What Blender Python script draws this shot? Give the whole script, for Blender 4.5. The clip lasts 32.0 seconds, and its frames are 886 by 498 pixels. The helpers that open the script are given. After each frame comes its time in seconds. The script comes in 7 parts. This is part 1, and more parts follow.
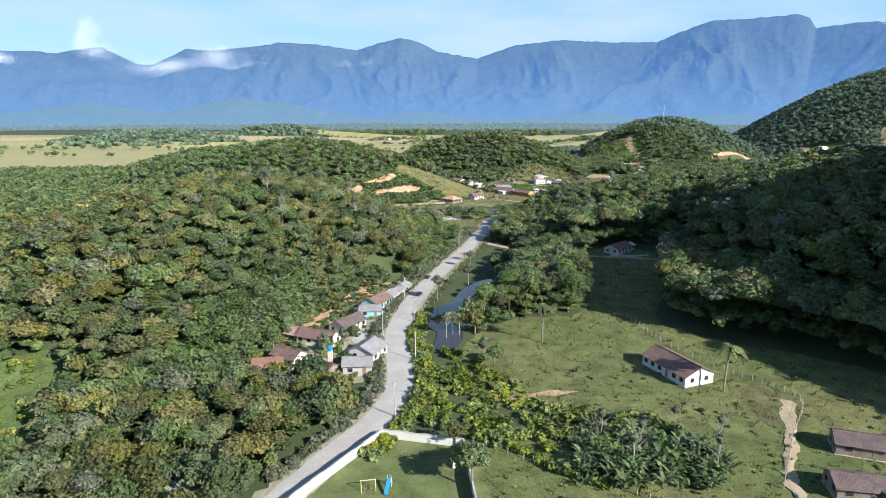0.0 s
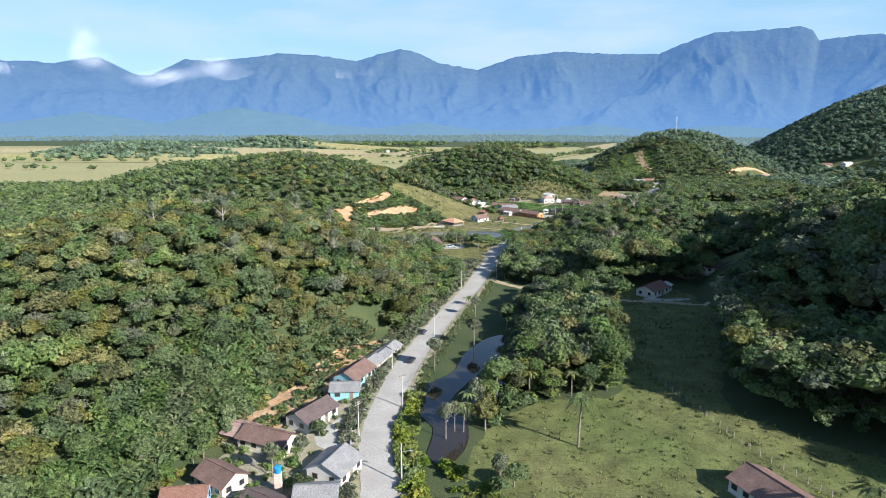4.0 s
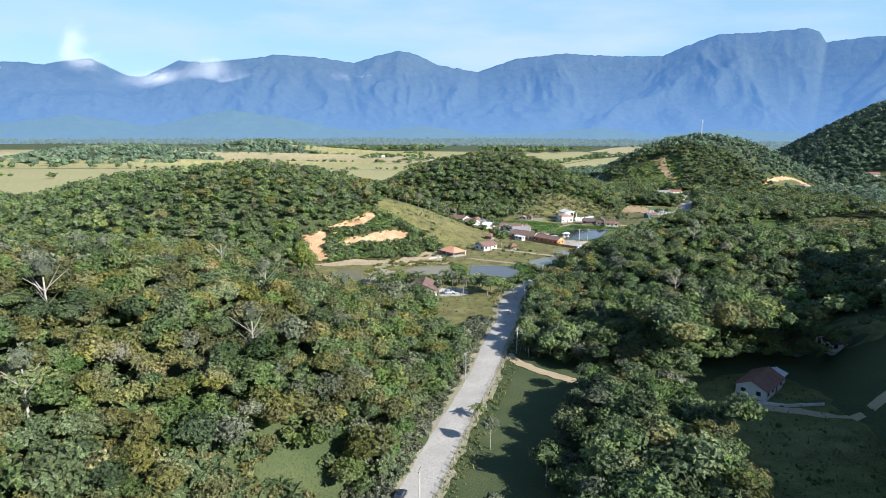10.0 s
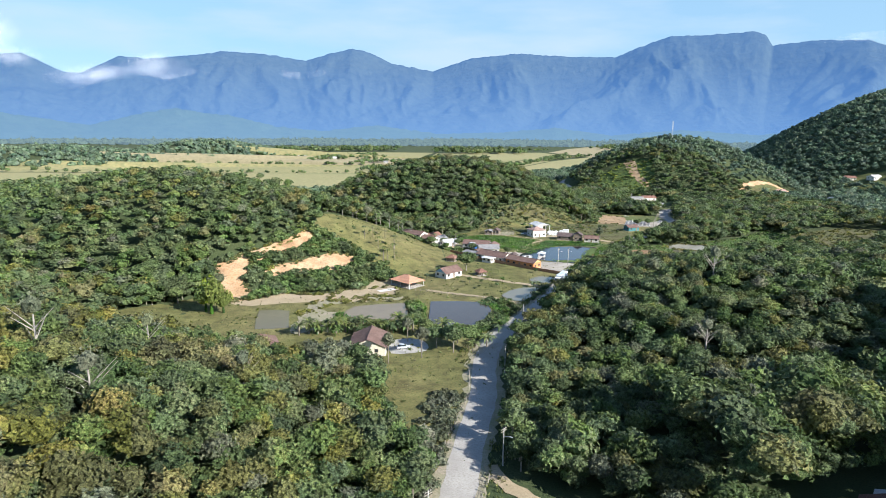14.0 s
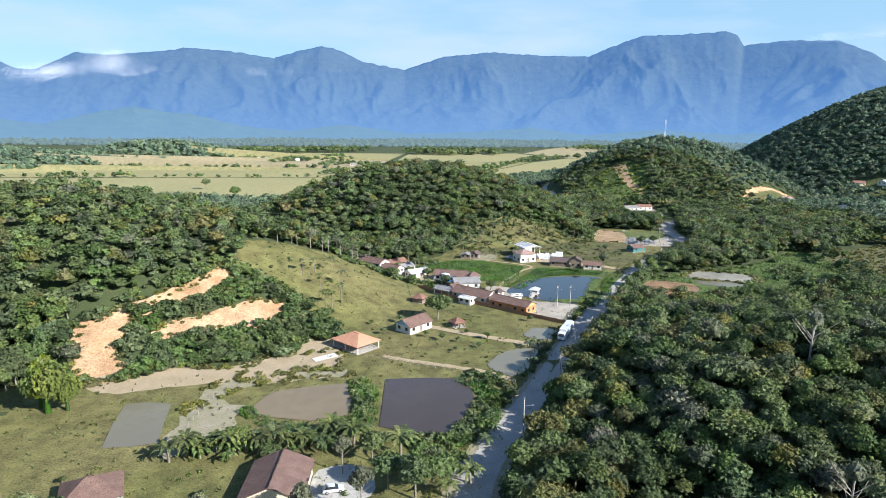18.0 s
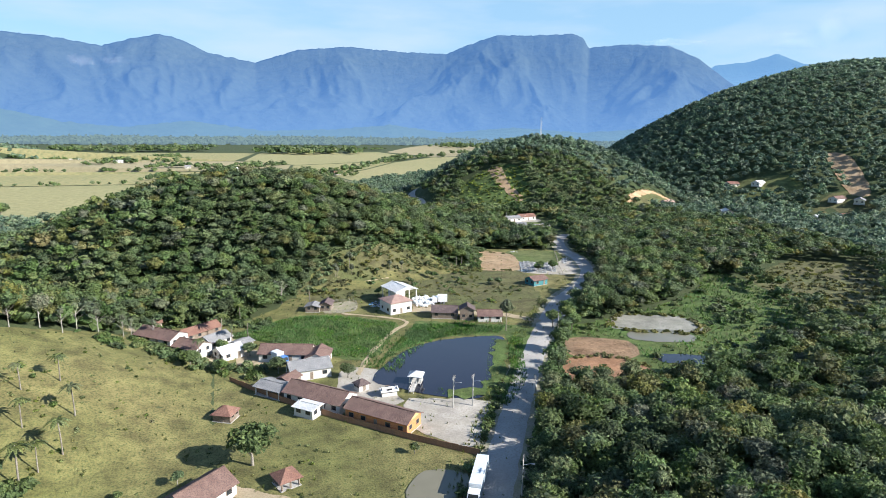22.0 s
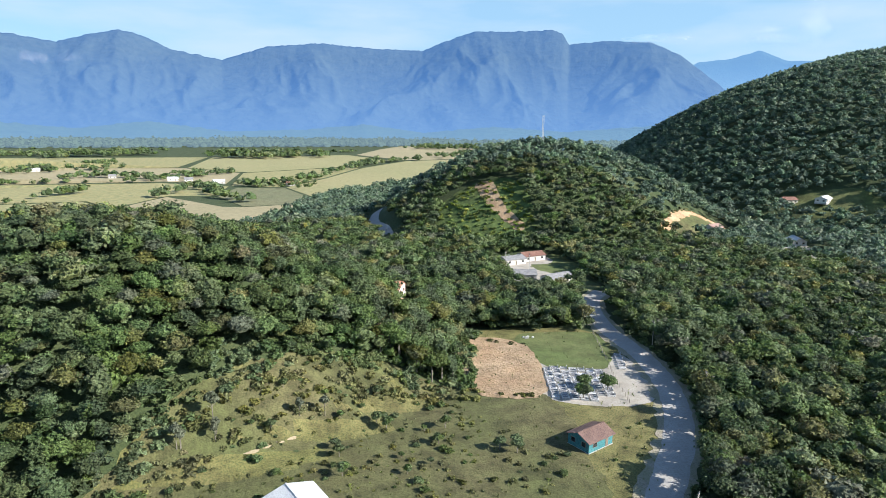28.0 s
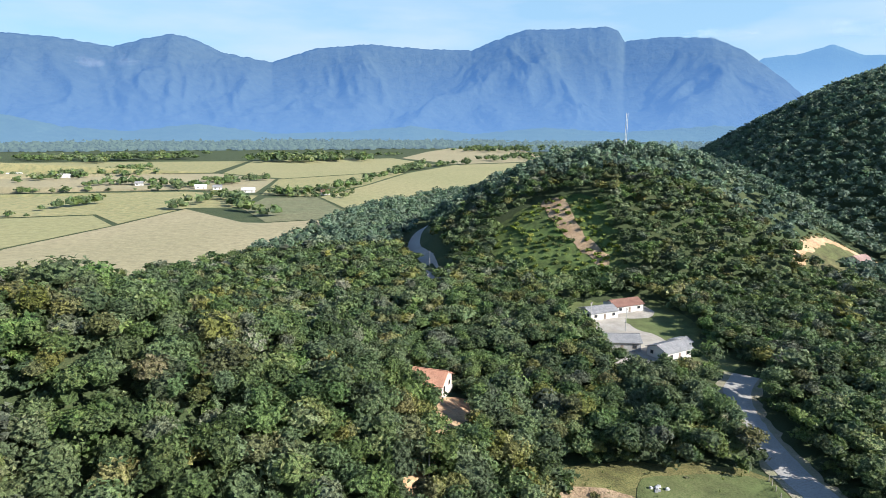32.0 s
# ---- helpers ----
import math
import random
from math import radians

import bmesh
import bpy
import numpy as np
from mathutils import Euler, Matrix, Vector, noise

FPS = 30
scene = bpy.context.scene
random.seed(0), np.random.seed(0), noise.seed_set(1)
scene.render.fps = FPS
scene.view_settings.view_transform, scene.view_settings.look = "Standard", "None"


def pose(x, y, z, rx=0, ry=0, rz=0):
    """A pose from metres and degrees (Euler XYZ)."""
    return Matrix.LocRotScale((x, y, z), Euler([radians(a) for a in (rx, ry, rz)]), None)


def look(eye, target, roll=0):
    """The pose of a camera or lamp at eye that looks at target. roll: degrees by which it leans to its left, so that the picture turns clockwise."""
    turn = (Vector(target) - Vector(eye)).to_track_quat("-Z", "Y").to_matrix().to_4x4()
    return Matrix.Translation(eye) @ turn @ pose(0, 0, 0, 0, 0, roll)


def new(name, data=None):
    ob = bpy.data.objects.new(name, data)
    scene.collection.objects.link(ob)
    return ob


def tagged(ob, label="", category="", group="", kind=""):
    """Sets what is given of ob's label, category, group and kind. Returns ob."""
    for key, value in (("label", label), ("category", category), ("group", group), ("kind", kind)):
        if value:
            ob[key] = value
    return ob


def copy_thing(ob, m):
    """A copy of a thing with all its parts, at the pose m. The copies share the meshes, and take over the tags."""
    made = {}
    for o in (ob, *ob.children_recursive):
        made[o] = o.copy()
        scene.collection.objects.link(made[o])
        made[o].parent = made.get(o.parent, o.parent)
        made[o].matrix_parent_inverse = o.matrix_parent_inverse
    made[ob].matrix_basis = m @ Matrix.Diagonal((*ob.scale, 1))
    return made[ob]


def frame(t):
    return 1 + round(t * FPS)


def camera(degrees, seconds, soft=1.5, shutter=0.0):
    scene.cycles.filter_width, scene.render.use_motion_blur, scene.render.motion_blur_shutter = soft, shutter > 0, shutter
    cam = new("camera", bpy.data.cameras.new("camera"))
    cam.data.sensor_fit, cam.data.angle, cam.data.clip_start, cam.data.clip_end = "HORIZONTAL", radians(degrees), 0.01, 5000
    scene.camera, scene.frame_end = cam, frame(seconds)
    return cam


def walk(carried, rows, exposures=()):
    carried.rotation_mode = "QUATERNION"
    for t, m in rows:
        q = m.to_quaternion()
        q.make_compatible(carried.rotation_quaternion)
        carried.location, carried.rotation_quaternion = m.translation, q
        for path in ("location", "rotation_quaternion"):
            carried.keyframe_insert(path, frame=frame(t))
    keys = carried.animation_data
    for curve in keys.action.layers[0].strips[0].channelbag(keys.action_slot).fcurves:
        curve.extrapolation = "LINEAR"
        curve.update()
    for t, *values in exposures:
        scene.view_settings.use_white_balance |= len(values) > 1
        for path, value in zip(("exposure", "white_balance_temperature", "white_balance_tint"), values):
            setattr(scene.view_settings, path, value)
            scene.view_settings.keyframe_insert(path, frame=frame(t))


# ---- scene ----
import mathutils
import mathutils.geometry

cam = camera(71.9, 32.0, soft=0.85)
METRES, EYE, TILT, LEAN, TURN = 600.0, 67.0, -12.6, 0.0, 0.0
ROWS = [
    (0.0, 0.0, 0.0, 0.0, 0.0, 0.0, -0.0),
    (0.5, 0.0001, 0.0088, 0.0032, -0.01, 0.89, -0.02),
    (1.0, -0.0001, 0.0186, 0.0058, -0.04, 0.89, -0.06),
    (1.5, -0.0, 0.0291, 0.0083, -0.04, 0.93, -0.11),
    (2.0, -0.0001, 0.0396, 0.0106, -0.04, 0.95, -0.12),
    (2.5, -0.0, 0.0497, 0.0129, -0.02, 1.0, -0.14),
    (3.0, 0.0002, 0.0592, 0.0151, -0.01, 1.01, -0.12),
    (3.5, 0.0003, 0.07, 0.0175, 0.0, 0.98, -0.15),
    (5.5, 0.0006, 0.1259, 0.0304, -0.08, 1.16, -0.21),
    (6.0, 0.0007, 0.1359, 0.0325, -0.08, 1.18, -0.23),
    (6.5, 0.0008, 0.1462, 0.0348, -0.09, 1.19, -0.26),
    (7.0, 0.001, 0.1574, 0.0374, -0.08, 1.19, -0.24),
    (7.5, 0.0011, 0.1699, 0.0403, -0.09, 1.21, -0.27),
    (8.0, 0.0014, 0.1824, 0.0431, -0.09, 1.25, -0.25),
    (8.5, 0.0018, 0.1942, 0.0458, -0.08, 1.28, -0.19),
    (9.0, 0.002, 0.2052, 0.0483, -0.07, 1.33, -0.2),
    (9.5, 0.0021, 0.2165, 0.0509, -0.07, 1.3, -0.21),
    (10.0, 0.0023, 0.2284, 0.0537, -0.1, 1.27, -0.24),
    (10.5, 0.0025, 0.241, 0.0565, -0.35, 1.28, -0.2),
    (11.0, 0.0028, 0.2537, 0.0594, -0.55, 1.28, -0.19),
    (11.5, 0.0032, 0.2668, 0.0623, -0.66, 1.25, -0.21),
    (12.0, 0.0035, 0.2806, 0.0654, -0.76, 1.25, -0.19),
    (12.5, 0.0039, 0.2939, 0.0684, -0.8, 1.24, -0.2),
    (13.0, 0.0043, 0.3072, 0.0715, -0.88, 1.27, -0.17),
    (13.5, 0.0046, 0.3201, 0.0744, -1.79, 1.3, -0.0),
    (14.0, 0.0055, 0.3327, 0.0773, -4.13, 1.26, 0.45),
    (14.5, 0.0068, 0.3458, 0.0803, -5.24, 1.22, 0.67),
    (16.5, 0.0151, 0.4059, 0.094, -6.0, 1.18, 0.81),
    (17.0, 0.017, 0.4211, 0.0974, -6.07, 1.19, 0.85),
    (17.5, 0.0188, 0.4372, 0.1011, -6.12, 1.18, 0.85),
    (18.0, 0.021, 0.4555, 0.1052, -6.58, 1.19, 0.94),
    (18.5, 0.0234, 0.4745, 0.1097, -6.97, 1.16, 1.02),
    (19.0, 0.0261, 0.4935, 0.114, -8.32, 1.09, 1.28),
    (19.5, 0.0293, 0.5124, 0.1182, -11.28, 0.95, 1.85),
    (20.0, 0.0335, 0.5307, 0.1223, -12.78, 0.86, 2.16),
    (20.5, 0.0383, 0.5491, 0.1263, -14.11, 0.78, 2.43),
    (21.0, 0.0438, 0.5677, 0.1305, -15.78, 0.69, 2.75),
    (21.5, 0.0501, 0.5864, 0.1347, -17.19, 0.59, 2.99),
    (22.0, 0.0568, 0.605, 0.1389, -19.14, 0.45, 3.39),
    (22.5, 0.0639, 0.6233, 0.1431, -19.99, 0.36, 3.59),
    (23.0, 0.071, 0.6413, 0.1472, -20.37, 0.32, 3.69),
    (23.5, 0.0777, 0.659, 0.1511, -20.58, 0.31, 3.74),
    (24.0, 0.0845, 0.6763, 0.155, -20.7, 0.31, 3.81),
    (24.5, 0.0913, 0.6936, 0.1591, -20.81, 0.3, 3.83),
    (26.5, 0.1202, 0.7629, 0.1761, -20.93, 0.2, 3.92),
    (27.0, 0.1271, 0.7813, 0.1803, -21.03, 0.21, 3.96),
    (27.5, 0.1342, 0.7994, 0.1844, -21.08, 0.18, 3.97),
    (28.0, 0.1409, 0.8169, 0.1883, -21.11, 0.25, 4.05),
    (28.5, 0.1471, 0.8327, 0.192, -21.14, 0.28, 4.05),
    (29.0, 0.1531, 0.8477, 0.1954, -20.82, 0.29, 4.01),
    (29.5, 0.1588, 0.863, 0.1989, -20.06, 0.36, 3.91),
    (30.0, 0.1644, 0.8793, 0.2026, -19.33, 0.41, 3.84),
    (30.5, 0.1699, 0.8966, 0.2066, -18.63, 0.49, 3.73),
    (31.0, 0.1752, 0.9143, 0.2107, -17.87, 0.58, 3.64),
    (31.5, 0.1797, 0.9308, 0.2146, -17.1, 0.62, 3.53),
    (32.0, 0.184, 0.9469, 0.2181, -16.7, 0.63, 3.46),
]
walk(cam, [(t, pose(0, 0, EYE, TILT, LEAN, TURN) @ pose(METRES * x, METRES * y, METRES * z, 90 + pitch, roll, yaw)) for t, x, y, z, yaw, pitch, roll in ROWS],
     [(0.0, 0.6, 5820, 11), (32.0, 0.6, 5820, 11)])

# ---- light ----
SUN_TO = Vector((0.78, -0.625, 0.0)).normalized() * math.cos(radians(29)) + Vector((0, 0, math.sin(radians(29))))
sun = new("sun", bpy.data.lights.new("sun", "SUN"))
sun.data.energy, sun.data.angle, sun.data.color = 6.9, radians(0.55), (1.0, 0.92, 0.79)
sun.matrix_world = look(SUN_TO * 900, (0, 0, 0))
world = bpy.data.worlds.new("world")
scene.world = world
world.use_nodes = True
wn, wl = world.node_tree.nodes, world.node_tree.links
sky = wn.new("ShaderNodeTexSky")
sky.sky_type, sky.sun_disc = "NISHITA", False
sky.sun_elevation, sky.sun_rotation = radians(29), radians(128.7)
sky.air_density, sky.dust_density, sky.ozone_density = 1.0, 0.25, 3.0
wn["Background"].inputs[1].default_value = 0.107
veil = wn.new("ShaderNodeMix")  # thin high cloud pales the blue evenly
veil.data_type = "RGBA"
veil.inputs[7].default_value = (2.85, 4.45, 5.5, 1)
wisps, spot = wn.new("ShaderNodeTexNoise"), wn.new("ShaderNodeMapRange")
stretch, where = wn.new("ShaderNodeMapping"), wn.new("ShaderNodeTexCoord")
stretch.inputs["Scale"].default_value = (2.0, 2.0, 9.0)
wisps.inputs["Scale"].default_value, wisps.inputs["Detail"].default_value = 2.2, 7
spot.inputs[1].default_value, spot.inputs[2].default_value = 0.42, 0.72
spot.inputs[3].default_value, spot.inputs[4].default_value = 0.0, 1.0
pale = wn.new("ShaderNodeMix")
pale.data_type = "RGBA"
pale.inputs[7].default_value = (4.4, 5.2, 5.7, 1)
wl.new(where.outputs["Generated"], stretch.inputs[0])
wl.new(stretch.outputs[0], wisps.inputs["Vector"])
wl.new(wisps.outputs[0], spot.inputs[0])
up_, thin, less = wn.new("ShaderNodeSeparateXYZ"), wn.new("ShaderNodeMapRange"), wn.new("ShaderNodeMath")  # the veil lies along the horizon, the zenith is clear
thin.interpolation_type = "SMOOTHSTEP"
thin.inputs[1].default_value, thin.inputs[2].default_value, thin.inputs[3].default_value, thin.inputs[4].default_value = 0.2, 0.45, 0.72, 0.04
less.operation = "MULTIPLY"
wl.new(where.outputs["Generated"], up_.inputs[0])
wl.new(up_.outputs[2], thin.inputs[0])
wl.new(thin.outputs[0], veil.inputs[0])
wl.new(spot.outputs[0], less.inputs[0])
wl.new(thin.outputs[0], less.inputs[1])
wl.new(less.outputs[0], pale.inputs[0])
wl.new(sky.outputs[0], veil.inputs[6])
wl.new(veil.outputs[2], pale.inputs[6])
wl.new(pale.outputs[2], wn["Background"].inputs[0])


# ---- materials ----
def nodes_of(m):
    m.use_nodes = True
    return m.node_tree.nodes, m.node_tree.links, m.node_tree.nodes["Principled BSDF"]


def mat(name, a, b, scale=1.0, rough=0.85, bump=0.3, fine=12.0, c=None, spec=0.3, metal=0.0, rand=0.0, patchy=0.0):
    """Two colours mixed by a coarse noise, a third by a finer one, with a fine relief. Object coordinates in metres."""
    m = bpy.data.materials.new(name)
    n, l, p = nodes_of(m)
    co = n.new("ShaderNodeNewGeometry")
    n1, n2 = n.new("ShaderNodeTexNoise"), n.new("ShaderNodeTexNoise")
    n1.inputs["Scale"].default_value, n1.inputs["Detail"].default_value = scale, 6
    n2.inputs["Scale"].default_value, n2.inputs["Detail"].default_value = scale * fine, 4
    for k in (n1, n2):
        l.new(co.outputs["Position"], k.inputs["Vector"])
    ramp = n.new("ShaderNodeMapRange")
    ramp.inputs[1].default_value, ramp.inputs[2].default_value = 0.35, 0.65
    l.new(n1.outputs[0], ramp.inputs[0])
    mix = n.new("ShaderNodeMix")
    mix.data_type = "RGBA"
    mix.inputs[6].default_value, mix.inputs[7].default_value = (*a, 1), (*b, 1)
    l.new(ramp.outputs[0], mix.inputs[0])
    out = mix.outputs[2]
    r2 = n.new("ShaderNodeMapRange")
    r2.inputs[1].default_value, r2.inputs[2].default_value = 0.45, 0.7
    l.new(n2.outputs[0], r2.inputs[0])
    mix2 = n.new("ShaderNodeMix")
    mix2.data_type = "RGBA"
    mix2.inputs[7].default_value = (*(c or [v * 0.6 for v in a]), 1)
    l.new(r2.outputs[0], mix2.inputs[0])
    l.new(out, mix2.inputs[6])
    out = mix2.outputs[2]
    if patchy:
        n3, r3, h3 = n.new("ShaderNodeTexNoise"), n.new("ShaderNodeMapRange"), n.new("ShaderNodeHueSaturation")
        n3.inputs["Scale"].default_value, n3.inputs["Detail"].default_value, n3.inputs["Roughness"].default_value = 0.16, 9, 0.72
        r3.inputs[1].default_value, r3.inputs[2].default_value = 0.36, 0.64
        r3.inputs[3].default_value, r3.inputs[4].default_value = 1 - patchy, 1 + patchy
        l.new(co.outputs["Position"], n3.inputs["Vector"])
        l.new(n3.outputs[0], r3.inputs[0])
        l.new(r3.outputs[0], h3.inputs["Value"])
        l.new(out, h3.inputs["Color"])
        out = h3.outputs[0]
    if rand:
        oi, hs = n.new("ShaderNodeObjectInfo"), n.new("ShaderNodeHueSaturation")
        mr = n.new("ShaderNodeMapRange")
        mr.inputs[3].default_value, mr.inputs[4].default_value = 1 - rand, 1 + rand
        l.new(oi.outputs["Random"], mr.inputs[0])
        l.new(mr.outputs[0], hs.inputs["Value"])
        l.new(out, hs.inputs["Color"])
        out = hs.outputs[0]
    l.new(out, p.inputs["Base Color"])
    p.inputs["Roughness"].default_value, p.inputs["Metallic"].default_value = rough, metal
    p.inputs["Specular IOR Level"].default_value = spec
    if bump:
        b_ = n.new("ShaderNodeBump")
        b_.inputs["Strength"].default_value, b_.inputs["Distance"].default_value = bump, 1.0 / (scale * fine)
        l.new(n2.outputs[0], b_.inputs["Height"])
        l.new(b_.outputs[0], p.inputs["Normal"])
    return m


def leaf_mat(name, dark, light, warm, through_=0.25):
    """Foliage: tint of the plant (attribute) and chance for each leaf clump give its colour; some light passes through."""
    m = bpy.data.materials.new(name)
    n, l, p = nodes_of(m)
    at, ge = n.new("ShaderNodeAttribute"), n.new("ShaderNodeNewGeometry")
    at.attribute_name = "tint"
    no = n.new("ShaderNodeTexNoise")
    no.inputs["Scale"].default_value = 0.035
    l.new(ge.outputs["Position"], no.inputs["Vector"])
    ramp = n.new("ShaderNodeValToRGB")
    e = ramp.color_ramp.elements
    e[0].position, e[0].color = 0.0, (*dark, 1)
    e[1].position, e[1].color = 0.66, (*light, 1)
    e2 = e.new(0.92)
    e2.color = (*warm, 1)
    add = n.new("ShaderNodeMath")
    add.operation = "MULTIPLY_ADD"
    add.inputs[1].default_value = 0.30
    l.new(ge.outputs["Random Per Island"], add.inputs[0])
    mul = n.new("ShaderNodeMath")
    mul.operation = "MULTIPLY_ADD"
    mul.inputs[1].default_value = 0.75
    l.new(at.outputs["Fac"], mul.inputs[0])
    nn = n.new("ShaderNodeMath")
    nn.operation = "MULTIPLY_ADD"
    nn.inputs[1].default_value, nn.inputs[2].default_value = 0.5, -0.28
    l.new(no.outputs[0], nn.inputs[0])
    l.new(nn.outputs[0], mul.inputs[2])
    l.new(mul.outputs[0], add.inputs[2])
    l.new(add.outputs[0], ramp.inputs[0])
    fine, fr, fx, fb = n.new("ShaderNodeTexNoise"), n.new("ShaderNodeMapRange"), n.new("ShaderNodeHueSaturation"), n.new("ShaderNodeBump")
    fine.inputs["Scale"].default_value, fine.inputs["Detail"].default_value, fine.inputs["Roughness"].default_value = 3.4, 5, 0.72
    l.new(ge.outputs["Position"], fine.inputs["Vector"])
    fr.inputs[1].default_value, fr.inputs[2].default_value, fr.inputs[3].default_value, fr.inputs[4].default_value = 0.36, 0.66, 0.25, 1.7
    l.new(fine.outputs[0], fr.inputs[0])
    l.new(fr.outputs[0], fx.inputs["Value"])
    l.new(ramp.outputs[0], fx.inputs["Color"])
    fb.inputs["Strength"].default_value, fb.inputs["Distance"].default_value = 0.9, 0.35
    l.new(fine.outputs[0], fb.inputs["Height"])
    l.new(fb.outputs[0], p.inputs["Normal"])
    kin, sh, hv, sx = n.new("ShaderNodeTexVoronoi"), n.new("ShaderNodeMapRange"), n.new("ShaderNodeHueSaturation"), n.new("ShaderNodeSeparateColor")
    kin.inputs["Scale"].default_value, kin.voronoi_dimensions = 0.17, "2D"  # neighbours differ in kind
    l.new(ge.outputs["Position"], kin.inputs["Vector"])
    l.new(kin.outputs["Color"], sx.inputs[0])
    sh.inputs[3].default_value, sh.inputs[4].default_value = 0.484, 0.512
    l.new(sx.outputs[0], sh.inputs[0])
    l.new(sh.outputs[0], hv.inputs["Hue"])
    for ch, lo, hi, sock in ((1, 0.78, 1.12, "Saturation"), (2, 0.7, 1.28, "Value")):
        r_ = n.new("ShaderNodeMapRange")
        r_.inputs[3].default_value, r_.inputs[4].default_value = lo, hi
        l.new(sx.outputs[ch], r_.inputs[0])
        l.new(r_.outputs[0], hv.inputs[sock])
    l.new(fx.outputs[0], hv.inputs["Color"])
    ramp = hv
    l.new(ramp.outputs[0], p.inputs["Base Color"])
    p.inputs["Roughness"].default_value, p.inputs["Specular IOR Level"].default_value = 0.55, 0.3
    tr, mx = n.new("ShaderNodeBsdfTranslucent"), n.new("ShaderNodeMixShader")
    l.new(ramp.outputs[0], tr.inputs[0])
    mx.inputs[0].default_value = through_
    l.new(p.outputs[0], mx.inputs[1])
    l.new(tr.outputs[0], mx.inputs[2])
    l.new(mx.outputs[0], n["Material Output"].inputs[0])
    return m


def water_mat(name, deep, rough=0.06):
    m = mat(name, deep, [v * 1.2 for v in deep], 0.05, rough, 0.0, 6, [v * 1.05 for v in deep], spec=0.5)
    n, l, p = nodes_of(m)
    no, b_ = n.new("ShaderNodeTexNoise"), n.new("ShaderNodeBump")
    ge = n.new("ShaderNodeNewGeometry")
    no.inputs["Scale"].default_value = 1.6
    b_.inputs["Strength"].default_value, b_.inputs["Distance"].default_value = 0.06, 0.1
    l.new(ge.outputs["Position"], no.inputs["Vector"])
    l.new(no.outputs[0], b_.inputs["Height"])
    l.new(b_.outputs[0], p.inputs["Normal"])
    return m


M_LEAF = leaf_mat("forest_leaves", (0.045, 0.078, 0.027), (0.152, 0.212, 0.070), (0.22, 0.248, 0.09), 0.3)
# paler, bluer leaves for far woods: distance haze put into the base colour
M_LEAF_HAZE = leaf_mat("hazed_hill_leaves", (0.068, 0.112, 0.075), (0.165, 0.235, 0.13), (0.222, 0.262, 0.15), 0.3)
M_LEAF_GREY = leaf_mat("dusty_leaves", (0.075, 0.095, 0.055), (0.16, 0.178, 0.10), (0.24, 0.235, 0.15), 0.2)
M_LEAF_OLIVE = leaf_mat("olive_leaves", (0.072, 0.084, 0.028), (0.205, 0.208, 0.058), (0.275, 0.245, 0.085), 0.28)
M_LEAF_LIME = leaf_mat("lime_leaves", (0.07, 0.12, 0.018), (0.21, 0.265, 0.045), (0.34, 0.33, 0.065))
M_BANANA = leaf_mat("banana_leaves", (0.05, 0.10, 0.03), (0.16, 0.23, 0.08), (0.28, 0.32, 0.14), 0.35)
M_PALM = leaf_mat("palm_fronds", (0.05, 0.08, 0.025), (0.16, 0.19, 0.06), (0.28, 0.27, 0.11), 0.2)
M_REED = leaf_mat("reeds", (0.05, 0.12, 0.02), (0.11, 0.23, 0.04), (0.22, 0.29, 0.08))
M_GRASS = leaf_mat("grass_blades", (0.09, 0.12, 0.03), (0.19, 0.22, 0.06), (0.32, 0.29, 0.12))
M_BARK = mat("bark", (0.20, 0.17, 0.13), (0.33, 0.30, 0.25), 0.8, 0.9, 0.4)
M_BARE = mat("bare_twigs", (0.30, 0.27, 0.23), (0.42, 0.39, 0.35), 0.8, 0.9, 0.2)
M_UNDER = mat("undergrowth", (0.05, 0.072, 0.026), (0.078, 0.092, 0.036), 0.08, 0.95, 0.6, 30, (0.035, 0.052, 0.02))
M_GROUND = mat("pasture_ground", (0.142, 0.14, 0.044), (0.192, 0.165, 0.064), 0.03, 0.95, 0.5, 75, (0.075, 0.085, 0.028), patchy=0.42)
M_LAWN = mat("mown_lawn", (0.105, 0.135, 0.042), (0.135, 0.145, 0.055), 0.06, 0.95, 0.4, 40, (0.085, 0.108, 0.032), patchy=0.3)
M_MEADOW = mat("grazed_meadow", (0.105, 0.13, 0.037), (0.15, 0.145, 0.054), 0.035, 0.95, 0.5, 60, (0.07, 0.088, 0.024), patchy=0.38)
M_DRYGRASS = mat("dry_pasture", (0.132, 0.117, 0.052), (0.096, 0.105, 0.037), 0.04, 0.95, 0.5, 55, (0.07, 0.074, 0.026), patchy=0.42)
M_MARSH = mat("marsh_grass", (0.075, 0.12, 0.028), (0.115, 0.14, 0.042), 0.03, 0.95, 0.5, 70, (0.05, 0.08, 0.02), patchy=0.45)
M_FIELD = mat("ripe_field", (0.33, 0.295, 0.14), (0.28, 0.268, 0.12), 0.006, 0.95, 0.2, 30, (0.27, 0.25, 0.115), patchy=0.12)
M_FIELD2 = mat("green_field", (0.29, 0.265, 0.115), (0.33, 0.29, 0.13), 0.006, 0.95, 0.2, 30, (0.21, 0.22, 0.1), patchy=0.14)
M_STUBBLE = mat("stubble_field", (0.36, 0.305, 0.175), (0.31, 0.272, 0.15), 0.008, 0.95, 0.2, 30, (0.29, 0.25, 0.14), patchy=0.12)
M_FALLOW = mat("fallow_field", (0.2, 0.19, 0.1), (0.16, 0.17, 0.085), 0.02, 0.95, 0.3, 30, (0.14, 0.145, 0.07), patchy=0.25)
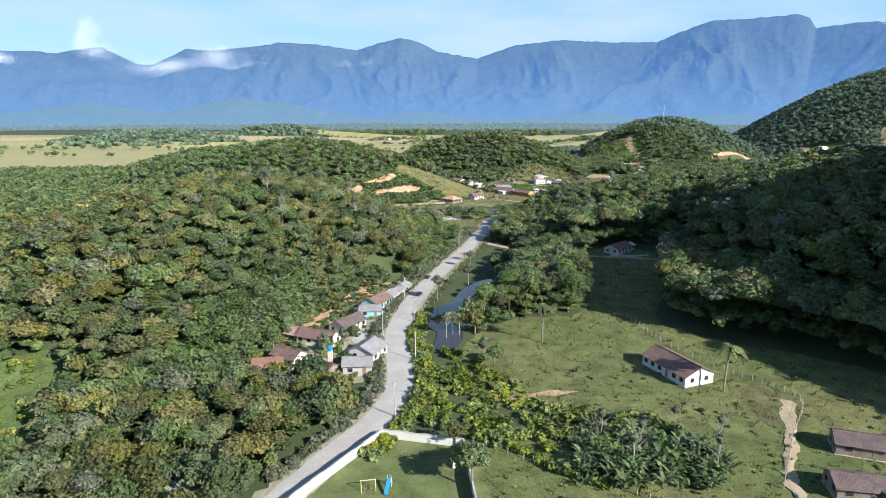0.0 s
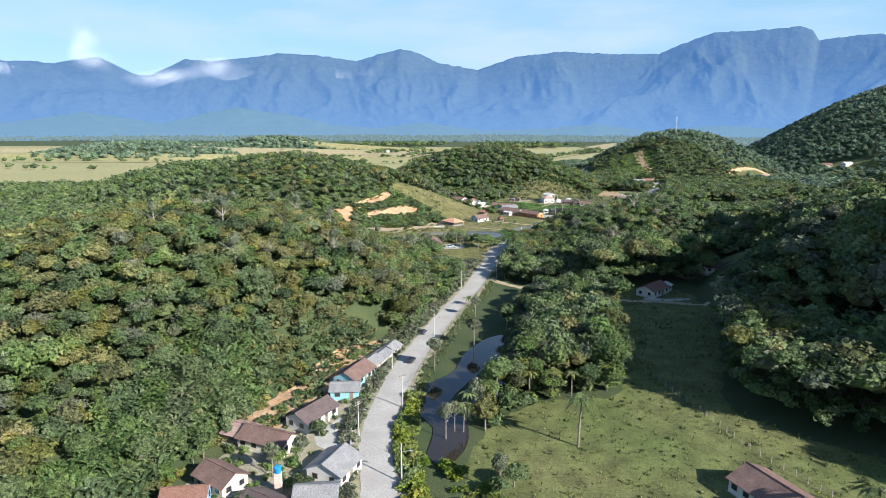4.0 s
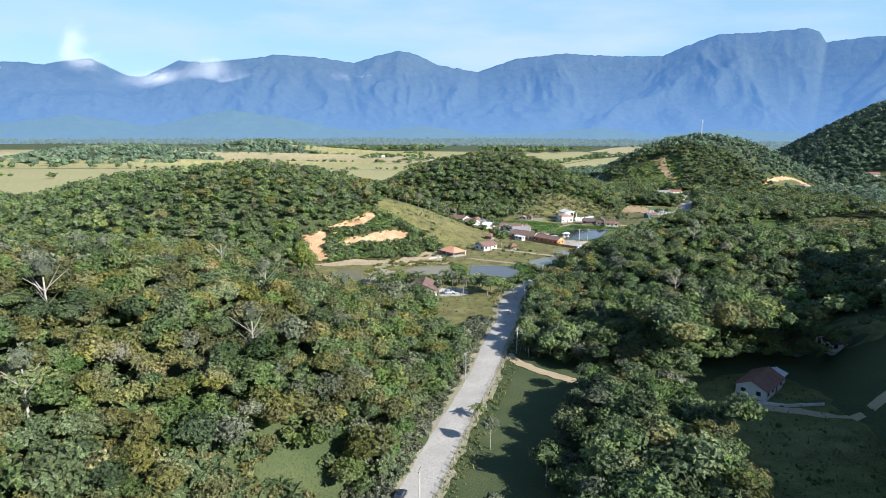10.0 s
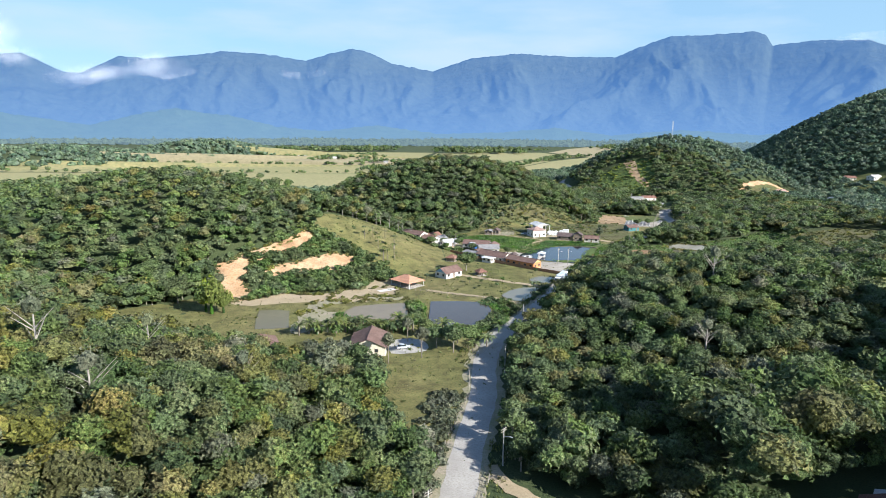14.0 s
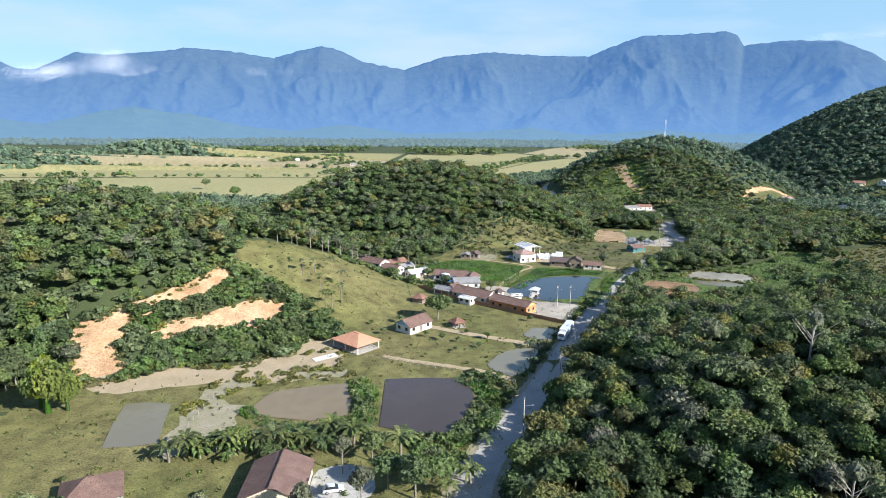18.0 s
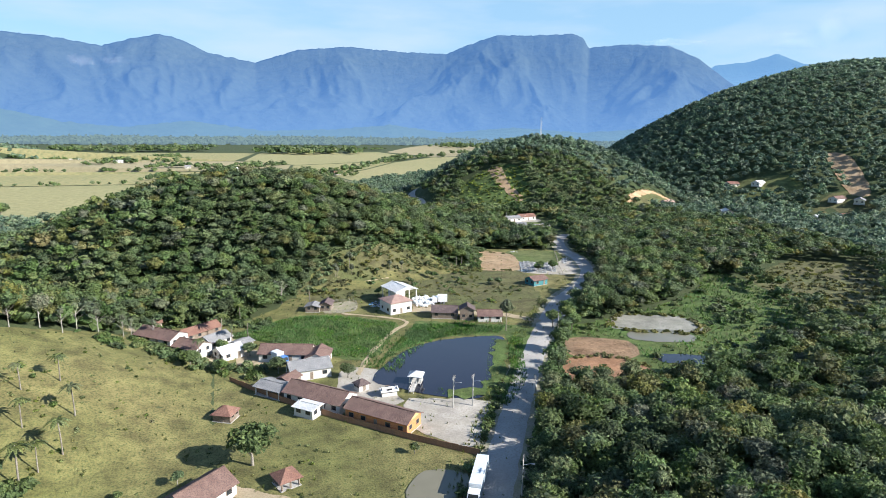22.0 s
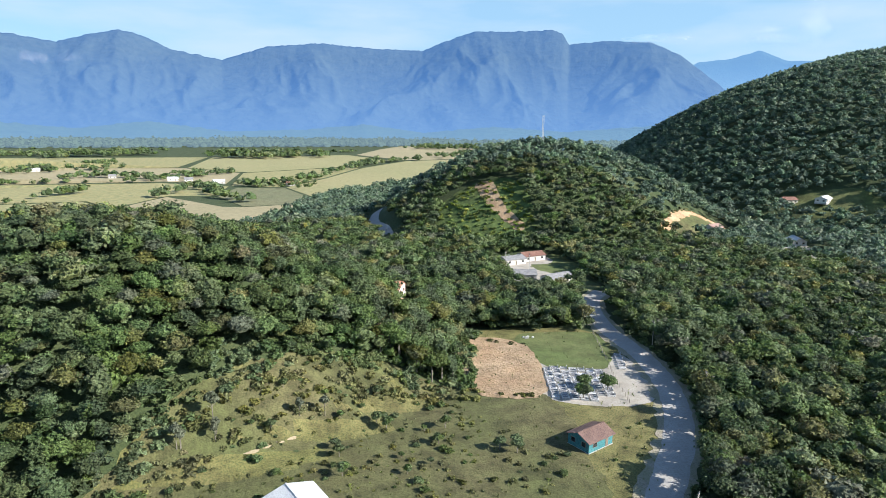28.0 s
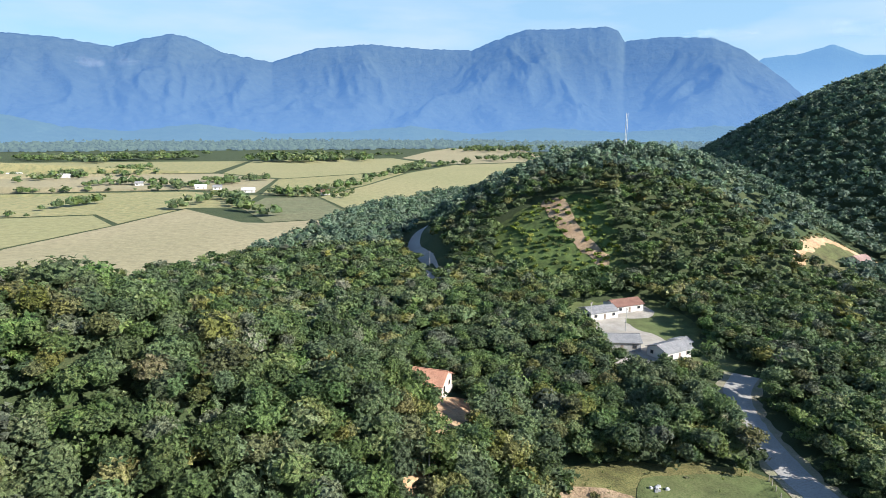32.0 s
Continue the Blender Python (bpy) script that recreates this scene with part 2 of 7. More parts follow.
M_ROAD = mat("gravel_road", (0.36, 0.335, 0.30), (0.43, 0.405, 0.365), 0.16, 0.95, 0.3, 16, (0.32, 0.30, 0.265))
M_SHOULDER = mat("dusty_shoulder", (0.36, 0.31, 0.24), (0.27, 0.26, 0.15), 0.25, 0.95, 0.5, 10, (0.22, 0.20, 0.12))
M_TRACK = mat("sandy_track", (0.44, 0.35, 0.235), (0.36, 0.29, 0.18), 0.25, 0.95, 0.3, 12, (0.30, 0.24, 0.145))
M_CLAY = mat("orange_clay", (0.43, 0.265, 0.14), (0.51, 0.36, 0.22), 0.12, 0.95, 0.6, 12, (0.34, 0.2, 0.1), patchy=0.28)
M_SOIL = mat("tilled_soil", (0.34, 0.225, 0.13), (0.40, 0.29, 0.18), 0.1, 0.95, 0.6, 14, (0.26, 0.19, 0.1), patchy=0.3)
M_PLOUGH = mat("ploughed_brown_soil", (0.235, 0.15, 0.088), (0.29, 0.195, 0.118), 0.1, 0.95, 0.8, 14, (0.17, 0.11, 0.062), patchy=0.3)
M_REDEARTH = mat("red_earth", (0.27, 0.145, 0.075), (0.33, 0.195, 0.11), 0.12, 0.95, 0.6, 12, (0.21, 0.11, 0.055), patchy=0.3)
M_SILT = mat("grey_dry_silt", (0.29, 0.275, 0.235), (0.23, 0.222, 0.18), 0.12, 0.95, 0.3, 14, (0.19, 0.19, 0.14), patchy=0.25)
M_PALE = mat("pale_rubble", (0.42, 0.38, 0.325), (0.35, 0.315, 0.255), 0.15, 0.95, 0.2, 14, (0.31, 0.28, 0.225), patchy=0.18)
M_POND_BROWN = water_mat("brown_pond", (0.19, 0.145, 0.08), 0.2)
M_POND_DARK = water_mat("dark_pond", (0.06, 0.046, 0.036), 0.12)
M_POND_GREY = water_mat("grey_pond", (0.17, 0.155, 0.105), 0.2)
M_LAKE = water_mat("lake_water", (0.02, 0.022, 0.032), 0.07)
M_CREEK = water_mat("creek_water", (0.03, 0.025, 0.02), 0.05)

# ---- the land ----
HILLS = [  # centre x, y, height, half width, half length, turn, steepness
    (-90, 258, 32, 84, 138, 14.5, 1.3), (-175, 330, 12, 120, 170, 0, 1.3),
    (-118, 540, 36, 150, 100, 0, 1.3), (-210, 620, 26, 130, 120, 0, 1.3),
    (195, 246, 33, 96, 125, 0, 0.75), (125, 405, 15, 70, 75, 0, 1.2), (255, 405, 16, 150, 100, 0, 1.2), (340, 320, 24, 190, 180, 0, 1.2),
    (45, 702, 38, 125, 84, 0, 1.3), (325, 905, 53, 140, 125, 0, 1.25),
    (815, 985, 146, 350, 410, 53, 1.25), (1150, 1000, 120, 420, 420, 0, 1.25),
    # the last four are added out of view, to shade the meadow and woods
    (-640, 1390, 23, 230, 210, 0, 1.2), (-430, 1650, 29, 190, 150, 0, 1.2), (240, 128, 108, 116, 125, 0, 1.0), (280, 25, 104, 108, 130, 0, 1.0), (290, 200, 95, 90, 90, 0, 1.0), (300, 262, 112, 88, 88, 0, 1.0),
]


FLATS = [(-28, 187, 17, 54, 17), (-6, 390, 22, 14, 0)]  # levelled for building: centre, half width, half length, turn


def land(x, y):
    """Height of the ground at x, y (numbers or arrays)."""
    x, y = np.asarray(x, float), np.asarray(y, float)
    z = np.zeros(np.broadcast(x, y).shape)
    for cx, cy, h, rx, ry, turn, k in HILLS:
        c, s = math.cos(radians(turn)), math.sin(radians(turn))
        u, v = ((x - cx) * c - (y - cy) * s) / rx, ((x - cx) * s + (y - cy) * c) / ry
        hill = h * np.clip(1 - u * u - v * v, 0, 1) ** k
        z = np.maximum(z, hill) + 0.25 * np.minimum(z, hill)
    for cx, cy, rx, ry, turn in FLATS:
        c, s = math.cos(radians(turn)), math.sin(radians(turn))
        d = np.hypot(((x - cx) * c - (y - cy) * s) / rx, ((x - cx) * s + (y - cy) * c) / ry)
        z = z * np.clip((d - 1) / 0.4, 0, 1) ** 1.5
    return z


# ---- plan: openings in the woods ----
ROAD = [(-40, 70), (-27, 99), (-21, 112), (-15, 124), (-11, 140), (-12, 158), (-14.5, 175), (-13, 197), (-8.5, 224), (1, 262),
        (12, 300), (19, 330), (25, 352), (28, 372), (34, 392), (45, 411), (58, 432), (78, 466), (105, 508), (132, 547), (158, 580),
        (183, 603), (199, 624), (209, 648), (214, 672), (222, 692), (231, 706), (243, 716)]
ROAD_FAR = [(188, 850), (192, 866), (194, 885), (193, 905), (200, 930), (214, 960), (240, 1010)]
HOUSE_YARDS = [(-55, 142), (-54, 166), (-48, 181), (-41, 208), (-36, 224), (-24, 245), (-10, 242), (-5, 200), (-8, 170), (-8, 128), (-20, 132), (-30, 140), (-42, 142)]
LEFT_MEADOW = [(-118, 108), (-114, 138), (-100, 146), (-87, 133), (-84, 112), (-96, 100)]
GLADE = [(-152, 184), (-140, 198), (-124, 190), (-128, 175)]
LAWN = [(-30, 76), (-25, 97), (-13, 116), (4, 113), (7, 76)]
MEADOW = [(4, 140), (9, 176), (24, 193), (46, 199), (58, 235), (66, 285), (80, 302), (98, 300), (102, 275), (92, 245), (80, 215), (71, 190),
          (86, 172), (104, 160), (122, 138), (125, 70), (7, 70), (5, 112), (24, 128)]
ROADSIDE = [(-13, 197), (-8, 224), (1, 262), (12, 300), (19, 325), (26, 312), (44, 304), (36, 285), (26, 262), (19, 243), (11, 214), (2, 190)]
VALLEY = [(-72, 376), (-100, 415), (-84, 444), (-40, 451), (-4, 466), (2, 500), (10, 530), (6, 562), (-2, 588), (21, 590), (34, 590), (46, 600),
          (57, 618), (68, 631), (78, 641), (98, 651), (124, 656), (146, 648), (153, 665), (166, 688), (207, 674), (200, 640), (180, 604),
          (140, 555), (104, 502), (77, 460), (54, 422), (36, 392), (27, 360), (16, 318), (4, 328), (0, 352), (-8, 374)]
CREEKSIDE = [(-14, 112), (-9, 128), (-9, 198), (4, 222), (14, 244), (24, 246), (20, 222), (12, 200), (8, 178), (5, 140), (6, 114)]
GRASS_HILL = [(-44, 518), (-32, 538), (-10, 556), (6, 568), (14, 560), (6, 500), (-4, 488), (-22, 497), (-34, 506)]
MARSH = [(116, 504), (136, 499), (150, 499), (176, 501), (190, 508), (206, 514), (224, 521), (238, 536), (251, 562), (262, 596), (252, 602), (226, 580),
         (200, 566), (173, 556), (157, 554), (146, 552), (128, 528)]
HEATH = [(227, 520), (240, 516), (300, 550), (352, 594), (318, 612), (280, 596), (265, 592), (254, 564), (241, 530)]
SIDE_FIELD = [(115, 318), (122, 340), (134, 352), (136, 320), (124, 302)]
HAMLET = [(438, 716), (455, 704), (505, 708), (540, 728), (534, 748), (512, 754), (480, 738)]
HAMLET_YARD = [(380, 726), (392, 744), (412, 778), (428, 772), (414, 742), (402, 720)]
HAMLET_GREEN = [(474, 836), (500, 818), (520, 796), (508, 768), (480, 796)]
SCAR = [(562, 796), (572, 782), (556, 750), (540, 734), (532, 746), (548, 776)]
FARMYARD = [(207, 722), (216, 760), (222, 794), (262, 794), (262, 762), (250, 742), (246, 722)]
QUARRY = [(218, 846), (224, 868), (252, 872), (276, 854), (268, 818), (262, 800), (236, 808), (226, 826)]
HOUSE_CLEARING = [(141, 688), (140, 704), (141, 722), (146, 727), (157, 724), (159, 710), (152, 696), (147, 686)]
DIRT_SPOT = [(345, 796), (362, 812), (393, 824), (424, 816), (420, 802), (400, 797), (358, 792)]
SIDE_YARD = [(58, 262), (70, 300), (98, 306), (128, 300), (132, 270), (108, 258)]
CUT_LOW = [(-86, 448), (-70, 470), (-48, 466), (-22, 470), (-20, 476), (-48, 475), (-62, 480), (-74, 488), (-48, 500), (-36, 502), (-36, 508),
           (-52, 508), (-82, 494), (-92, 470)]
PLAIN_EDGE = [(-1500, 640), (-330, 690), (-290, 800), (-180, 860), (-90, 835), (-30, 850), (56, 880), (95, 905), (140, 985), (190, 1085), (300, 1180),
              (400, 1260), (560, 1480), (760, 1840), (900, 2400), (-1600, 2400)]
SWAMP_WOOD = [(10, 182), (17, 190), (27, 196), (46, 200), (56, 232), (62, 268), (50, 282), (38, 283), (32, 262), (26, 232), (21, 206)]
BUSH_BELT = [(-4, 122), (-7, 150), (-4, 166), (6, 160), (24, 134), (50, 124), (54, 104), (30, 98), (14, 110), (6, 117)]
BANANA_SLOPE = [(-72, 140), (-68, 176), (-58, 198), (-47, 208), (-46, 184), (-53, 166), (-54, 142)]
CLEAR = [BUSH_BELT, BANANA_SLOPE, HEATH, SIDE_FIELD, HAMLET, HAMLET_YARD, HAMLET_GREEN, SCAR, LEFT_MEADOW, GLADE, CREEKSIDE, GRASS_HILL, HOUSE_YARDS, LAWN, MEADOW, ROADSIDE, VALLEY, MARSH, FARMYARD, QUARRY, HOUSE_CLEARING, DIRT_SPOT, SIDE_YARD, PLAIN_EDGE]
SPINE = [(0, -20), (3, 190), (16, 304), (43, 395), (84, 503), (112, 590), (150, 690)]


FARM_TRACK = [(22, 319), (24, 312), (32, 303), (39, 298), (49, 293), (60, 287), (72, 283), (88, 281), (103, 276), (135, 278)]


def inside(poly, x, y):
    x, y = np.asarray(x, float), np.asarray(y, float)
    hit = np.zeros(x.shape, bool)
    for (ax, ay), (bx, by) in zip(poly, poly[1:] + poly[:1]):
        if ay != by:
            hit ^= ((ay > y) != (by > y)) & (x < (bx - ax) * (y - ay) / (by - ay) + ax)
    return hit


def away(line, x, y):
    """Distance from a line of points."""
    x, y = np.asarray(x, float), np.asarray(y, float)
    best = np.full(x.shape, 1e9)
    for (ax, ay), (bx, by) in zip(line, line[1:]):
        dx, dy = bx - ax, by - ay
        k = np.clip(((x - ax) * dx + (y - ay) * dy) / (dx * dx + dy * dy), 0, 1)
        best = np.minimum(best, np.hypot(x - ax - k * dx, y - ay - k * dy))
    return best


def smooth_line(pts, step, closed=False):
    """A Catmull-Rom curve through the points."""
    out, n = [], len(pts)
    for i in range(n if closed else n - 1):
        at = (lambda k: pts[k % n]) if closed else (lambda k: pts[min(max(k, 0), n - 1)])
        p0, p1, p2, p3 = (np.array(at(i + k), float) for k in (-1, 0, 1, 2))
        m = max(1, int(np.linalg.norm(p2 - p1) / step))
        for k in range(m):
            s = k / m
            out.append(0.5 * (2 * p1 + (p2 - p0) * s + (2 * p0 - 5 * p1 + 4 * p2 - p3) * s * s + (3 * p1 - p0 - 3 * p2 + p3) * s ** 3))
    if not closed:
        out.append(np.array(pts[-1], float))
    return out


def mesh_of(name, verts, faces, material, smooth=False):
    me = bpy.data.meshes.new(name)
    me.from_pydata([tuple(v) for v in verts], [], faces)
    me.materials.append(material)
    if smooth:
        me.polygons.foreach_set("use_smooth", [True] * len(me.polygons))
    me.update()
    return me


def grid_mesh(name, xs, ys, zf, material, smooth=True):
    X, Y = np.meshgrid(xs, ys)
    Z = zf(X, Y)
    nx, ny = len(xs), len(ys)
    idx = np.arange(nx * ny).reshape(ny, nx)
    quads = np.stack([idx[:-1, :-1], idx[:-1, 1:], idx[1:, 1:], idx[1:, :-1]], -1).reshape(-1, 4)
    return fast_mesh(name, np.stack([X, Y, Z], -1).reshape(-1, 3), quads, material, smooth)


def fast_mesh(name, verts, faces, material, smooth=False, tint=None):
    me = bpy.data.meshes.new(name)
    k = faces.shape[1]
    me.vertices.add(len(verts))
    me.vertices.foreach_set("co", np.ascontiguousarray(verts, np.float32).ravel())
    me.loops.add(faces.size)
    me.loops.foreach_set("vertex_index", np.ascontiguousarray(faces, np.int32).ravel())
    me.polygons.add(len(faces))
    me.polygons.foreach_set("loop_start", np.arange(0, faces.size, k, dtype=np.int32))
    me.polygons.foreach_set("use_smooth", np.full(len(faces), smooth))
    if tint is not None:
        me.attributes.new("tint", "FLOAT", "POINT").data.foreach_set("value", np.ascontiguousarray(tint, np.float32))
    me.materials.append(material)
    me.update(calc_edges=True)
    return me


def patch(name, label, poly, material, lift=0.04, step=6.0, ragged=0.5, category="ground", kind="structure", curve=True):
    """A sheet of other ground, with an uneven edge, that follows the land."""
    rng = random.Random(name + label)
    edge = smooth_line(poly, min(step, 2.5), True) if curve else [np.array(p, float) for p in poly]
    edge = [p + np.array((rng.uniform(-1, 1), rng.uniform(-1, 1))) * ragged for p in edge]
    ring = [(p[0], p[1]) for p in edge]
    xs, ys = [p[0] for p in ring], [p[1] for p in ring]
    gx, gy = np.meshgrid(np.arange(min(xs), max(xs), step), np.arange(min(ys), max(ys), step))
    keep = inside(ring, gx, gy) & (away(ring + ring[:1], gx, gy) > step * 0.4)
    pts = [Vector(p) for p in ring] + [Vector(p) for p in zip(gx[keep], gy[keep])]
    n = len(ring)
    v, _, f, *_ = mathutils.geometry.delaunay_2d_cdt(pts, [(i, (i + 1) % n) for i in range(n)], [], 1, 1e-4)
    z = land([p.x for p in v], [p.y for p in v]) + lift
    f = [t if (v[t[1]] - v[t[0]]).cross(v[t[2]] - v[t[0]]) > 0 else t[::-1] for t in f]
    ob = new(name, mesh_of(name, [(p.x, p.y, h) for p, h in zip(v, z)], f, material, True))
    return tagged(ob, label, category, kind=kind)


def strip(name, label, pts, width, material, lift=0.05, ragged=0.25, crown=0.06, category="road"):
    rng = random.Random(name + label)
    line = smooth_line(pts, 2.0)
    rows = []
    for i, p in enumerate(line):
        d = line[min(i + 1, len(line) - 1)] - line[max(i - 1, 0)]
        d /= np.linalg.norm(d)
        nrm = np.array((d[1], -d[0]))
        row = []
        for k in (-1, -0.6, 0, 0.6, 1):
            q = p + nrm * (k * width / 2 + (rng.uniform(-ragged, ragged) if abs(k) == 1 else 0))
            row.append((q[0], q[1], float(land(q[0], q[1])) + lift + crown * (1 - k * k)))
        rows.append(row)
    verts = [v for r in rows for v in r]
    faces = [(i * 5 + k, i * 5 + k + 1, i * 5 + k + 6, i * 5 + k + 5) for i in range(len(rows) - 1) for k in range(4)]
    return tagged(new(name, mesh_of(name, verts, faces, material, True)), label, category, kind="structure")


spread = lambda a, b, s: list(np.arange(a, b, s))
ground = new("ground", grid_mesh("ground",
    np.array(spread(-5200, -900, 430) + spread(-900, -150, 15) + spread(-150, 300, 5) + spread(300, 1300, 15) + spread(1300, 5300, 400)),
    np.array(spread(-1500, 40, 110) + spread(40, 720, 5) + spread(720, 1420, 12) + spread(1420, 2000, 40) + spread(2000, 5200, 400)), land, M_UNDER))
tagged(ground, "rolling green valley floor and hills reaching to the mountains", "ground", kind="structure")

# ---- far mountains ----
RIDGE = [(-75, 300), (-60, 420), (-48, 380), (-35.4, 432), (-33.8, 424), (-32.1, 457), (-30.6, 474), (-27.9, 376), (-26.7, 377), (-24.0, 485), (-21.8, 479), (-17.7, 521), (-15.8, 548), (-12.3, 539), (-8.8, 506), (-6.8, 557), (-4.7, 594), (-3.2, 573), (-1.1, 500), (2.6, 453), (6.2, 543), (8.3, 557), (10.3, 574), (15.3, 549), (19.1, 542), (20.9, 598), (23.5, 665), (26.5, 663), (30.2, 672), (31.0, 642), (31.5, 582), (34.4, 601), (38.1, 585), (40.4, 507), (43.4, 334), (45.9, 199), (48.8, 117), (85, 150)]
RIDGE_BEHIND = [(36, 200), (40.1, 371), (41.7, 471), (44.3, 489), (46.2, 533), (48.1, 467), (50.2, 458), (52.1, 416), (58, 380), (70, 300)]


def range_mesh(name, table, near, far, top, a0, a1, material, rough_=1.0):
    """A mountain range on a ring round the valley: spurs run down from the crest."""
    ta, tz = [t[0] for t in table], [t[1] for t in table]
    na, nr = int((7 if rough_ >= 1 else 4) * (a1 - a0)), 84 if rough_ >= 1 else 40
    n1 = int(nr * 0.82)
    A, R = np.meshgrid(np.linspace(a0, a1, na), np.concatenate([np.linspace(0, top, n1), np.linspace(top, 1, nr - n1 + 1)[1:]]))
    crest = np.interp(A, ta, tz)
    up = np.clip(R / top, 0, 1)
    rad = near + (far - near) * R
    spur = np.zeros_like(A)
    for i in range(nr):
        for k in range(na):
            q = Vector((math.radians(A[i, k]) * 3800 / 620, rad[i, k] / 1250, near * 0.01))
            q += 0.30 * noise.noise_vector(q * 1.1) + 0.10 * noise.noise_vector(q * 3.7)
            spur[i, k] = noise.ridged_multi_fractal(q, 0.85, 2.15, 6, 1.0, 1.6)
    spur = np.clip((spur - 0.35) / 1.5, 0, 1)
    jag = np.array([noise.noise(Vector((a * 1.7, 0, 9))) * 6 + noise.noise(Vector((a * 5.5, 0, 2))) * 4 for a in A[0]]) * rough_
    crest = crest + jag[None, :] * up ** 9
    body = up ** 1.25 * (1 - 0.5 * rough_ * (1 - spur) * np.sin(np.pi * up ** 0.75))
    back = np.clip((1 - R) / (1 - top + 1e-6), 0, 1) ** 0.7
    Z = crest * np.where(R <= top, body, back) - 6
    X, Y = 50 + rad * np.sin(np.radians(A)), 300 + rad * np.cos(np.radians(A))
    idx = np.arange(na * nr).reshape(nr, na)
    q = np.stack([idx[:-1, :-1], idx[:-1, 1:], idx[1:, 1:], idx[1:, :-1]], -1).reshape(-1, 4)[:, ::-1]
    return fast_mesh(name, np.stack([X, Y, Z], -1).reshape(-1, 3), q, material, True)


def far_mat(name, glow, strength, wood, share):
    """Distance: wooded slopes with bluish haze mixed over them as emission, thickest low down."""
    m = bpy.data.materials.new(name)
    n, l, p = nodes_of(m)
    ge, no = n.new("ShaderNodeNewGeometry"), n.new("ShaderNodeTexNoise")
    no.inputs["Scale"].default_value, no.inputs["Detail"].default_value, no.inputs["Roughness"].default_value = 0.02, 10, 0.66
    l.new(ge.outputs["Position"], no.inputs["Vector"])
    mix = n.new("ShaderNodeMix")
    mix.data_type = "RGBA"
    mix.inputs[6].default_value, mix.inputs[7].default_value = (*[v * 0.3 for v in wood], 1), (*[v * 1.7 for v in wood], 1)
    l.new(no.outputs[0], mix.inputs[0])
    l.new(mix.outputs[2], p.inputs["Base Color"])
    p.inputs["Roughness"].default_value, p.inputs["Specular IOR Level"].default_value = 1.0, 0.0
    b_ = n.new("ShaderNodeBump")
    b_.inputs["Strength"].default_value, b_.inputs["Distance"].default_value = 1.0, 14.0
    l.new(no.outputs[0], b_.inputs["Height"])
    l.new(b_.outputs[0], p.inputs["Normal"])
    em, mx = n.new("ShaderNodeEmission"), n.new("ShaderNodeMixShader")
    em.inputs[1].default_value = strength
    air, ah = n.new("ShaderNodeValToRGB"), n.new("ShaderNodeMapRange")  # the emitted haze is whiter low down
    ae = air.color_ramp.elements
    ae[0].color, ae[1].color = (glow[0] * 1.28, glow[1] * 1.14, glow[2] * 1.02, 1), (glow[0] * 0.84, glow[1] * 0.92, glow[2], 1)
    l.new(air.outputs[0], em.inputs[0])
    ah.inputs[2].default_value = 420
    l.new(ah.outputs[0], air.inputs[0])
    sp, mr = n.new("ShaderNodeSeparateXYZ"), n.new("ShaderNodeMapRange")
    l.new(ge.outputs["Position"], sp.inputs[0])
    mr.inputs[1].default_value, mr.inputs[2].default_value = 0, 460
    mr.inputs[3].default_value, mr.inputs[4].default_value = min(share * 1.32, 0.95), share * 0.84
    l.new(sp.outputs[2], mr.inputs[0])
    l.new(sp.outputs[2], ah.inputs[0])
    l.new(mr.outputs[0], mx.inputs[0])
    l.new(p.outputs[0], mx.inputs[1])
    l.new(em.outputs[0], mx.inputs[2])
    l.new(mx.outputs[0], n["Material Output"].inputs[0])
    return m


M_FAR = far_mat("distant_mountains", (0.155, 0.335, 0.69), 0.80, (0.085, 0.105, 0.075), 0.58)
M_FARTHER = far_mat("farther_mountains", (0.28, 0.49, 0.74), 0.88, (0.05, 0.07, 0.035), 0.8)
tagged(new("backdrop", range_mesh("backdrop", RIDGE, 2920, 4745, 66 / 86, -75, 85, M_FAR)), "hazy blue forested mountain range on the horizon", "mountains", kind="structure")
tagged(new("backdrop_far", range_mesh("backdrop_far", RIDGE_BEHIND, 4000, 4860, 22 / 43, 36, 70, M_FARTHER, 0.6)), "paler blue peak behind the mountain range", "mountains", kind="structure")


CUTS = [[(-76, 466), (-71, 468), (-65, 475), (-61, 468), (-62, 458), (-54, 450), (-62, 444), (-69, 448)],
        [(-55, 468), (-42, 477), (-27, 489), (-17, 490), (-19, 479), (-42, 469), (-50, 464)],
        [(-64, 475), (-49, 489), (-41, 504), (-36, 495), (-44, 485), (-53, 478)],
        [(-66, 444), (-78, 468), (-64, 482), (-42, 508), (-22, 502), (-2, 490), (4, 470), (-10, 452), (-40, 446)]]

CUTS.append([(-79, 458), (-77, 465), (-65, 475), (-53, 487), (-43, 500), (-38, 496), (-48, 482), (-61, 467), (-73, 456)])
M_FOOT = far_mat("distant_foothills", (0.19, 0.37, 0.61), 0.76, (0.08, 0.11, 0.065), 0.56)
FOOTHILLS = [(-75, 60), (-52, 110), (-40, 60), (-33, 120), (-30, 95), (-27, 70), (-23, 125), (-20.5, 150), (-18, 128), (-16, 120), (-12, 70), (-8, 50), (-3, 80), (3, 40), (9, 50), (14, 75), (19, 40), (25, 70), (31, 50), (38, 80), (46, 60), (60, 120), (85, 60)]
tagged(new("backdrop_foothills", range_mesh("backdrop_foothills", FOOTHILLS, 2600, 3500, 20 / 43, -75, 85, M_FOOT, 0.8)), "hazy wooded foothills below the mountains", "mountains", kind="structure")

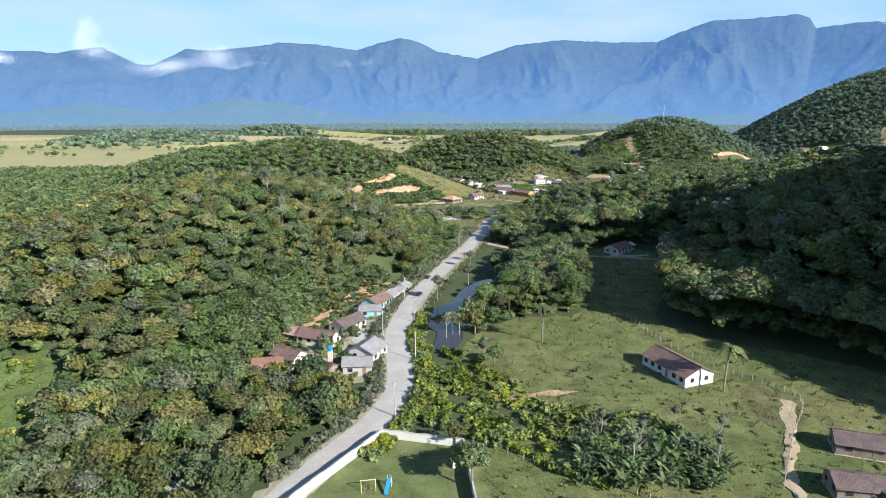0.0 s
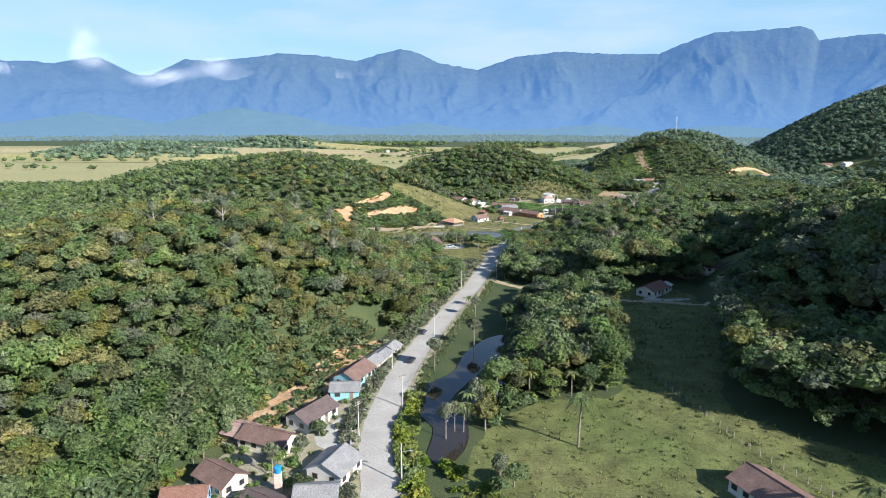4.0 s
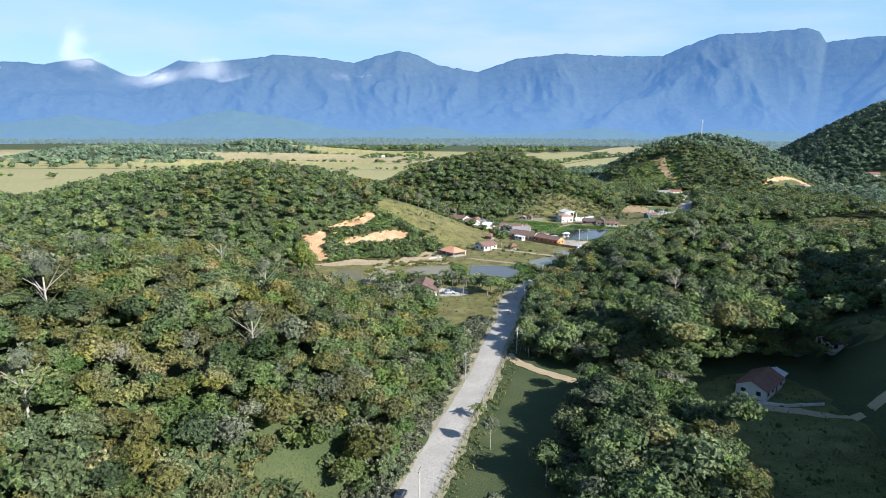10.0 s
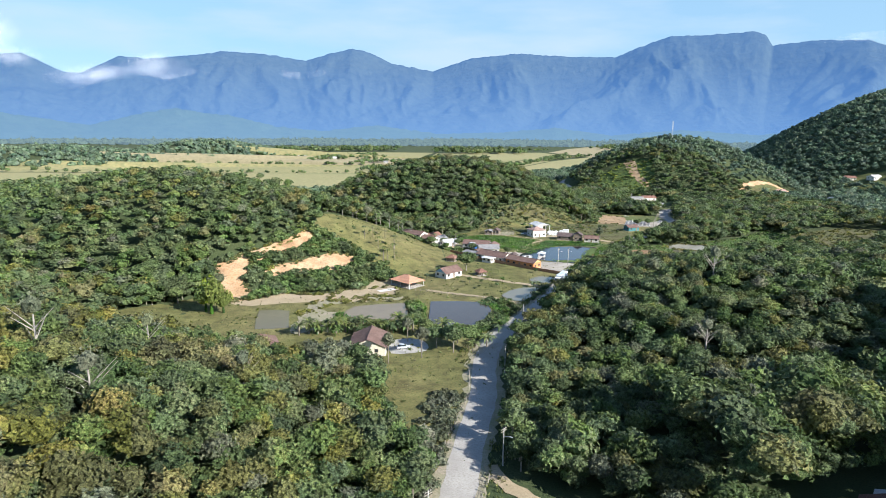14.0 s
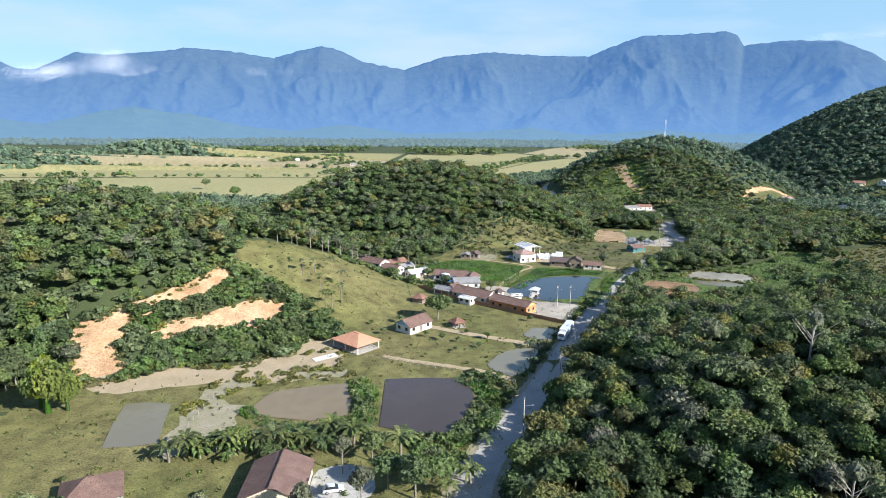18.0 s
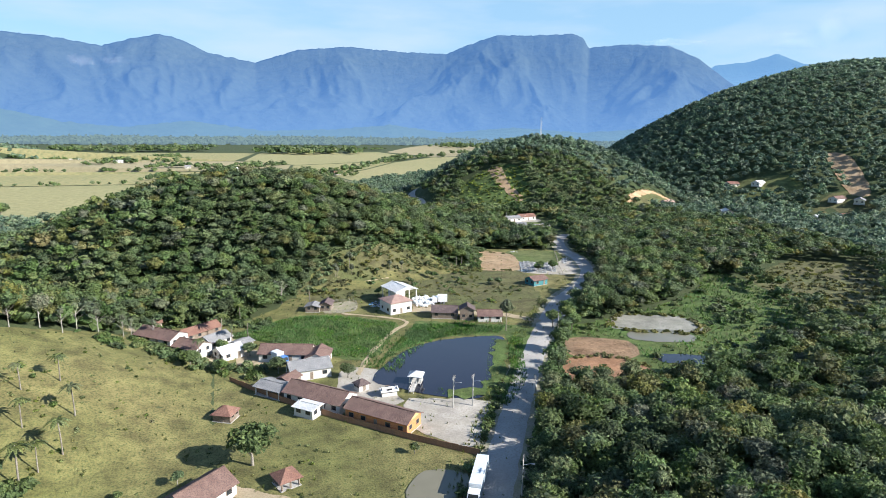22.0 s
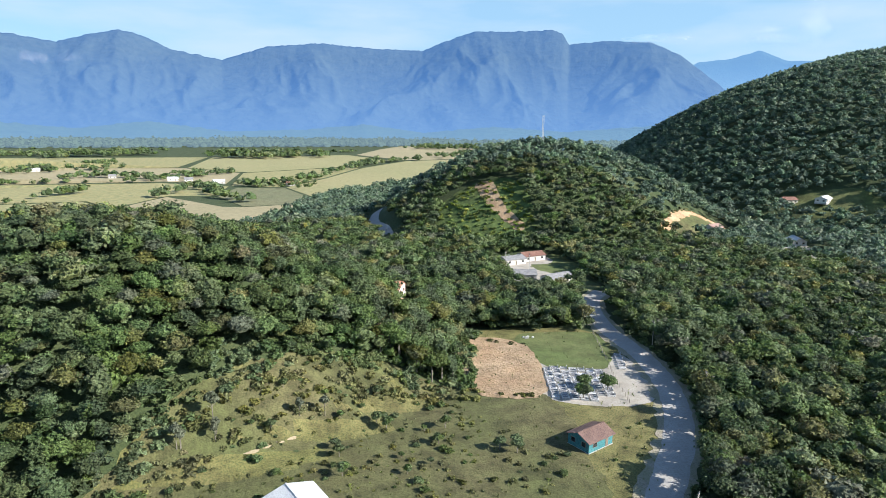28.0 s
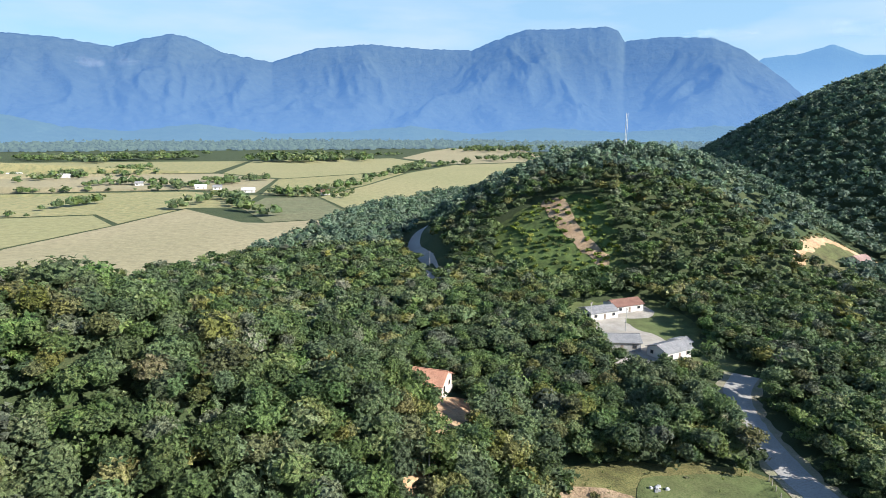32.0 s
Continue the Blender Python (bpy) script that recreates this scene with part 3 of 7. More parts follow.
# ---- roads, tracks, water, cleared ground ----
strip("shoulder", "dusty pale verge along the gravel road", ROAD, 10.5, M_SHOULDER, 0.12, 0.9, 0.02, "verge")
strip("road", "pale compacted gravel road through the valley", ROAD, 6.9, M_ROAD, 0.18)
strip("road", "distant bend of the pale gravel road", ROAD_FAR, 7.0, M_ROAD, 0.1)
patch("lawn", "mown green lawn inside a white wall", LAWN, M_LAWN, 0.13, 8, 0.1)
patch("meadow", "grazed green meadow with tussocks", MEADOW, M_MEADOW, 0.04, 8, 0.8)
patch("meadow", "lush green clearing with white blossom below the hill", LEFT_MEADOW, M_MARSH, 0.15, 6, 1.5)
patch("glade", "small pale grassy glade in the forest", GLADE, M_DRYGRASS, 0.3, 6, 1.0)
patch("pasture", "grassy valley floor between ponds and houses", VALLEY, M_GROUND, 0.04, 8, 0.8)
patch("marsh", "bright green marshy grassland", MARSH, M_MARSH, 0.05, 8, 1.0)
patch("heath", "brownish scrubby fallow ground beyond the marsh ditch", HEATH, M_DRYGRASS, 0.06, 8, 1.0)
patch("field", "small yellow-green field in the side valley", SIDE_FIELD, M_MEADOW, 0.1, 6, 1.0)
patch("pasture", "grassy ground between the far hamlet's houses", HAMLET, M_DRYGRASS, 0.2, 8, 1.0)
patch("yard", "pale gravel yard and lane in the far woods", HAMLET_YARD, M_PALE, 0.2, 6, 1.0)
patch("pasture", "green paddock on the foot of the far hill", HAMLET_GREEN, M_MEADOW, 0.2, 6, 1.0)
patch("earth_scar", "grey-brown landslip on the far wooded hill", SCAR, M_SOIL, 0.4, 6, 1.0)
strip("ditch", "dark overgrown drainage ditch across the marsh", [(262, 598), (252, 568), (239, 537), (226, 521)], 1.6, M_UNDER, 0.09, 0.3, 0.0, "ditch")
strip("track", "sandy farm track leaving the gravel road", FARM_TRACK, 3.4, M_TRACK, 0.16, 0.4)
strip("track", "worn double track beside the meadow fence", [(60, 84), (66, 104), (74, 118), (82, 134)], 2.6, M_TRACK, 0.15, 0.8)
patch("bare_yard", "trampled bare ground beside the long house", [(72, 141), (78, 143), (84, 134), (79, 122), (75, 116), (72, 126)], M_DRYGRASS, 0.1, 3, 1.6)
strip("track", "sandy driveway to the white house", [(29, 487), (44, 476), (60, 466), (66, 461)], 3.2, M_TRACK, 0.16, 0.3)
strip("track", "narrow dirt track beside the ponds", [(15, 458), (28, 451), (42, 444), (52, 436)], 2.2, M_TRACK, 0.16, 0.4)
strip("track", "sandy lane past the scrap yard", [(139, 560), (128, 572), (116, 578), (106, 583), (98, 586)], 4.2, M_TRACK, 0.16, 0.5)
strip("track", "trodden path across the green field", [(66, 532), (72, 545), (84, 564), (92, 575), (72, 590)], 1.5, M_TRACK, 0.16, 0.3)
patch("yard", "sandy forecourt beside the brick building", [(72, 499), (74, 512), (80, 512), (98, 503), (92, 490), (84, 481), (80, 486)], M_PALE, 0.11, 5, 0.5)
patch("yard", "concrete yard between white houses", [(58, 514), (62, 536), (70, 536), (74, 530), (72, 518), (74, 512), (66, 510)], M_PALE, 0.11, 5, 0.3)
patch("clay_bench", "bare orange clay road at the foot of the hillside cut", [(-68, 446), (-58, 452), (-46, 455), (-30, 453), (-18, 463), (-4, 479), (2, 472), (-10, 454), (-24, 444), (-40, 441), (-56, 438)], M_TRACK, 0.08, 4, 0.6)
patch("clay_cut", "steep orange clay bank with erosion marks", CUTS[0], M_CLAY, 0.15, 4, 0.7)
patch("clay_cut", "orange clay terrace cut into the wooded hill", CUTS[1], M_CLAY, 0.15, 4, 0.6)
patch("clay_cut", "small orange clay clearing near the hilltop", CUTS[2], M_CLAY, 0.15, 4, 0.6)
strip("track", "orange clay road climbing between the terraces", [(-77, 460), (-64, 471), (-51, 484), (-40, 498)], 5.5, M_CLAY, 0.2, 0.9, 0.0)
patch("rubble", "pale gravel and rubble spread near the pavilion", [(-26, 446), (-20, 459), (-7, 462), (2, 465), (2, 452), (-10, 449), (-10, 441), (-22, 443)], M_TRACK, 0.16, 4, 1.0)
patch("bank", "sandy cut bank behind the houses", [(-44, 176), (-41, 190), (-37, 205), (-34, 217), (-25, 234), (-19, 236), (-18, 229), (-26, 214), (-30, 196), (-37, 179)], M_SOIL, 0.2, 3, 0.7)
BANKS = [[(-38, 212), (-33, 223), (-25, 235), (-19, 232), (-22, 224), (-27, 211), (-32, 206)], [(-46, 178), (-43, 192), (-39, 202), (-33, 198), (-35, 186), (-39, 176)]]
for ring in BANKS:
    patch("bank", "bare sandy cliff dug out behind the houses", ring, M_CLAY, 0.35, 3, 0.9)
strip("bank", "low eroded sandy edge across the meadow", [(7, 133), (17, 135), (24, 137), (33, 139)], 2.0, M_SOIL, 0.2, 0.8)
strip("weeds", "floating green weed along the lake rim", [(117, 546), (110, 533), (103, 519), (95, 511), (86, 513)], 4.5, M_MARSH, 0.27, 1.6)
patch("mud", "pale muddy ground round the fish ponds", [(-34, 424), (-26, 434), (-14, 441), (6, 444), (5, 448), (-14, 447), (-30, 441)], M_SHOULDER, 0.13, 4, 1.0)
patch("mud", "worn earth beside the fish pond", [(-33, 404), (-33, 424), (-26, 432), (-20, 424), (-24, 410)], M_SHOULDER, 0.1, 4, 1.2)
patch("grass_hill", "open grassy hillside with scattered shrubs", GRASS_HILL, M_GROUND, 0.13, 5, 1.0)
patch("soil", "bare reddish earth beside the graveyard", [(166, 634), (148, 645), (163, 680), (179, 668)], M_SOIL, 0.30, 6, 0.8)
patch("lawn", "short green grass plot by the road bend", [(181, 678), (207, 670), (193, 644), (176, 653)], M_LAWN, 0.13, 6, 0.5)
patch("pavement", "grey gravel between the graveyard tombs", [(174, 654), (189, 644), (203, 652), (200, 634), (188, 620), (166, 631)], M_PALE, 0.1, 6, 0.5)
patch("soil", "ploughed brown field strip", [(139, 541), (156, 533), (150, 520), (132, 526)], M_PLOUGH, 0.12, 6, 0.5)
for k in range(13):
    a, b = np.array((133.0, 527.5)) + np.array((0.55, 1.0)) * k, np.array((150.0, 521.5)) + np.array((0.46, 0.9)) * k
    strip("furrow", "low earth ridge of the ploughed strip", [tuple(a), tuple((a + b) / 2 + 0.15), tuple(b)], 0.55, M_PLOUGH, 0.13, 0.12, 0.16, "furrow")
patch("clay", "orange bare earth beside the road", [(122, 520), (132, 526), (146, 520), (148, 510), (140, 504), (121, 508)], M_REDEARTH, 0.14, 6, 0.7)
patch("gravel_flat", "pale dried-out pond bed", [(160, 548), (170, 558), (192, 549), (190, 536), (182, 533), (164, 542)], M_SILT, 0.13, 6, 1.0)
patch("dry_slope", "dry brownish pasture slope", [(58, 618), (68, 631), (78, 641), (98, 651), (124, 656), (146, 647), (166, 632), (160, 606), (152, 584), (140, 572), (128, 578), (104, 594), (84, 604), (70, 607)], M_DRYGRASS, 0.17, 4, 1.2)
patch("reed_field", "lush green reed bed between houses", [(32, 576), (55, 591), (71, 587), (88, 573), (83, 560), (73, 543), (60, 549), (44, 566)], M_MARSH, 0.1, 6, 1.0)
patch("lake_bank", "rank green bank between the lake and the old houses", [(71, 535), (80, 549), (92, 566), (97, 573), (112, 565), (126, 559), (121, 551), (103, 554), (88, 551), (76, 540)], M_MARSH, 0.12, 5, 0.8)
patch("lake_bank", "grassy bank between the lake and the road", [(120, 550), (126, 559), (133, 553), (120, 531), (103, 507), (95, 505), (106, 519), (114, 534)], M_MARSH, 0.13, 5, 0.6)
patch("terrace", "grassy terrace with a bare clay edge among the woods", DIRT_SPOT, M_DRYGRASS, 0.15, 5, 1.5)
strip("track", "orange earth edge of the terrace", [(345, 796), (358, 806), (376, 815), (393, 821), (410, 819), (424, 815)], 5.0, M_CLAY, 0.25, 1.2)
patch("quarry_slope", "regrowing cleared hillside with an earth scar", QUARRY, M_MARSH, 0.15, 6, 1.5)
patch("grass_plot", "mown grass between the farm sheds", FARMYARD, M_LAWN, 0.07, 6, 0.8)
patch("yard", "earth yard in front of the orange-roofed house", [(145, 694), (142, 706), (148, 712), (158, 718), (158, 710), (152, 700)], M_CLAY, 0.11, 4, 0.8)
patch("yard", "grey asphalt yard round the farm sheds", [(212, 734), (222, 752), (228, 786), (256, 786), (252, 772), (238, 770), (240, 738), (230, 726)], M_PALE, 0.11, 6, 0.8)
PONDS = (
    ([(-46, 409), (-48, 420), (-49.5, 431), (-44, 431.5), (-38, 430), (-36.5, 420), (-35, 410), (-40, 409)], M_POND_GREY, "shallow murky fish pond"),
    ([(-18.5, 424), (-14, 435), (-4, 437.5), (7.5, 438.5), (7, 428), (6, 418), (-3, 417.5), (-12, 420)], M_POND_BROWN, "brown muddy fish pond"),
    ([(13.5, 413), (14.5, 426), (16, 440.5), (27, 440), (38, 438.5), (38.5, 427), (34, 416), (29.5, 407.5), (21, 409.5)], M_POND_DARK, "dark brown fish pond"),
    ([(46, 448), (55, 459), (64, 459), (58, 445), (51, 439)], M_POND_GREY, "grey fish pond by the road"),
    ([(63, 472), (69, 480), (77, 476), (72, 467)], M_POND_GREY, "small shallow pond by the road"),
    ([(69, 527), (76, 538), (88, 549), (102, 552), (118, 549), (112, 534), (104, 518), (93, 508), (82, 513), (75, 520)], M_LAKE, "dark still lake with a weedy rim"),
    ([(159, 534), (163, 541), (173, 540), (181, 533), (178, 526), (168, 528)], M_POND_GREY, "milky grey pond in the marsh"),
    ([(155, 514), (158, 520), (171, 514), (167, 508)], M_LAKE, "dark reed-fringed pool"),
    ([(-7, 190), (-5, 202), (3, 212), (7, 226), (13, 237), (20, 242), (18, 226), (12, 214), (6, 203), (2, 192), (6, 182), (5, 170), (1, 164), (-3, 168), (-2, 180)], M_CREEK, "dark winding creek pool reflecting the sky"),
    ([(8, 192), (18, 198), (30, 203), (34, 207), (24, 208), (12, 203)], M_CREEK, "dark brown swamp water below trees"),
)
for poly, m, lab in PONDS:
    patch("pond", lab, poly, m, 0.19, 6, 0.25, "pond", curve=lab not in ("shallow murky fish pond", "brown muddy fish pond", "dark brown fish pond"))
for k, (poly, m, lab) in enumerate((
    ([(-1600, 640), (-340, 700), (-300, 800), (-200, 865), (-100, 840), (-40, 852), (-34, 985), (12, 1062), (-14, 1120), (-1600, 1120)], M_FIELD, "wide yellow-green field"),
    ([(-38, 855), (56, 880), (100, 910), (150, 1000), (182, 1078), (158, 1050), (116, 1044), (100, 1052), (52, 1142), (14, 1060), (-30, 985)], M_STUBBLE, "pale harvested stubble field with wheel ruts"),
    ([(-1600, 1126), (-12, 1126), (14, 1068), (52, 1148), (96, 1140), (112, 1230), (40, 1290), (-1600, 1330)], M_FIELD2, "greenish field with mown strips"),
    ([(99, 1131), (119, 1210), (168, 1199), (182, 1090), (153, 1052), (116, 1048)], M_FALLOW, "grey fallow plot with bushes"),
    ([(186, 1092), (300, 1180), (400, 1260), (560, 1480), (680, 1700), (460, 1650), (330, 1480), (240, 1310), (172, 1200)], M_FIELD, "golden field beside the wooded hill"),
    ([(116, 1236), (166, 1206), (236, 1312), (326, 1484), (300, 1500), (140, 1420)], M_FIELD2, "green and yellow field"),
    ([(-1600, 1360), (40, 1310), (110, 1260), (136, 1424), (60, 1540), (-1600, 1560)], M_STUBBLE, "broad pale field behind farm trees"),
    ([(146, 1430), (300, 1510), (430, 1660), (400, 1900), (110, 1860), (66, 1545)], M_FIELD, "far golden field"),
    ([(-1600, 1600), (50, 1560), (100, 1860), (-300, 1900), (-1600, 1850)], M_FIELD2, "far yellow-green field"),
    ([(470, 1670), (690, 1720), (860, 2200), (800, 2600), (560, 2200), (420, 1900)], M_STUBBLE, "golden strip of distant field"),
)):
    patch("field", lab, poly, m, 0.22 + 0.02 * k, 60, 0.5, "field", curve=False)

# ---- woods ----
def icosphere(sub):
    bm = bmesh.new()
    bmesh.ops.create_icosphere(bm, subdivisions=sub, radius=1)
    v = np.array([x.co[:] for x in bm.verts])
    f = np.array([[x.index for x in p.verts] for p in bm.faces])
    bm.free()
    return v, f


ICO = {k: icosphere(k) for k in (1, 2)}


def crown_shape(seed, sub, leaves, size, lobes=6, tall=0.8):
    """A crown of unit radius: lumpy core and leaf clumps over its lobes. Returns points, triangles, tint."""
    rng = np.random.RandomState(seed)
    ang = np.arange(lobes) * 2.4 + rng.rand() * 6
    lc = np.stack([0.55 * np.cos(ang), 0.55 * np.sin(ang), rng.uniform(-0.15, 0.35, lobes)], 1) * np.sqrt(rng.uniform(0.2, 1, (lobes, 1)))
    lc[0] = (0, 0, 0.4)
    lr = rng.uniform(0.38, 0.58, lobes)
    v, f = ICO[sub]
    core = np.zeros_like(v)
    for i, d in enumerate(v):
        b = lc @ d
        h = b * b - (lc * lc).sum(1) + lr * lr
        reach = np.where(h > 0, b + np.sqrt(np.maximum(h, 0)), 0.3).max()
        core[i] = d * max(reach, 0.35) * rng.uniform(0.84, 1.0)
    if leaves > 20:
        core *= 0.8
    k = rng.randint(0, lobes, leaves)
    d = rng.normal(size=(leaves, 3))
    d[:, 2] = np.abs(d[:, 2]) * 0.9 + rng.uniform(-0.35, 0.3, leaves)
    d /= np.linalg.norm(d, axis=1)[:, None]
    p = lc[k] + d * lr[k][:, None] * rng.uniform(0.8, 1.2, (leaves, 1))
    n = d + 0.55 * rng.normal(size=d.shape)
    n /= np.linalg.norm(n, axis=1)[:, None]
    t1 = np.cross(n, rng.normal(size=d.shape))
    t1 /= np.linalg.norm(t1, axis=1)[:, None]
    t2 = np.cross(n, t1)
    s = size * rng.uniform(0.6, 1.35, (leaves, 1))
    lv = np.stack([p + s * t1, p + s * (-0.5 * t1 + 0.8 * t2), p + s * (-0.5 * t1 - 0.8 * t2)], 1).reshape(-1, 3)
    lf = np.arange(leaves * 3).reshape(-1, 3) + len(core)
    pts = np.concatenate([core, lv]) * (1, 1, tall)
    # core slightly darker, clumps lighter the more they face up
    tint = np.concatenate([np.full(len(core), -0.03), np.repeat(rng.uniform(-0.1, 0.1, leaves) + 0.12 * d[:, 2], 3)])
    return pts, np.concatenate([f, lf]), tint


def pole_shape():
    a = np.arange(5) * 2 * np.pi / 5
    ring = np.stack([np.cos(a), np.sin(a), 0 * a], 1)
    v = np.concatenate([ring, ring * (0.55, 0.55, 1) + (0, 0, 1)])
    f = np.array([[i, (i + 1) % 5, 5 + (i + 1) % 5] for i in range(5)] + [[i, 5 + (i + 1) % 5, 5 + i] for i in range(5)])
    return v, f


def scatter(shapes, which, x, y, z, r, turn, tint):
    """Joins many copies of the shapes into arrays of points, triangles and tint."""
    V, F, T, off = [], [], [], 0
    for k, (pts, tri, pt) in enumerate(shapes):
        m = np.nonzero(which == k)[0]
        if not len(m):
            continue
        c, s = np.cos(turn[m])[:, None], np.sin(turn[m])[:, None]
        px, py, pz = pts[:, 0][None], pts[:, 1][None], pts[:, 2][None]
        R = r[m][:, None]
        v = np.stack([(px * c - py * s) * R + x[m][:, None], (px * s + py * c) * R + y[m][:, None], pz * R + z[m][:, None]], -1)
        V.append(v.reshape(-1, 3))
        F.append((tri[None] + (np.arange(len(m)) * len(pts))[:, None, None] + off).reshape(-1, 3))
        T.append((pt[None] + tint[m][:, None]).ravel())
        off += len(m) * len(pts)
    return np.concatenate(V), np.concatenate(F), np.concatenate(T)


NEAR = [crown_shape(k, 2, 430, 0.122, 6 + k % 4, 0.75 + 0.05 * (k % 6)) for k in range(12)]
NEXT = [crown_shape(80 + k, 2, 185, 0.155, 6 + k % 4, 0.75 + 0.05 * (k % 6)) for k in range(10)]
MID = [crown_shape(20 + k, 1, 74, 0.215, 5 + k % 3, 0.8) for k in range(8)]
FAR = [crown_shape(40 + k, 1, 36, 0.27, 5, 0.8) for k in range(6)]
TINY = [crown_shape(60 + k, 1, 13, 0.36, 5, 0.75) for k in range(6)]


def wood_points(x0, x1, y0, y1, gap, seed):
    rng = np.random.RandomState(seed)
    gx, gy = np.meshgrid(np.arange(x0, x1, gap), np.arange(y0, y1, gap))
    gx, gy = (gx + rng.uniform(-0.46, 0.46, gx.shape) * gap).ravel(), (gy + rng.uniform(-0.46, 0.46, gy.shape) * gap).ravel()
    keep = np.ones(gx.shape, bool)
    for poly in CLEAR:
        keep &= ~inside(poly, gx, gy)
    keep |= inside(SWAMP_WOOD, gx, gy)
    keep &= away(ROAD, gx, gy) > 6.5
    keep &= away(ROAD_FAR, gx, gy) > 7
    keep &= away(FARM_TRACK, gx, gy) > 4.5
    keep &= (np.abs(gx) < 0.8 * gy + 40) | ((gx - 43 < 1.7 * (gy - 395) + 60) & (gy > 395))
    for cut in CUTS:
        keep &= ~inside(cut, gx, gy)
    return gx[keep], gy[keep], rng




def wood(name, label, shapes, x, y, r, high, rng, material=M_LEAF, tint=None):
    """Many trees of one wood, joined. high: the middle of the crown above the ground."""
    n = len(x)
    tint = np.clip(rng.normal(np.where(x < 10, 0.46, 0.36), 0.24, n), 0, 1.0) if tint is None else tint  # darker right of the valley: darker foliage, with its shade put into the tint
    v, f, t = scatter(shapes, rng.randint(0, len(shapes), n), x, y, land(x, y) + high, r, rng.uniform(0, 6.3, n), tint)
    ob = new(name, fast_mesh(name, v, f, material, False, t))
    return tagged(ob, label, "woods", kind="stuff")


wx, wy, rng = wood_points(-330, 560, 60, 1010, 4.15, 1)
dist = away(SPINE, wx, wy)
nx_, ny_ = wx, wy
kinds = rng.rand(len(wx))
close = (dist < 74) | ((wx < 0) & (wy > 130) & (wy < 345) & (dist < 115))  # the hill that the way skirts
kinds = np.where((wx < -5) & (wy < 420) & (kinds < 0.93), np.minimum(kinds + 0.3, 0.92), kinds)  # drier, olive hill
for sel, shapes, label, thin in (
        (close, NEAR, "dense mixed %s forest covering the slopes", 1.0),
        (~close & (dist < 135), NEXT, "dense %s forest on the slopes", 1.0),
        ((dist >= 135) & (dist < 230), MID, "dense %s forest on the farther slopes", 1.0)):
    if shapes is NEAR:
        singles = np.nonzero(sel)[0][np.argsort(dist[sel])[:170]]
        sel[singles] = False
    for lo, hi, material, tone in ((0, 0.78, M_LEAF, "green"), (0.78, 0.93, M_LEAF_OLIVE, "olive-green"), (0.93, 1.0, M_LEAF_GREY, "grey-green")):
        pick = sel & (kinds >= lo) & (kinds < hi) & (rng.rand(len(wx)) < thin)
        x, y = wx[pick], wy[pick]
        r = rng.uniform(2.0, 3.9, len(x)) * np.where(rng.rand(len(x)) < 0.12, 1.35, 1.0)
        tall = np.where((x > 60) & (y < 330) | inside(SWAMP_WOOD, x, y), np.where(x > 60, 9.0, 3.2), 0.0)
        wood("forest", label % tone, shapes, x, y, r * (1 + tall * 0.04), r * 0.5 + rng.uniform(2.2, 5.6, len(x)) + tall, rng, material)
wx, wy, rng = wood_points(-560, 900, 300, 1300, 6.3, 2)
dist = away(SPINE, wx, wy)
sel = (dist >= 225) & (dist < 620)
x, y = wx[sel], wy[sel]
r = rng.uniform(3.2, 5.2, len(x))
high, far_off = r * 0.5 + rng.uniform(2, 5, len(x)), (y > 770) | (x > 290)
for sel, m_, lab in ((~far_off, M_LEAF, "forest canopy on the rear slopes"), (far_off, M_LEAF_HAZE, "forest canopy on the distant hills")):
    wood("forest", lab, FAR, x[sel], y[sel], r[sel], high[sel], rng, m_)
wx, wy, rng = wood_points(-900, 1500, 700, 1830, 7.2, 3)
dist = away(SPINE, wx, wy)
sel = (dist >= 610) & (((wx > 0) & (wy < 1500)) | (land(wx, wy) > 2.5))
x, y = wx[sel], wy[sel]
r = rng.uniform(3.5, 5.6, len(x))
wood("forest", "hazy forest on the far hillside", TINY, x, y, r, r * 0.4 + rng.uniform(1, 3, len(x)), rng, M_LEAF_HAZE)

# young growth that closes the gaps between the crowns
ux, uy, urng = wood_points(-250, 330, 60, 780, 3.7, 5)
sel = away(SPINE, ux, uy) < 150
ux, uy = ux[sel], uy[sel]
r = urng.uniform(1.9, 3.0, len(ux))
tall = np.where((ux > 60) & (uy < 330), 3.5, 0.0)
high, close = urng.uniform(1.4, 3.4, len(ux)) + tall, away(SPINE, ux, uy) < 92
for sel, shapes in ((close, MID), (~close, TINY)):
    wood("understorey", "young trees and creepers below the forest canopy", shapes, ux[sel], uy[sel], r[sel], high[sel], urng, M_LEAF)

# the trees nearest to the way, one by one
TRUNK = mesh_of("trunk", pole_shape()[0] * (0.07, 0.07, 2.0) - (0, 0, 2.0), [tuple(f) for f in pole_shape()[1]], M_BARK)
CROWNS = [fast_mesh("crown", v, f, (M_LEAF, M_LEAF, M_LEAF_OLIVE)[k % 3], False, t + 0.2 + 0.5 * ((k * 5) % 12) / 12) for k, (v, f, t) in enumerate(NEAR)]
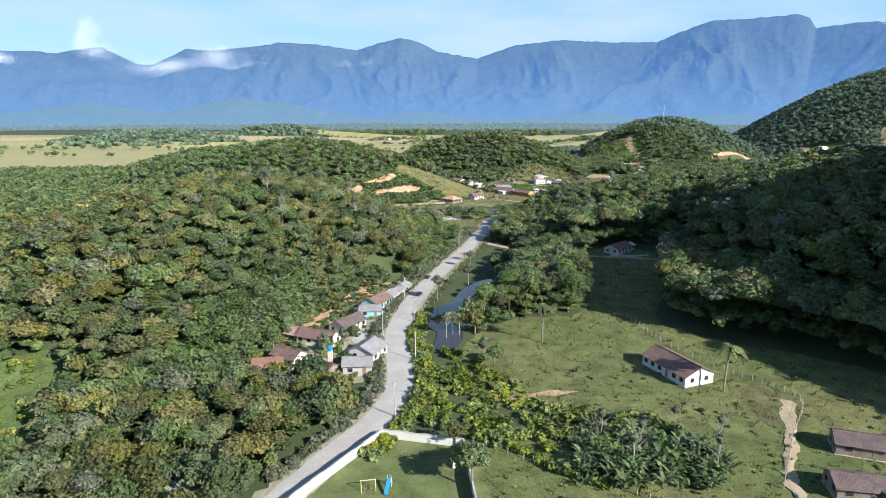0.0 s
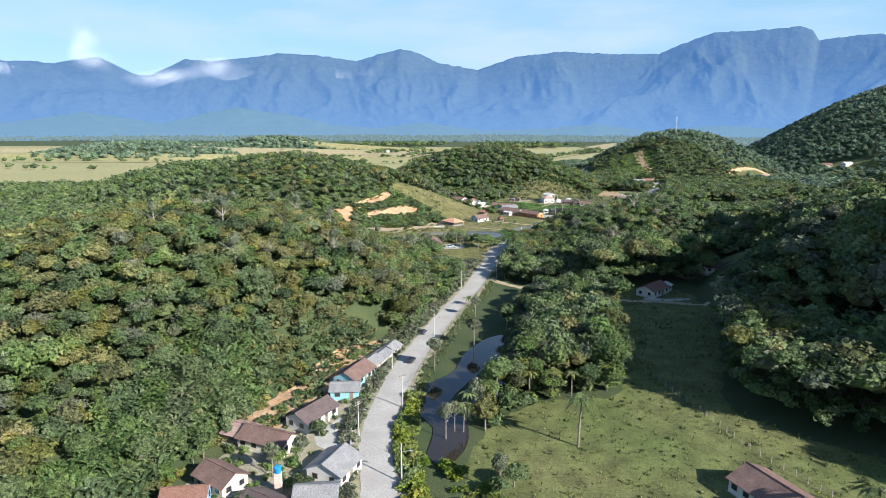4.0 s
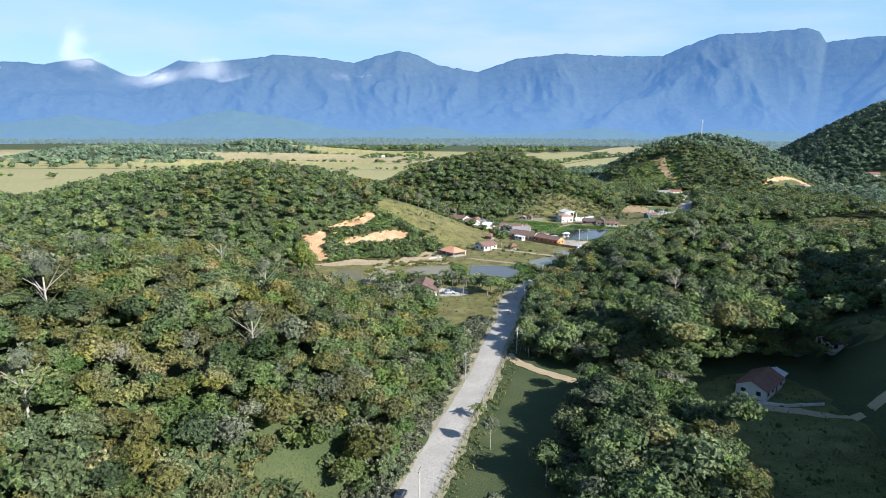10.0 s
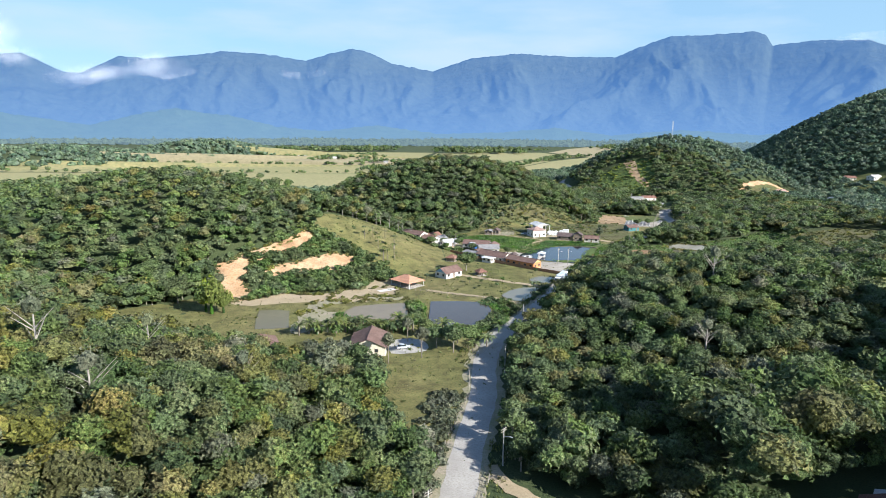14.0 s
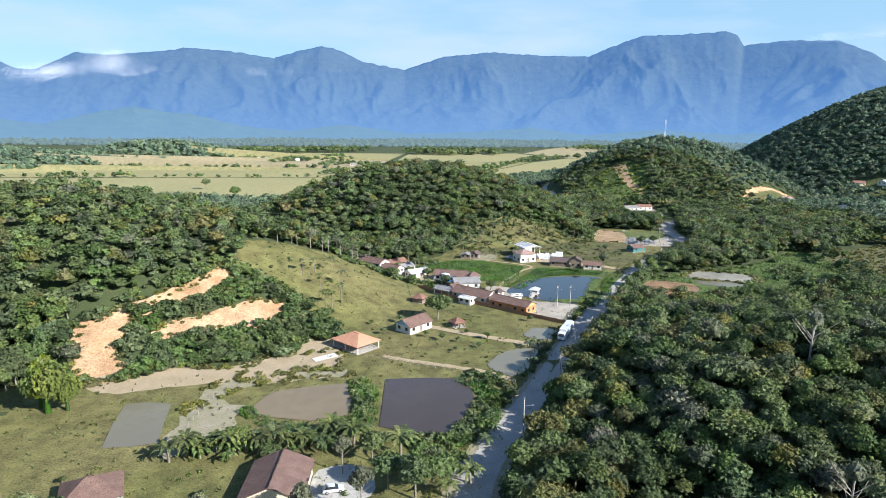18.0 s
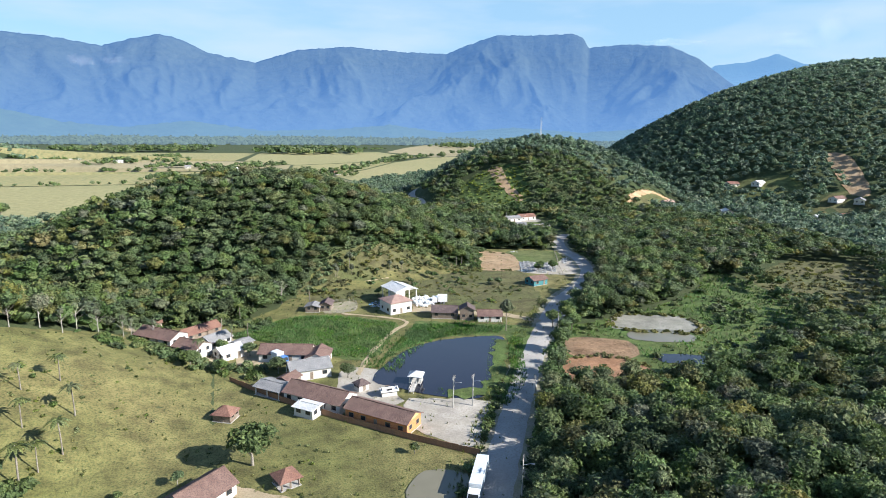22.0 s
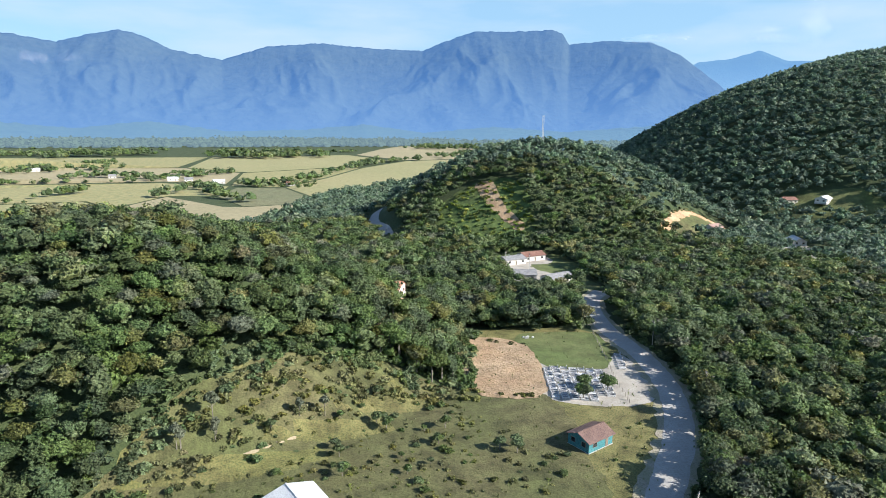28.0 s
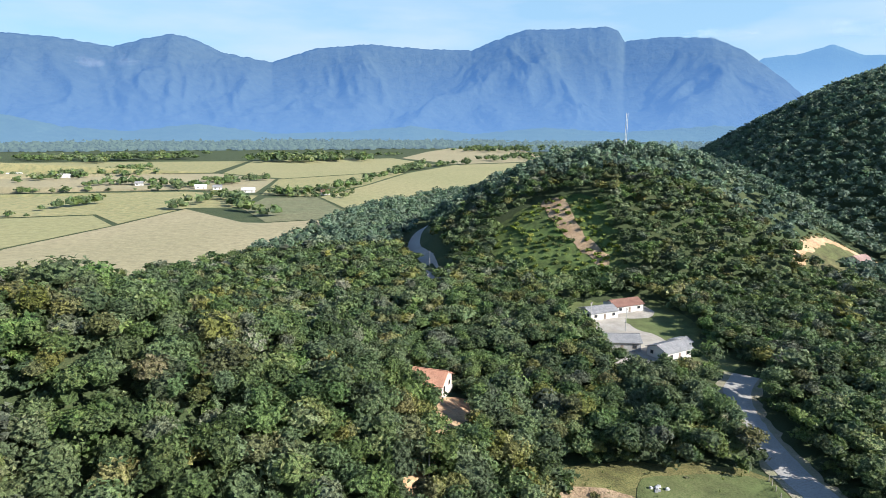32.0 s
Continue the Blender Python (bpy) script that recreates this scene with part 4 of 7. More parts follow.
for k, i in enumerate(singles):
    top, r = new("tree"), rng.uniform(2.3, 4.2)
    x, y = nx_[i], ny_[i]
    h = r * 0.5 + rng.uniform(2.2, 5.6) + (4.5 if inside(SWAMP_WOOD, x, y) else 0)
    top.matrix_world = pose(x, y, float(land(x, y)) - 0.2, 0, 0, rng.uniform(0, 360))
    tagged(top, ("dark green broad-leaved forest tree", "green leafy tree at the forest edge", "olive-green forest tree with a lumpy crown")[k % 3], "tree", "forest trees near the valley road")
    for name, me, sc in (("trunk", TRUNK, (r, r, h * 0.5)), ("crown", CROWNS[k % 12], (r, r, r))):
        ob = new(name, me)
        ob.parent, ob.location, ob.scale = top, (0, 0, h), sc

# woods of the far plain, so distant that they belong to the backdrop; their haze is emission
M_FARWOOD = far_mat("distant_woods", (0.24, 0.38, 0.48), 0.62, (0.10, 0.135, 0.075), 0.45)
wx, wy, rng = wood_points(-2600, 3000, 1700, 3350, 31.0, 4)
wave = np.array([noise.noise(Vector((a * 0.0022, c * 0.006, 3.0))) for a, c in zip(wx, wy)])
sel = ((wave > -0.2) | ((wy > 2250) & (wave > -0.4))) & ((wy > 1950) | (wave > 0.1))
x, y = wx[sel], wy[sel]
r = rng.uniform(12, 20, len(x))
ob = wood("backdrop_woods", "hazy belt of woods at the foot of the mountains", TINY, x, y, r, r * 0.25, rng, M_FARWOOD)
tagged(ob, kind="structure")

for cx, cy, rx, ry, count in ((-640, 1390, 225, 200, 620), (-430, 1650, 180, 145, 430)):
    a, q = rng.uniform(0, 6.3, count), np.sqrt(rng.rand(count))
    x, y = cx + rx * q * np.cos(a), cy + ry * q * np.sin(a)
    r = rng.uniform(6.5, 10.5, count)
    wood("forest", "low wooded knoll in the plain", TINY, x, y, r, r * 0.35, rng, M_LEAF_HAZE)


# ---- buildings ----
def part(name, bm, material, parent, label=""):
    me = bpy.data.meshes.new(name)
    bm.to_mesh(me)
    bm.free()
    me.materials.append(material)
    ob = new(name, me)
    ob.parent = parent
    if label:
        tagged(ob, label)
    return ob


def box(bm, x0, x1, y0, y1, z0, z1, m=None):
    c = [(x, y, z) for z in (z0, z1) for y in (y0, y1) for x in (x0, x1)]
    v = [bm.verts.new(m @ Vector(p) if m else p) for p in c]
    for q in ((0, 2, 3, 1), (4, 5, 7, 6), (0, 1, 5, 4), (2, 6, 7, 3), (0, 4, 6, 2), (1, 3, 7, 5)):
        bm.faces.new([v[i] for i in q])
    return bm


def prism(bm, pts, z0, z1):
    """An upright solid on a ring of points."""
    lo, hi = [bm.verts.new((x, y, z0)) for x, y in pts], [bm.verts.new((x, y, z1)) for x, y in pts]
    bm.faces.new(lo[::-1]), bm.faces.new(hi)
    for i in range(len(pts)):
        bm.faces.new((lo[i - 1], lo[i], hi[i], hi[i - 1]))
    return bm


def slab(bm, quad, thick):
    """A sloping board from its four upper corners."""
    up = [Vector(p) for p in quad]
    n = (up[1] - up[0]).cross(up[-1] - up[0]).normalized() * thick
    hi, lo = [bm.verts.new(p) for p in up], [bm.verts.new(p - n) for p in up]
    bm.faces.new(hi), bm.faces.new(lo[::-1])
    for i in range(len(up)):
        bm.faces.new((hi[i], hi[i - 1], lo[i - 1], lo[i]))
    return bm


M_WHITE = mat("white_wall", (0.66, 0.64, 0.60), (0.58, 0.555, 0.51), 0.5, 0.85, 0.1, 8, (0.6, 0.57, 0.5))
M_CREAM = mat("cream_wall", (0.72, 0.66, 0.52), (0.64, 0.58, 0.44), 0.5, 0.85, 0.1, 8)
M_TURQ = mat("turquoise_wall", (0.26, 0.50, 0.54), (0.31, 0.54, 0.57), 0.5, 0.8, 0.1, 8)
M_BLUEWALL = mat("light_blue_wall", (0.26, 0.46, 0.62), (0.32, 0.50, 0.64), 0.5, 0.8, 0.1, 8)
M_ORANGEWALL = mat("orange_brick_wall", (0.66, 0.28, 0.11), (0.58, 0.24, 0.10), 0.6, 0.85, 0.3, 10)
M_YELLOWWALL = mat("yellow_wall", (0.72, 0.52, 0.22), (0.66, 0.47, 0.2), 0.5, 0.85, 0.1, 8)
M_TEALWALL = mat("teal_wall", (0.06, 0.20, 0.22), (0.09, 0.25, 0.26), 0.5, 0.8, 0.1, 8)
M_WOODWALL = mat("weathered_boards", (0.20, 0.15, 0.11), (0.29, 0.24, 0.19), 0.6, 0.9, 0.3, 9)
M_GREYWALL = mat("grey_render", (0.45, 0.43, 0.40), (0.37, 0.35, 0.32), 0.4, 0.9, 0.2, 9)
M_PINKWALL = mat("pinkish_block_wall", (0.66, 0.52, 0.46), (0.6, 0.44, 0.36), 0.5, 0.9, 0.2, 9)
M_GLASS = mat("dark_window_glass", (0.03, 0.035, 0.04), (0.05, 0.055, 0.06), 0.4, 0.08, 0.0, 3, spec=0.6)
M_CONCRETE = mat("concrete", (0.48, 0.46, 0.42), (0.40, 0.38, 0.34), 0.4, 0.9, 0.2, 9)


def roof_mat(name, a, b, c, waves=4.0, rough=0.85):
    """Tiles or sheets: courses and rolls as relief, blotches of lichen."""
    m = mat(name, a, b, 0.55, rough, 0.0, 7, c)
    n, l, p = nodes_of(m)
    tc, wv, b_ = n.new("ShaderNodeTexCoord"), n.new("ShaderNodeTexWave"), n.new("ShaderNodeBump")
    wv.inputs["Scale"].default_value, wv.inputs["Distortion"].default_value = waves, 0.4
    l.new(tc.outputs["Object"], wv.inputs["Vector"])
    l.new(wv.outputs[0], b_.inputs["Height"])
    b_.inputs["Strength"].default_value, b_.inputs["Distance"].default_value = 0.5, 0.06
    l.new(b_.outputs[0], p.inputs["Normal"])
    return m


R_BROWN = roof_mat("brown_tiles", (0.17, 0.105, 0.085), (0.235, 0.15, 0.12), (0.11, 0.075, 0.065))
R_DARK = roof_mat("dark_tiles", (0.115, 0.085, 0.08), (0.17, 0.125, 0.115), (0.08, 0.06, 0.055))
R_ORANGE = roof_mat("new_orange_tiles", (0.54, 0.27, 0.165), (0.61, 0.335, 0.215), (0.44, 0.2, 0.12))
R_RED = roof_mat("reddish_tiles", (0.225, 0.115, 0.082), (0.28, 0.155, 0.11), (0.15, 0.08, 0.065))
R_GREY = roof_mat("grey_fibre_sheets", (0.24, 0.24, 0.24), (0.32, 0.31, 0.30), (0.16, 0.155, 0.15), 2.5)
R_PALE = roof_mat("pale_metal_sheets", (0.62, 0.62, 0.61), (0.70, 0.70, 0.68), (0.52, 0.51, 0.49), 2.5, 0.5)
R_PINK = roof_mat("faded_pink_tiles", (0.35, 0.23, 0.19), (0.42, 0.29, 0.24), (0.26, 0.17, 0.14))


def house(label, x, y, L, W, turn, high=2.8, rise=1.7, wall=M_WHITE, roof=R_BROWN, gable=None, hip=False, name="house", group="", over=0.55,
          windows=3, doors=True, open_sides=False, lift=0.0):
    """A house with its long side along its own x. turn: degrees from east, anticlockwise."""
    z = float(land(x, y)) + lift
    top = new(name)
    top.matrix_world = pose(x, y, z, 0, 0, turn)
    tagged(top, label, "house" if name == "house" else name.replace("_", " "), group)
    a, b = L / 2, W / 2
    bm = bmesh.new()
    part("plinth", box(bm, -a - 0.15, a + 0.15, -b - 0.15, b + 0.15, -0.8, 0.18), M_CONCRETE, top, "concrete footing")
    if open_sides:
        for sx in (-a + 0.2, 0, a - 0.2):
            for sy in (-b + 0.2, b - 0.2):
                part("post", box(bmesh.new(), sx - 0.14, sx + 0.14, sy - 0.14, sy + 0.14, 0.18, high), wall, top)
        part("wall", box(bmesh.new(), -a + 0.3, a * 0.2, b * 0.1, b - 0.3, 0.18, high - 0.1), wall, top)
    else:
        part("wall", box(bmesh.new(), -a, a, -b, b, 0.18, high), wall, top)
    if not hip:
        for s in (-1, 1):
            bm = bmesh.new()
            g = [(-b, high), (b, high), (0, high + rise)]
            lo = [bm.verts.new((s * a, p, q)) for p, q in g]
            hi = [bm.verts.new((s * (a - 0.18), p, q)) for p, q in g]
            bm.faces.new(lo), bm.faces.new(hi[::-1])
            for i in range(3):
                bm.faces.new((lo[i], lo[i - 1], hi[i - 1], hi[i]))
            bmesh.ops.recalc_face_normals(bm, faces=bm.faces)
            part("gable", bm, gable or wall, top)
    eave = high - over * rise / b
    for s in (-1, 1):
        e = a + over * 0.8
        if hip:
            k = max(a - b, 0.0)
            q = [(-e * s, -s * (b + over), eave), (e * s, -s * (b + over), eave), (k * s, 0, high + rise), (-k * s, 0, high + rise)]
            if k < 0.05:
                q = q[:3]
        else:
            q = [(-e * s, -s * (b + over), eave), (e * s, -s * (b + over), eave), (e * s, 0, high + rise), (-e * s, 0, high + rise)]
        part("roof", slab(bmesh.new(), [(u, v, w + 0.1) for u, v, w in q], 0.12), roof, top)
        if hip:
            q = [(s * e, -s * (b + over), eave + 0.1), (s * e, s * (b + over), eave + 0.1), (s * k, 0, high + rise + 0.1)]
            part("roof", slab(bmesh.new(), q, 0.12), roof, top)
    if not hip or a > b + 0.5:
        k = a + over * 0.8 if not hip else a - b
        part("ridge", box(bmesh.new(), -k, k, -0.14, 0.14, high + rise + 0.06, high + rise + 0.2), roof, top, "row of ridge tiles")
    if open_sides:
        return top
    for s in (-1, 1):
        for i in range(windows):
            wx_ = -a + L * (i + 0.5) / windows
            m = Matrix.Translation((wx_, s * b, 0.18))
            if doors and i == windows // 2:
                d = part("door", box(bmesh.new(), -0.45, 0.45, -0.06, 0.06, 0, 2.05, m), M_WOODWALL, top, "brown wooden door")
                continue
            w = part("window", box(bmesh.new(), -0.68, 0.68, -0.05, 0.05, 0.92, 2.08, m), M_WOODWALL, top, "window in a dark frame")
            part("pane", box(bmesh.new(), -0.58, 0.58, -0.065, 0.065, 1.0, 2.0, m), M_GLASS, w)
    for s in (-1, 1):
        for i in range(2):
            m = Matrix.Translation((s * a, -b + W * (i + 0.5) / 2, 0.18))
            w = part("window", box(bmesh.new(), -0.05, 0.05, -0.6, 0.6, 0.92, 2.08, m), M_WOODWALL, top, "window in a dark frame")
            part("pane", box(bmesh.new(), -0.065, 0.065, -0.5, 0.5, 1.0, 2.0, m), M_GLASS, w)
    return top


ROW_G = "houses along the gravel road"
house("turquoise house with a brown tiled roof below the bank", -23.4, 206, 10.5, 6.6, 68, 2.8, 1.7, M_TURQ, R_BROWN, group=ROW_G, windows=5)
house("small turquoise house with grey sheet roof", -24.5, 197, 7, 6, 4, 2.6, 1.0, M_TURQ, R_GREY, M_GREYWALL, group=ROW_G, windows=2)
house("white house with a brown tiled roof and paved yard", -30, 183, 10.5, 6.2, 60, 2.8, 1.6, M_WHITE, R_DARK, group=ROW_G, windows=4)
house("long white house with a faded brown roof", -37, 171.5, 11.5, 6, -23, 2.7, 1.6, M_CREAM, R_BROWN, group=ROW_G, windows=4)
house("cream house with a dark brown roof", -42, 157, 8.5, 5.8, -34, 2.7, 1.6, M_CREAM, R_BROWN, group=ROW_G)
house("blue-gabled house with a reddish tiled roof", -46, 150.5, 7.5, 5.2, 8, 2.6, 1.5, M_BLUEWALL, R_RED, group=ROW_G)
house("white house with a grey fibre sheet roof", -21, 161, 8, 7.6, 68, 2.9, 1.7, M_WHITE, R_GREY, group=ROW_G)
house("dark grey roofed house beside the road", -22.5, 151, 7.4, 5.8, 4, 2.9, 1.2, M_GREYWALL, R_GREY, M_GREYWALL, group=ROW_G, windows=2)
house("low brown roofed house with an open porch", -31.5, 148.5, 7, 6, -30, 2.5, 1.4, M_WOODWALL, R_DARK, group=ROW_G, windows=2)
house("grey roofed shack at the end of the row", -15.2, 226.5, 5, 4.2, 68, 2.3, 0.9, M_GREYWALL, R_GREY, group=ROW_G, windows=2)
house("small house with a grey sheet roof below the sandy bank", -20.2, 213.5, 6.5, 5.2, 68, 2.6, 1.1, M_GREYWALL, R_GREY, group=ROW_G, windows=2)
house("long white farmhouse with a dark tiled roof in the meadow", 61.5, 150, 16, 9, -69, 2.9, 2.0, M_WHITE, R_BROWN, windows=6)
house("white house with a reddish roof in the side valley", 86, 293, 13, 7.5, 45, 2.9, 1.8, M_WHITE, R_RED, windows=4)
house("dark roofed farm shed by the meadow", 84, 112, 9, 6, -20, 2.6, 1.5, M_WOODWALL, R_DARK, windows=2)
house("brown roofed shed near the track", 74, 98, 8, 6, -10, 2.6, 1.4, M_WOODWALL, R_DARK, windows=2)
house("cream house with a broad brown hipped gable roof", -6, 389, 13, 11, 86, 2.9, 2.3, M_CREAM, R_BROWN, windows=3)
house("open barn with a brown hipped roof", -40, 390, 10, 8.5, 20, 2.4, 2.4, M_WOODWALL, R_BROWN, hip=True, open_sides=True, name="barn")
house("open pavilion with a new orange tiled roof", 7, 467, 12, 9, -48, 2.7, 2.0, M_WHITE, R_ORANGE, hip=True, open_sides=True, name="pavilion")
house("blue and white house with a brown tiled roof", 26.5, 482.5, 10.5, 7, 41, 2.8, 1.9, M_WHITE, R_BROWN, M_BLUEWALL)
house("long orange brick building with a brown roof", 66, 503, 17, 6.4, -47, 3.2, 1.4, M_ORANGEWALL, R_BROWN, M_YELLOWWALL, name="brick_building", windows=5)
house("long white house with a brown tiled roof", 53.5, 518, 17, 7.5, -45, 2.9, 1.8, M_WHITE, R_BROWN, windows=5)
house("white house with a grey sheet roof", 53, 537, 11, 8, 5, 3.0, 1.5, M_WHITE, R_GREY)
house("brown roofed house beside the reed bed", 48.5, 551, 15, 7, -20, 2.8, 1.7, M_WHITE, R_BROWN, windows=4)
house("white house with an upper floor under a faded tiled hip roof", 92, 588, 9, 8.5, 15, 4.6, 1.7, M_WHITE, R_PINK, hip=True)
house("tall shed with a pale metal roof", 96.5, 599, 11, 9.5, 105, 6.0, 1.3, M_WHITE, R_PALE, open_sides=True, name="shed")
house("weathered house with a dark tiled roof", 107.5, 576, 9, 6.5, -22, 2.6, 1.6, M_WOODWALL, R_DARK)
house("tall wooden shed with a dark roof", 114.5, 571.5, 5, 5, 70, 4.0, 1.3, M_WOODWALL, R_DARK, windows=2)
house("small white house with a brown roof", 121.5, 567, 8.5, 5, -18, 2.5, 1.4, M_WHITE, R_BROWN)
house("teal cabin with a rusty roof on the pasture", 162.5, 608.5, 8, 6, 15, 2.7, 1.2, M_TEALWALL, R_BROWN, windows=2)
house("unfinished house with an orange tiled roof in the woods", 148, 718, 10, 8, -35, 3.2, 2.0, M_PINKWALL, R_ORANGE)
house("grey roofed farm shed", 221, 747, 12, 8, -20, 3.2, 1.5, M_GREYWALL, R_GREY)
house("white farm shed with a grey roof", 232, 736, 11, 8, 12, 3.0, 1.5, M_WHITE, R_GREY)
house("low barn with a reddish roof", 246, 783, 13, 8, 5, 3.0, 1.5, M_WHITE, R_RED)
house("white walled farm building", 232, 778, 12, 8, 5, 3.0, 1.2, M_WHITE, R_GREY)


# ---- plants ----
def blades(seed, count, reach, width, up, droop, segs=3, start=0.1):
    """Arching leaves round a centre, as flat bent strips. Returns points, triangles, tint."""
    rng = np.random.RandomState(seed)
    V, F, T = [], [], []
    for i in range(count):
        a = i * 2.4 + rng.uniform(-0.3, 0.3)
        L, rise = reach * rng.uniform(0.75, 1.1), up * rng.uniform(0.5, 1.2)
        d, s = np.array((math.cos(a), math.sin(a), 0)), np.array((-math.sin(a), math.cos(a), 0))
        base = len(V)
        for k in range(segs + 1):
            u = k / segs
            p = d * (start + L * u) + np.array((0, 0, rise * u * 1.6 - droop * u * u * rng.uniform(0.9, 1.1)))
            w = width * math.sin(math.pi * (0.12 + 0.85 * u)) * 0.5
            V += [p - s * w, p + s * w]
            if k:
                n = base + 2 * k
                F += [(n - 2, n - 1, n + 1), (n - 2, n + 1, n)]
        T += [rng.uniform(-0.15, 0.2)] * (2 * segs + 2)
    return np.array(V), np.array(F), np.array(T)


def bark(length, r0, r1, lean=0.0, sides=6):
    """A tapered trunk along z."""
    a = np.arange(sides) * 2 * np.pi / sides
    V, F = [], []
    for k in range(4):
        u = k / 3
        r = r0 + (r1 - r0) * u
        V += [(r * math.cos(t) + lean * u * u, r * math.sin(t), length * u) for t in a]
        if k:
            o = (k - 1) * sides
            F += [(o + i, o + (i + 1) % sides, o + sides + (i + 1) % sides, o + sides + i) for i in range(sides)]
    return V, F


def child(name, mesh, parent, loc=(0, 0, 0), label=""):
    ob = new(name, mesh)
    ob.parent, ob.location = parent, loc
    if label:
        tagged(ob, label)
    return ob


def plant(kind, label, x, y, z, size=1.0, turn=0.0):
    """A copy of one of the plants of PLANTS."""
    ob = copy_thing(PLANTS[kind], pose(x, y, z, 0, 0, turn) @ Matrix.Scale(size, 4))
    return tagged(ob, label)


def make_plant(name, category, stem, stem_mat, crown, crown_mat, crown_at, group):
    top = new(name)
    tagged(top, name.replace("_", " "), category, group)
    if stem:
        child("trunk", mesh_of("trunk", *stem, stem_mat, True), top)
    v, f, t = crown
    child("crown", fast_mesh("crown", v, f, crown_mat, False, np.asarray(t) + 0.45), top, crown_at)
    top.location = (0, -3000, -200)
    return top


def limbs(length, r0, seed, count=4):
    """Trunk with a few limbs."""
    rng = random.Random(seed)
    V, F = bark(length, r0, r0 * 0.5)
    for i in range(count):
        a = i * 6.28 / count + rng.random()
        o, d = len(V), Vector((math.cos(a), math.sin(a), 0.9)).normalized()
        p0, p1 = Vector((0, 0, length * rng.uniform(0.5, 0.8))), None
        p1 = p0 + d * length * rng.uniform(0.4, 0.6)
        side, up = d.orthogonal().normalized(), None
        up = d.cross(side)
        for p, r in ((p0, r0 * 0.4), (p1, r0 * 0.12)):
            V += [tuple(p + (side * math.cos(t) + up * math.sin(t)) * r) for t in (0, 2.1, 4.2)]
        F += [(o + k, o + (k + 1) % 3, o + 3 + (k + 1) % 3, o + 3 + k) for k in range(3)]
    return V, F


def big_crown(seed, leaves=900, size=0.13, lobes=9, tall=0.85):
    return crown_shape(seed, 2, leaves, size, lobes, tall)


def scaled(shape, k):
    return shape[0] * k, shape[1], shape[2]


PLANTS = {
    "broad": make_plant("tree", "tree", limbs(5.0, 0.28, 1), M_BARK, scaled(big_crown(101), 4.2), M_LEAF, (0, 0, 6.2), "broad-leaved trees"),
    "round": make_plant("tree", "tree", limbs(3.2, 0.3, 2), M_BARK, scaled(big_crown(102, 1100, 0.12), 4.0), M_LEAF, (0, 0, 4.6), "broad-leaved trees"),
    "slim": make_plant("tree", "tree", limbs(7.0, 0.2, 3), M_BARK, scaled(big_crown(103, 420, 0.17, 6, 1.3), 2.4), M_LEAF_GREY, (0, 0, 7.5), "slender trees"),
    "small": make_plant("tree", "tree", limbs(1.6, 0.12, 4), M_BARK, scaled(big_crown(104, 300, 0.2, 5), 1.5), M_LEAF, (0, 0, 2.2), "small trees"),
    "bare": make_plant("bare_tree", "tree", limbs(6.0, 0.16, 5, 7), M_BARE, scaled(crown_shape(105, 1, 60, 0.12, 6, 1.2), 1.6), M_LEAF_GREY, (0, 0, 6.8), "half-bare trees"),
    "bush": make_plant("bush", "bush", None, None, scaled(big_crown(106, 260, 0.2, 6, 0.75), 1.0), M_LEAF, (0, 0, 0.45), "bushes"),
    "palm": make_plant("palm_tree", "palm", bark(8.5, 0.2, 0.14, 0.3), M_BARK, blades(107, 20, 2.9, 0.7, 0.9, 2.2, 4), M_PALM, (0.3, 0, 8.5), "palm trees"),
    "banana": make_plant("banana_plant", "banana plant", bark(1.6, 0.16, 0.12), M_REED, blades(108, 9, 2.1, 0.62, 1.3, 1.9, 3), M_BANANA, (0, 0, 1.6), "banana plants"),
    "fan": make_plant("palm_tree", "palm", bark(3.0, 0.22, 0.18), M_BARK, blades(109, 16, 2.8, 0.7, 1.2, 2.0, 4), M_PALM, (0, 0, 3.0), "garden palms"),
}


def put(kind, label, spots, lo=0.8, hi=1.2, seed=0):
    rng = random.Random(seed + len(spots))
    for x, y in spots:
        plant(kind, label, x, y, float(land(x, y)) - 0.1, rng.uniform(lo, hi), rng.uniform(0, 360))


def spray(poly, count, seed, keep_off=()):
    """Chance points inside a ring."""
    rng = np.random.RandomState(seed)
    xs, ys = [p[0] for p in poly], [p[1] for p in poly]
    out = []
    for _ in range(count * 40):
        if len(out) == count:
            break
        x, y = rng.uniform(min(xs), max(xs)), rng.uniform(min(ys), max(ys))
        if inside(poly, x, y) and not any(inside(k, x, y) for k in keep_off):
            out.append((x, y))
    return out


PLANTS["bamboo"] = make_plant("bamboo_clump", "bamboo", bark(3.0, 0.5, 0.3), M_REED, scaled(big_crown(111, 1100, 0.1, 11, 1.45), 3.4), M_LEAF_LIME, (0, 0, 4.4), "bamboo clumps")
put("bamboo", "large yellow-green feathery bamboo clump", [(-66, 428)], 1.55, 1.6)
put("bamboo", "yellow-green feathery bamboo clump", [(-69, 431), (-62, 429)], 1.0, 1.2)
EDGE = [(-104, 434), (-104, 466), (-79, 472), (-75, 452), (-84, 438)]
put("broad", "forest tree at the foot of the wooded hill", spray(EDGE, 34, 61), 0.6, 0.95)
put("round", "dense forest tree at the foot of the wooded hill", spray(EDGE, 22, 62), 0.6, 0.95)
put("banana", "broad-leaved banana plant by the garden", spray([(-28, 398), (-26, 407), (6, 410), (6, 402)], 26, 63), 1.1, 1.7)
put("palm", "tall slim palm in the open meadow", [(29.5, 172)], 1.35, 1.38)
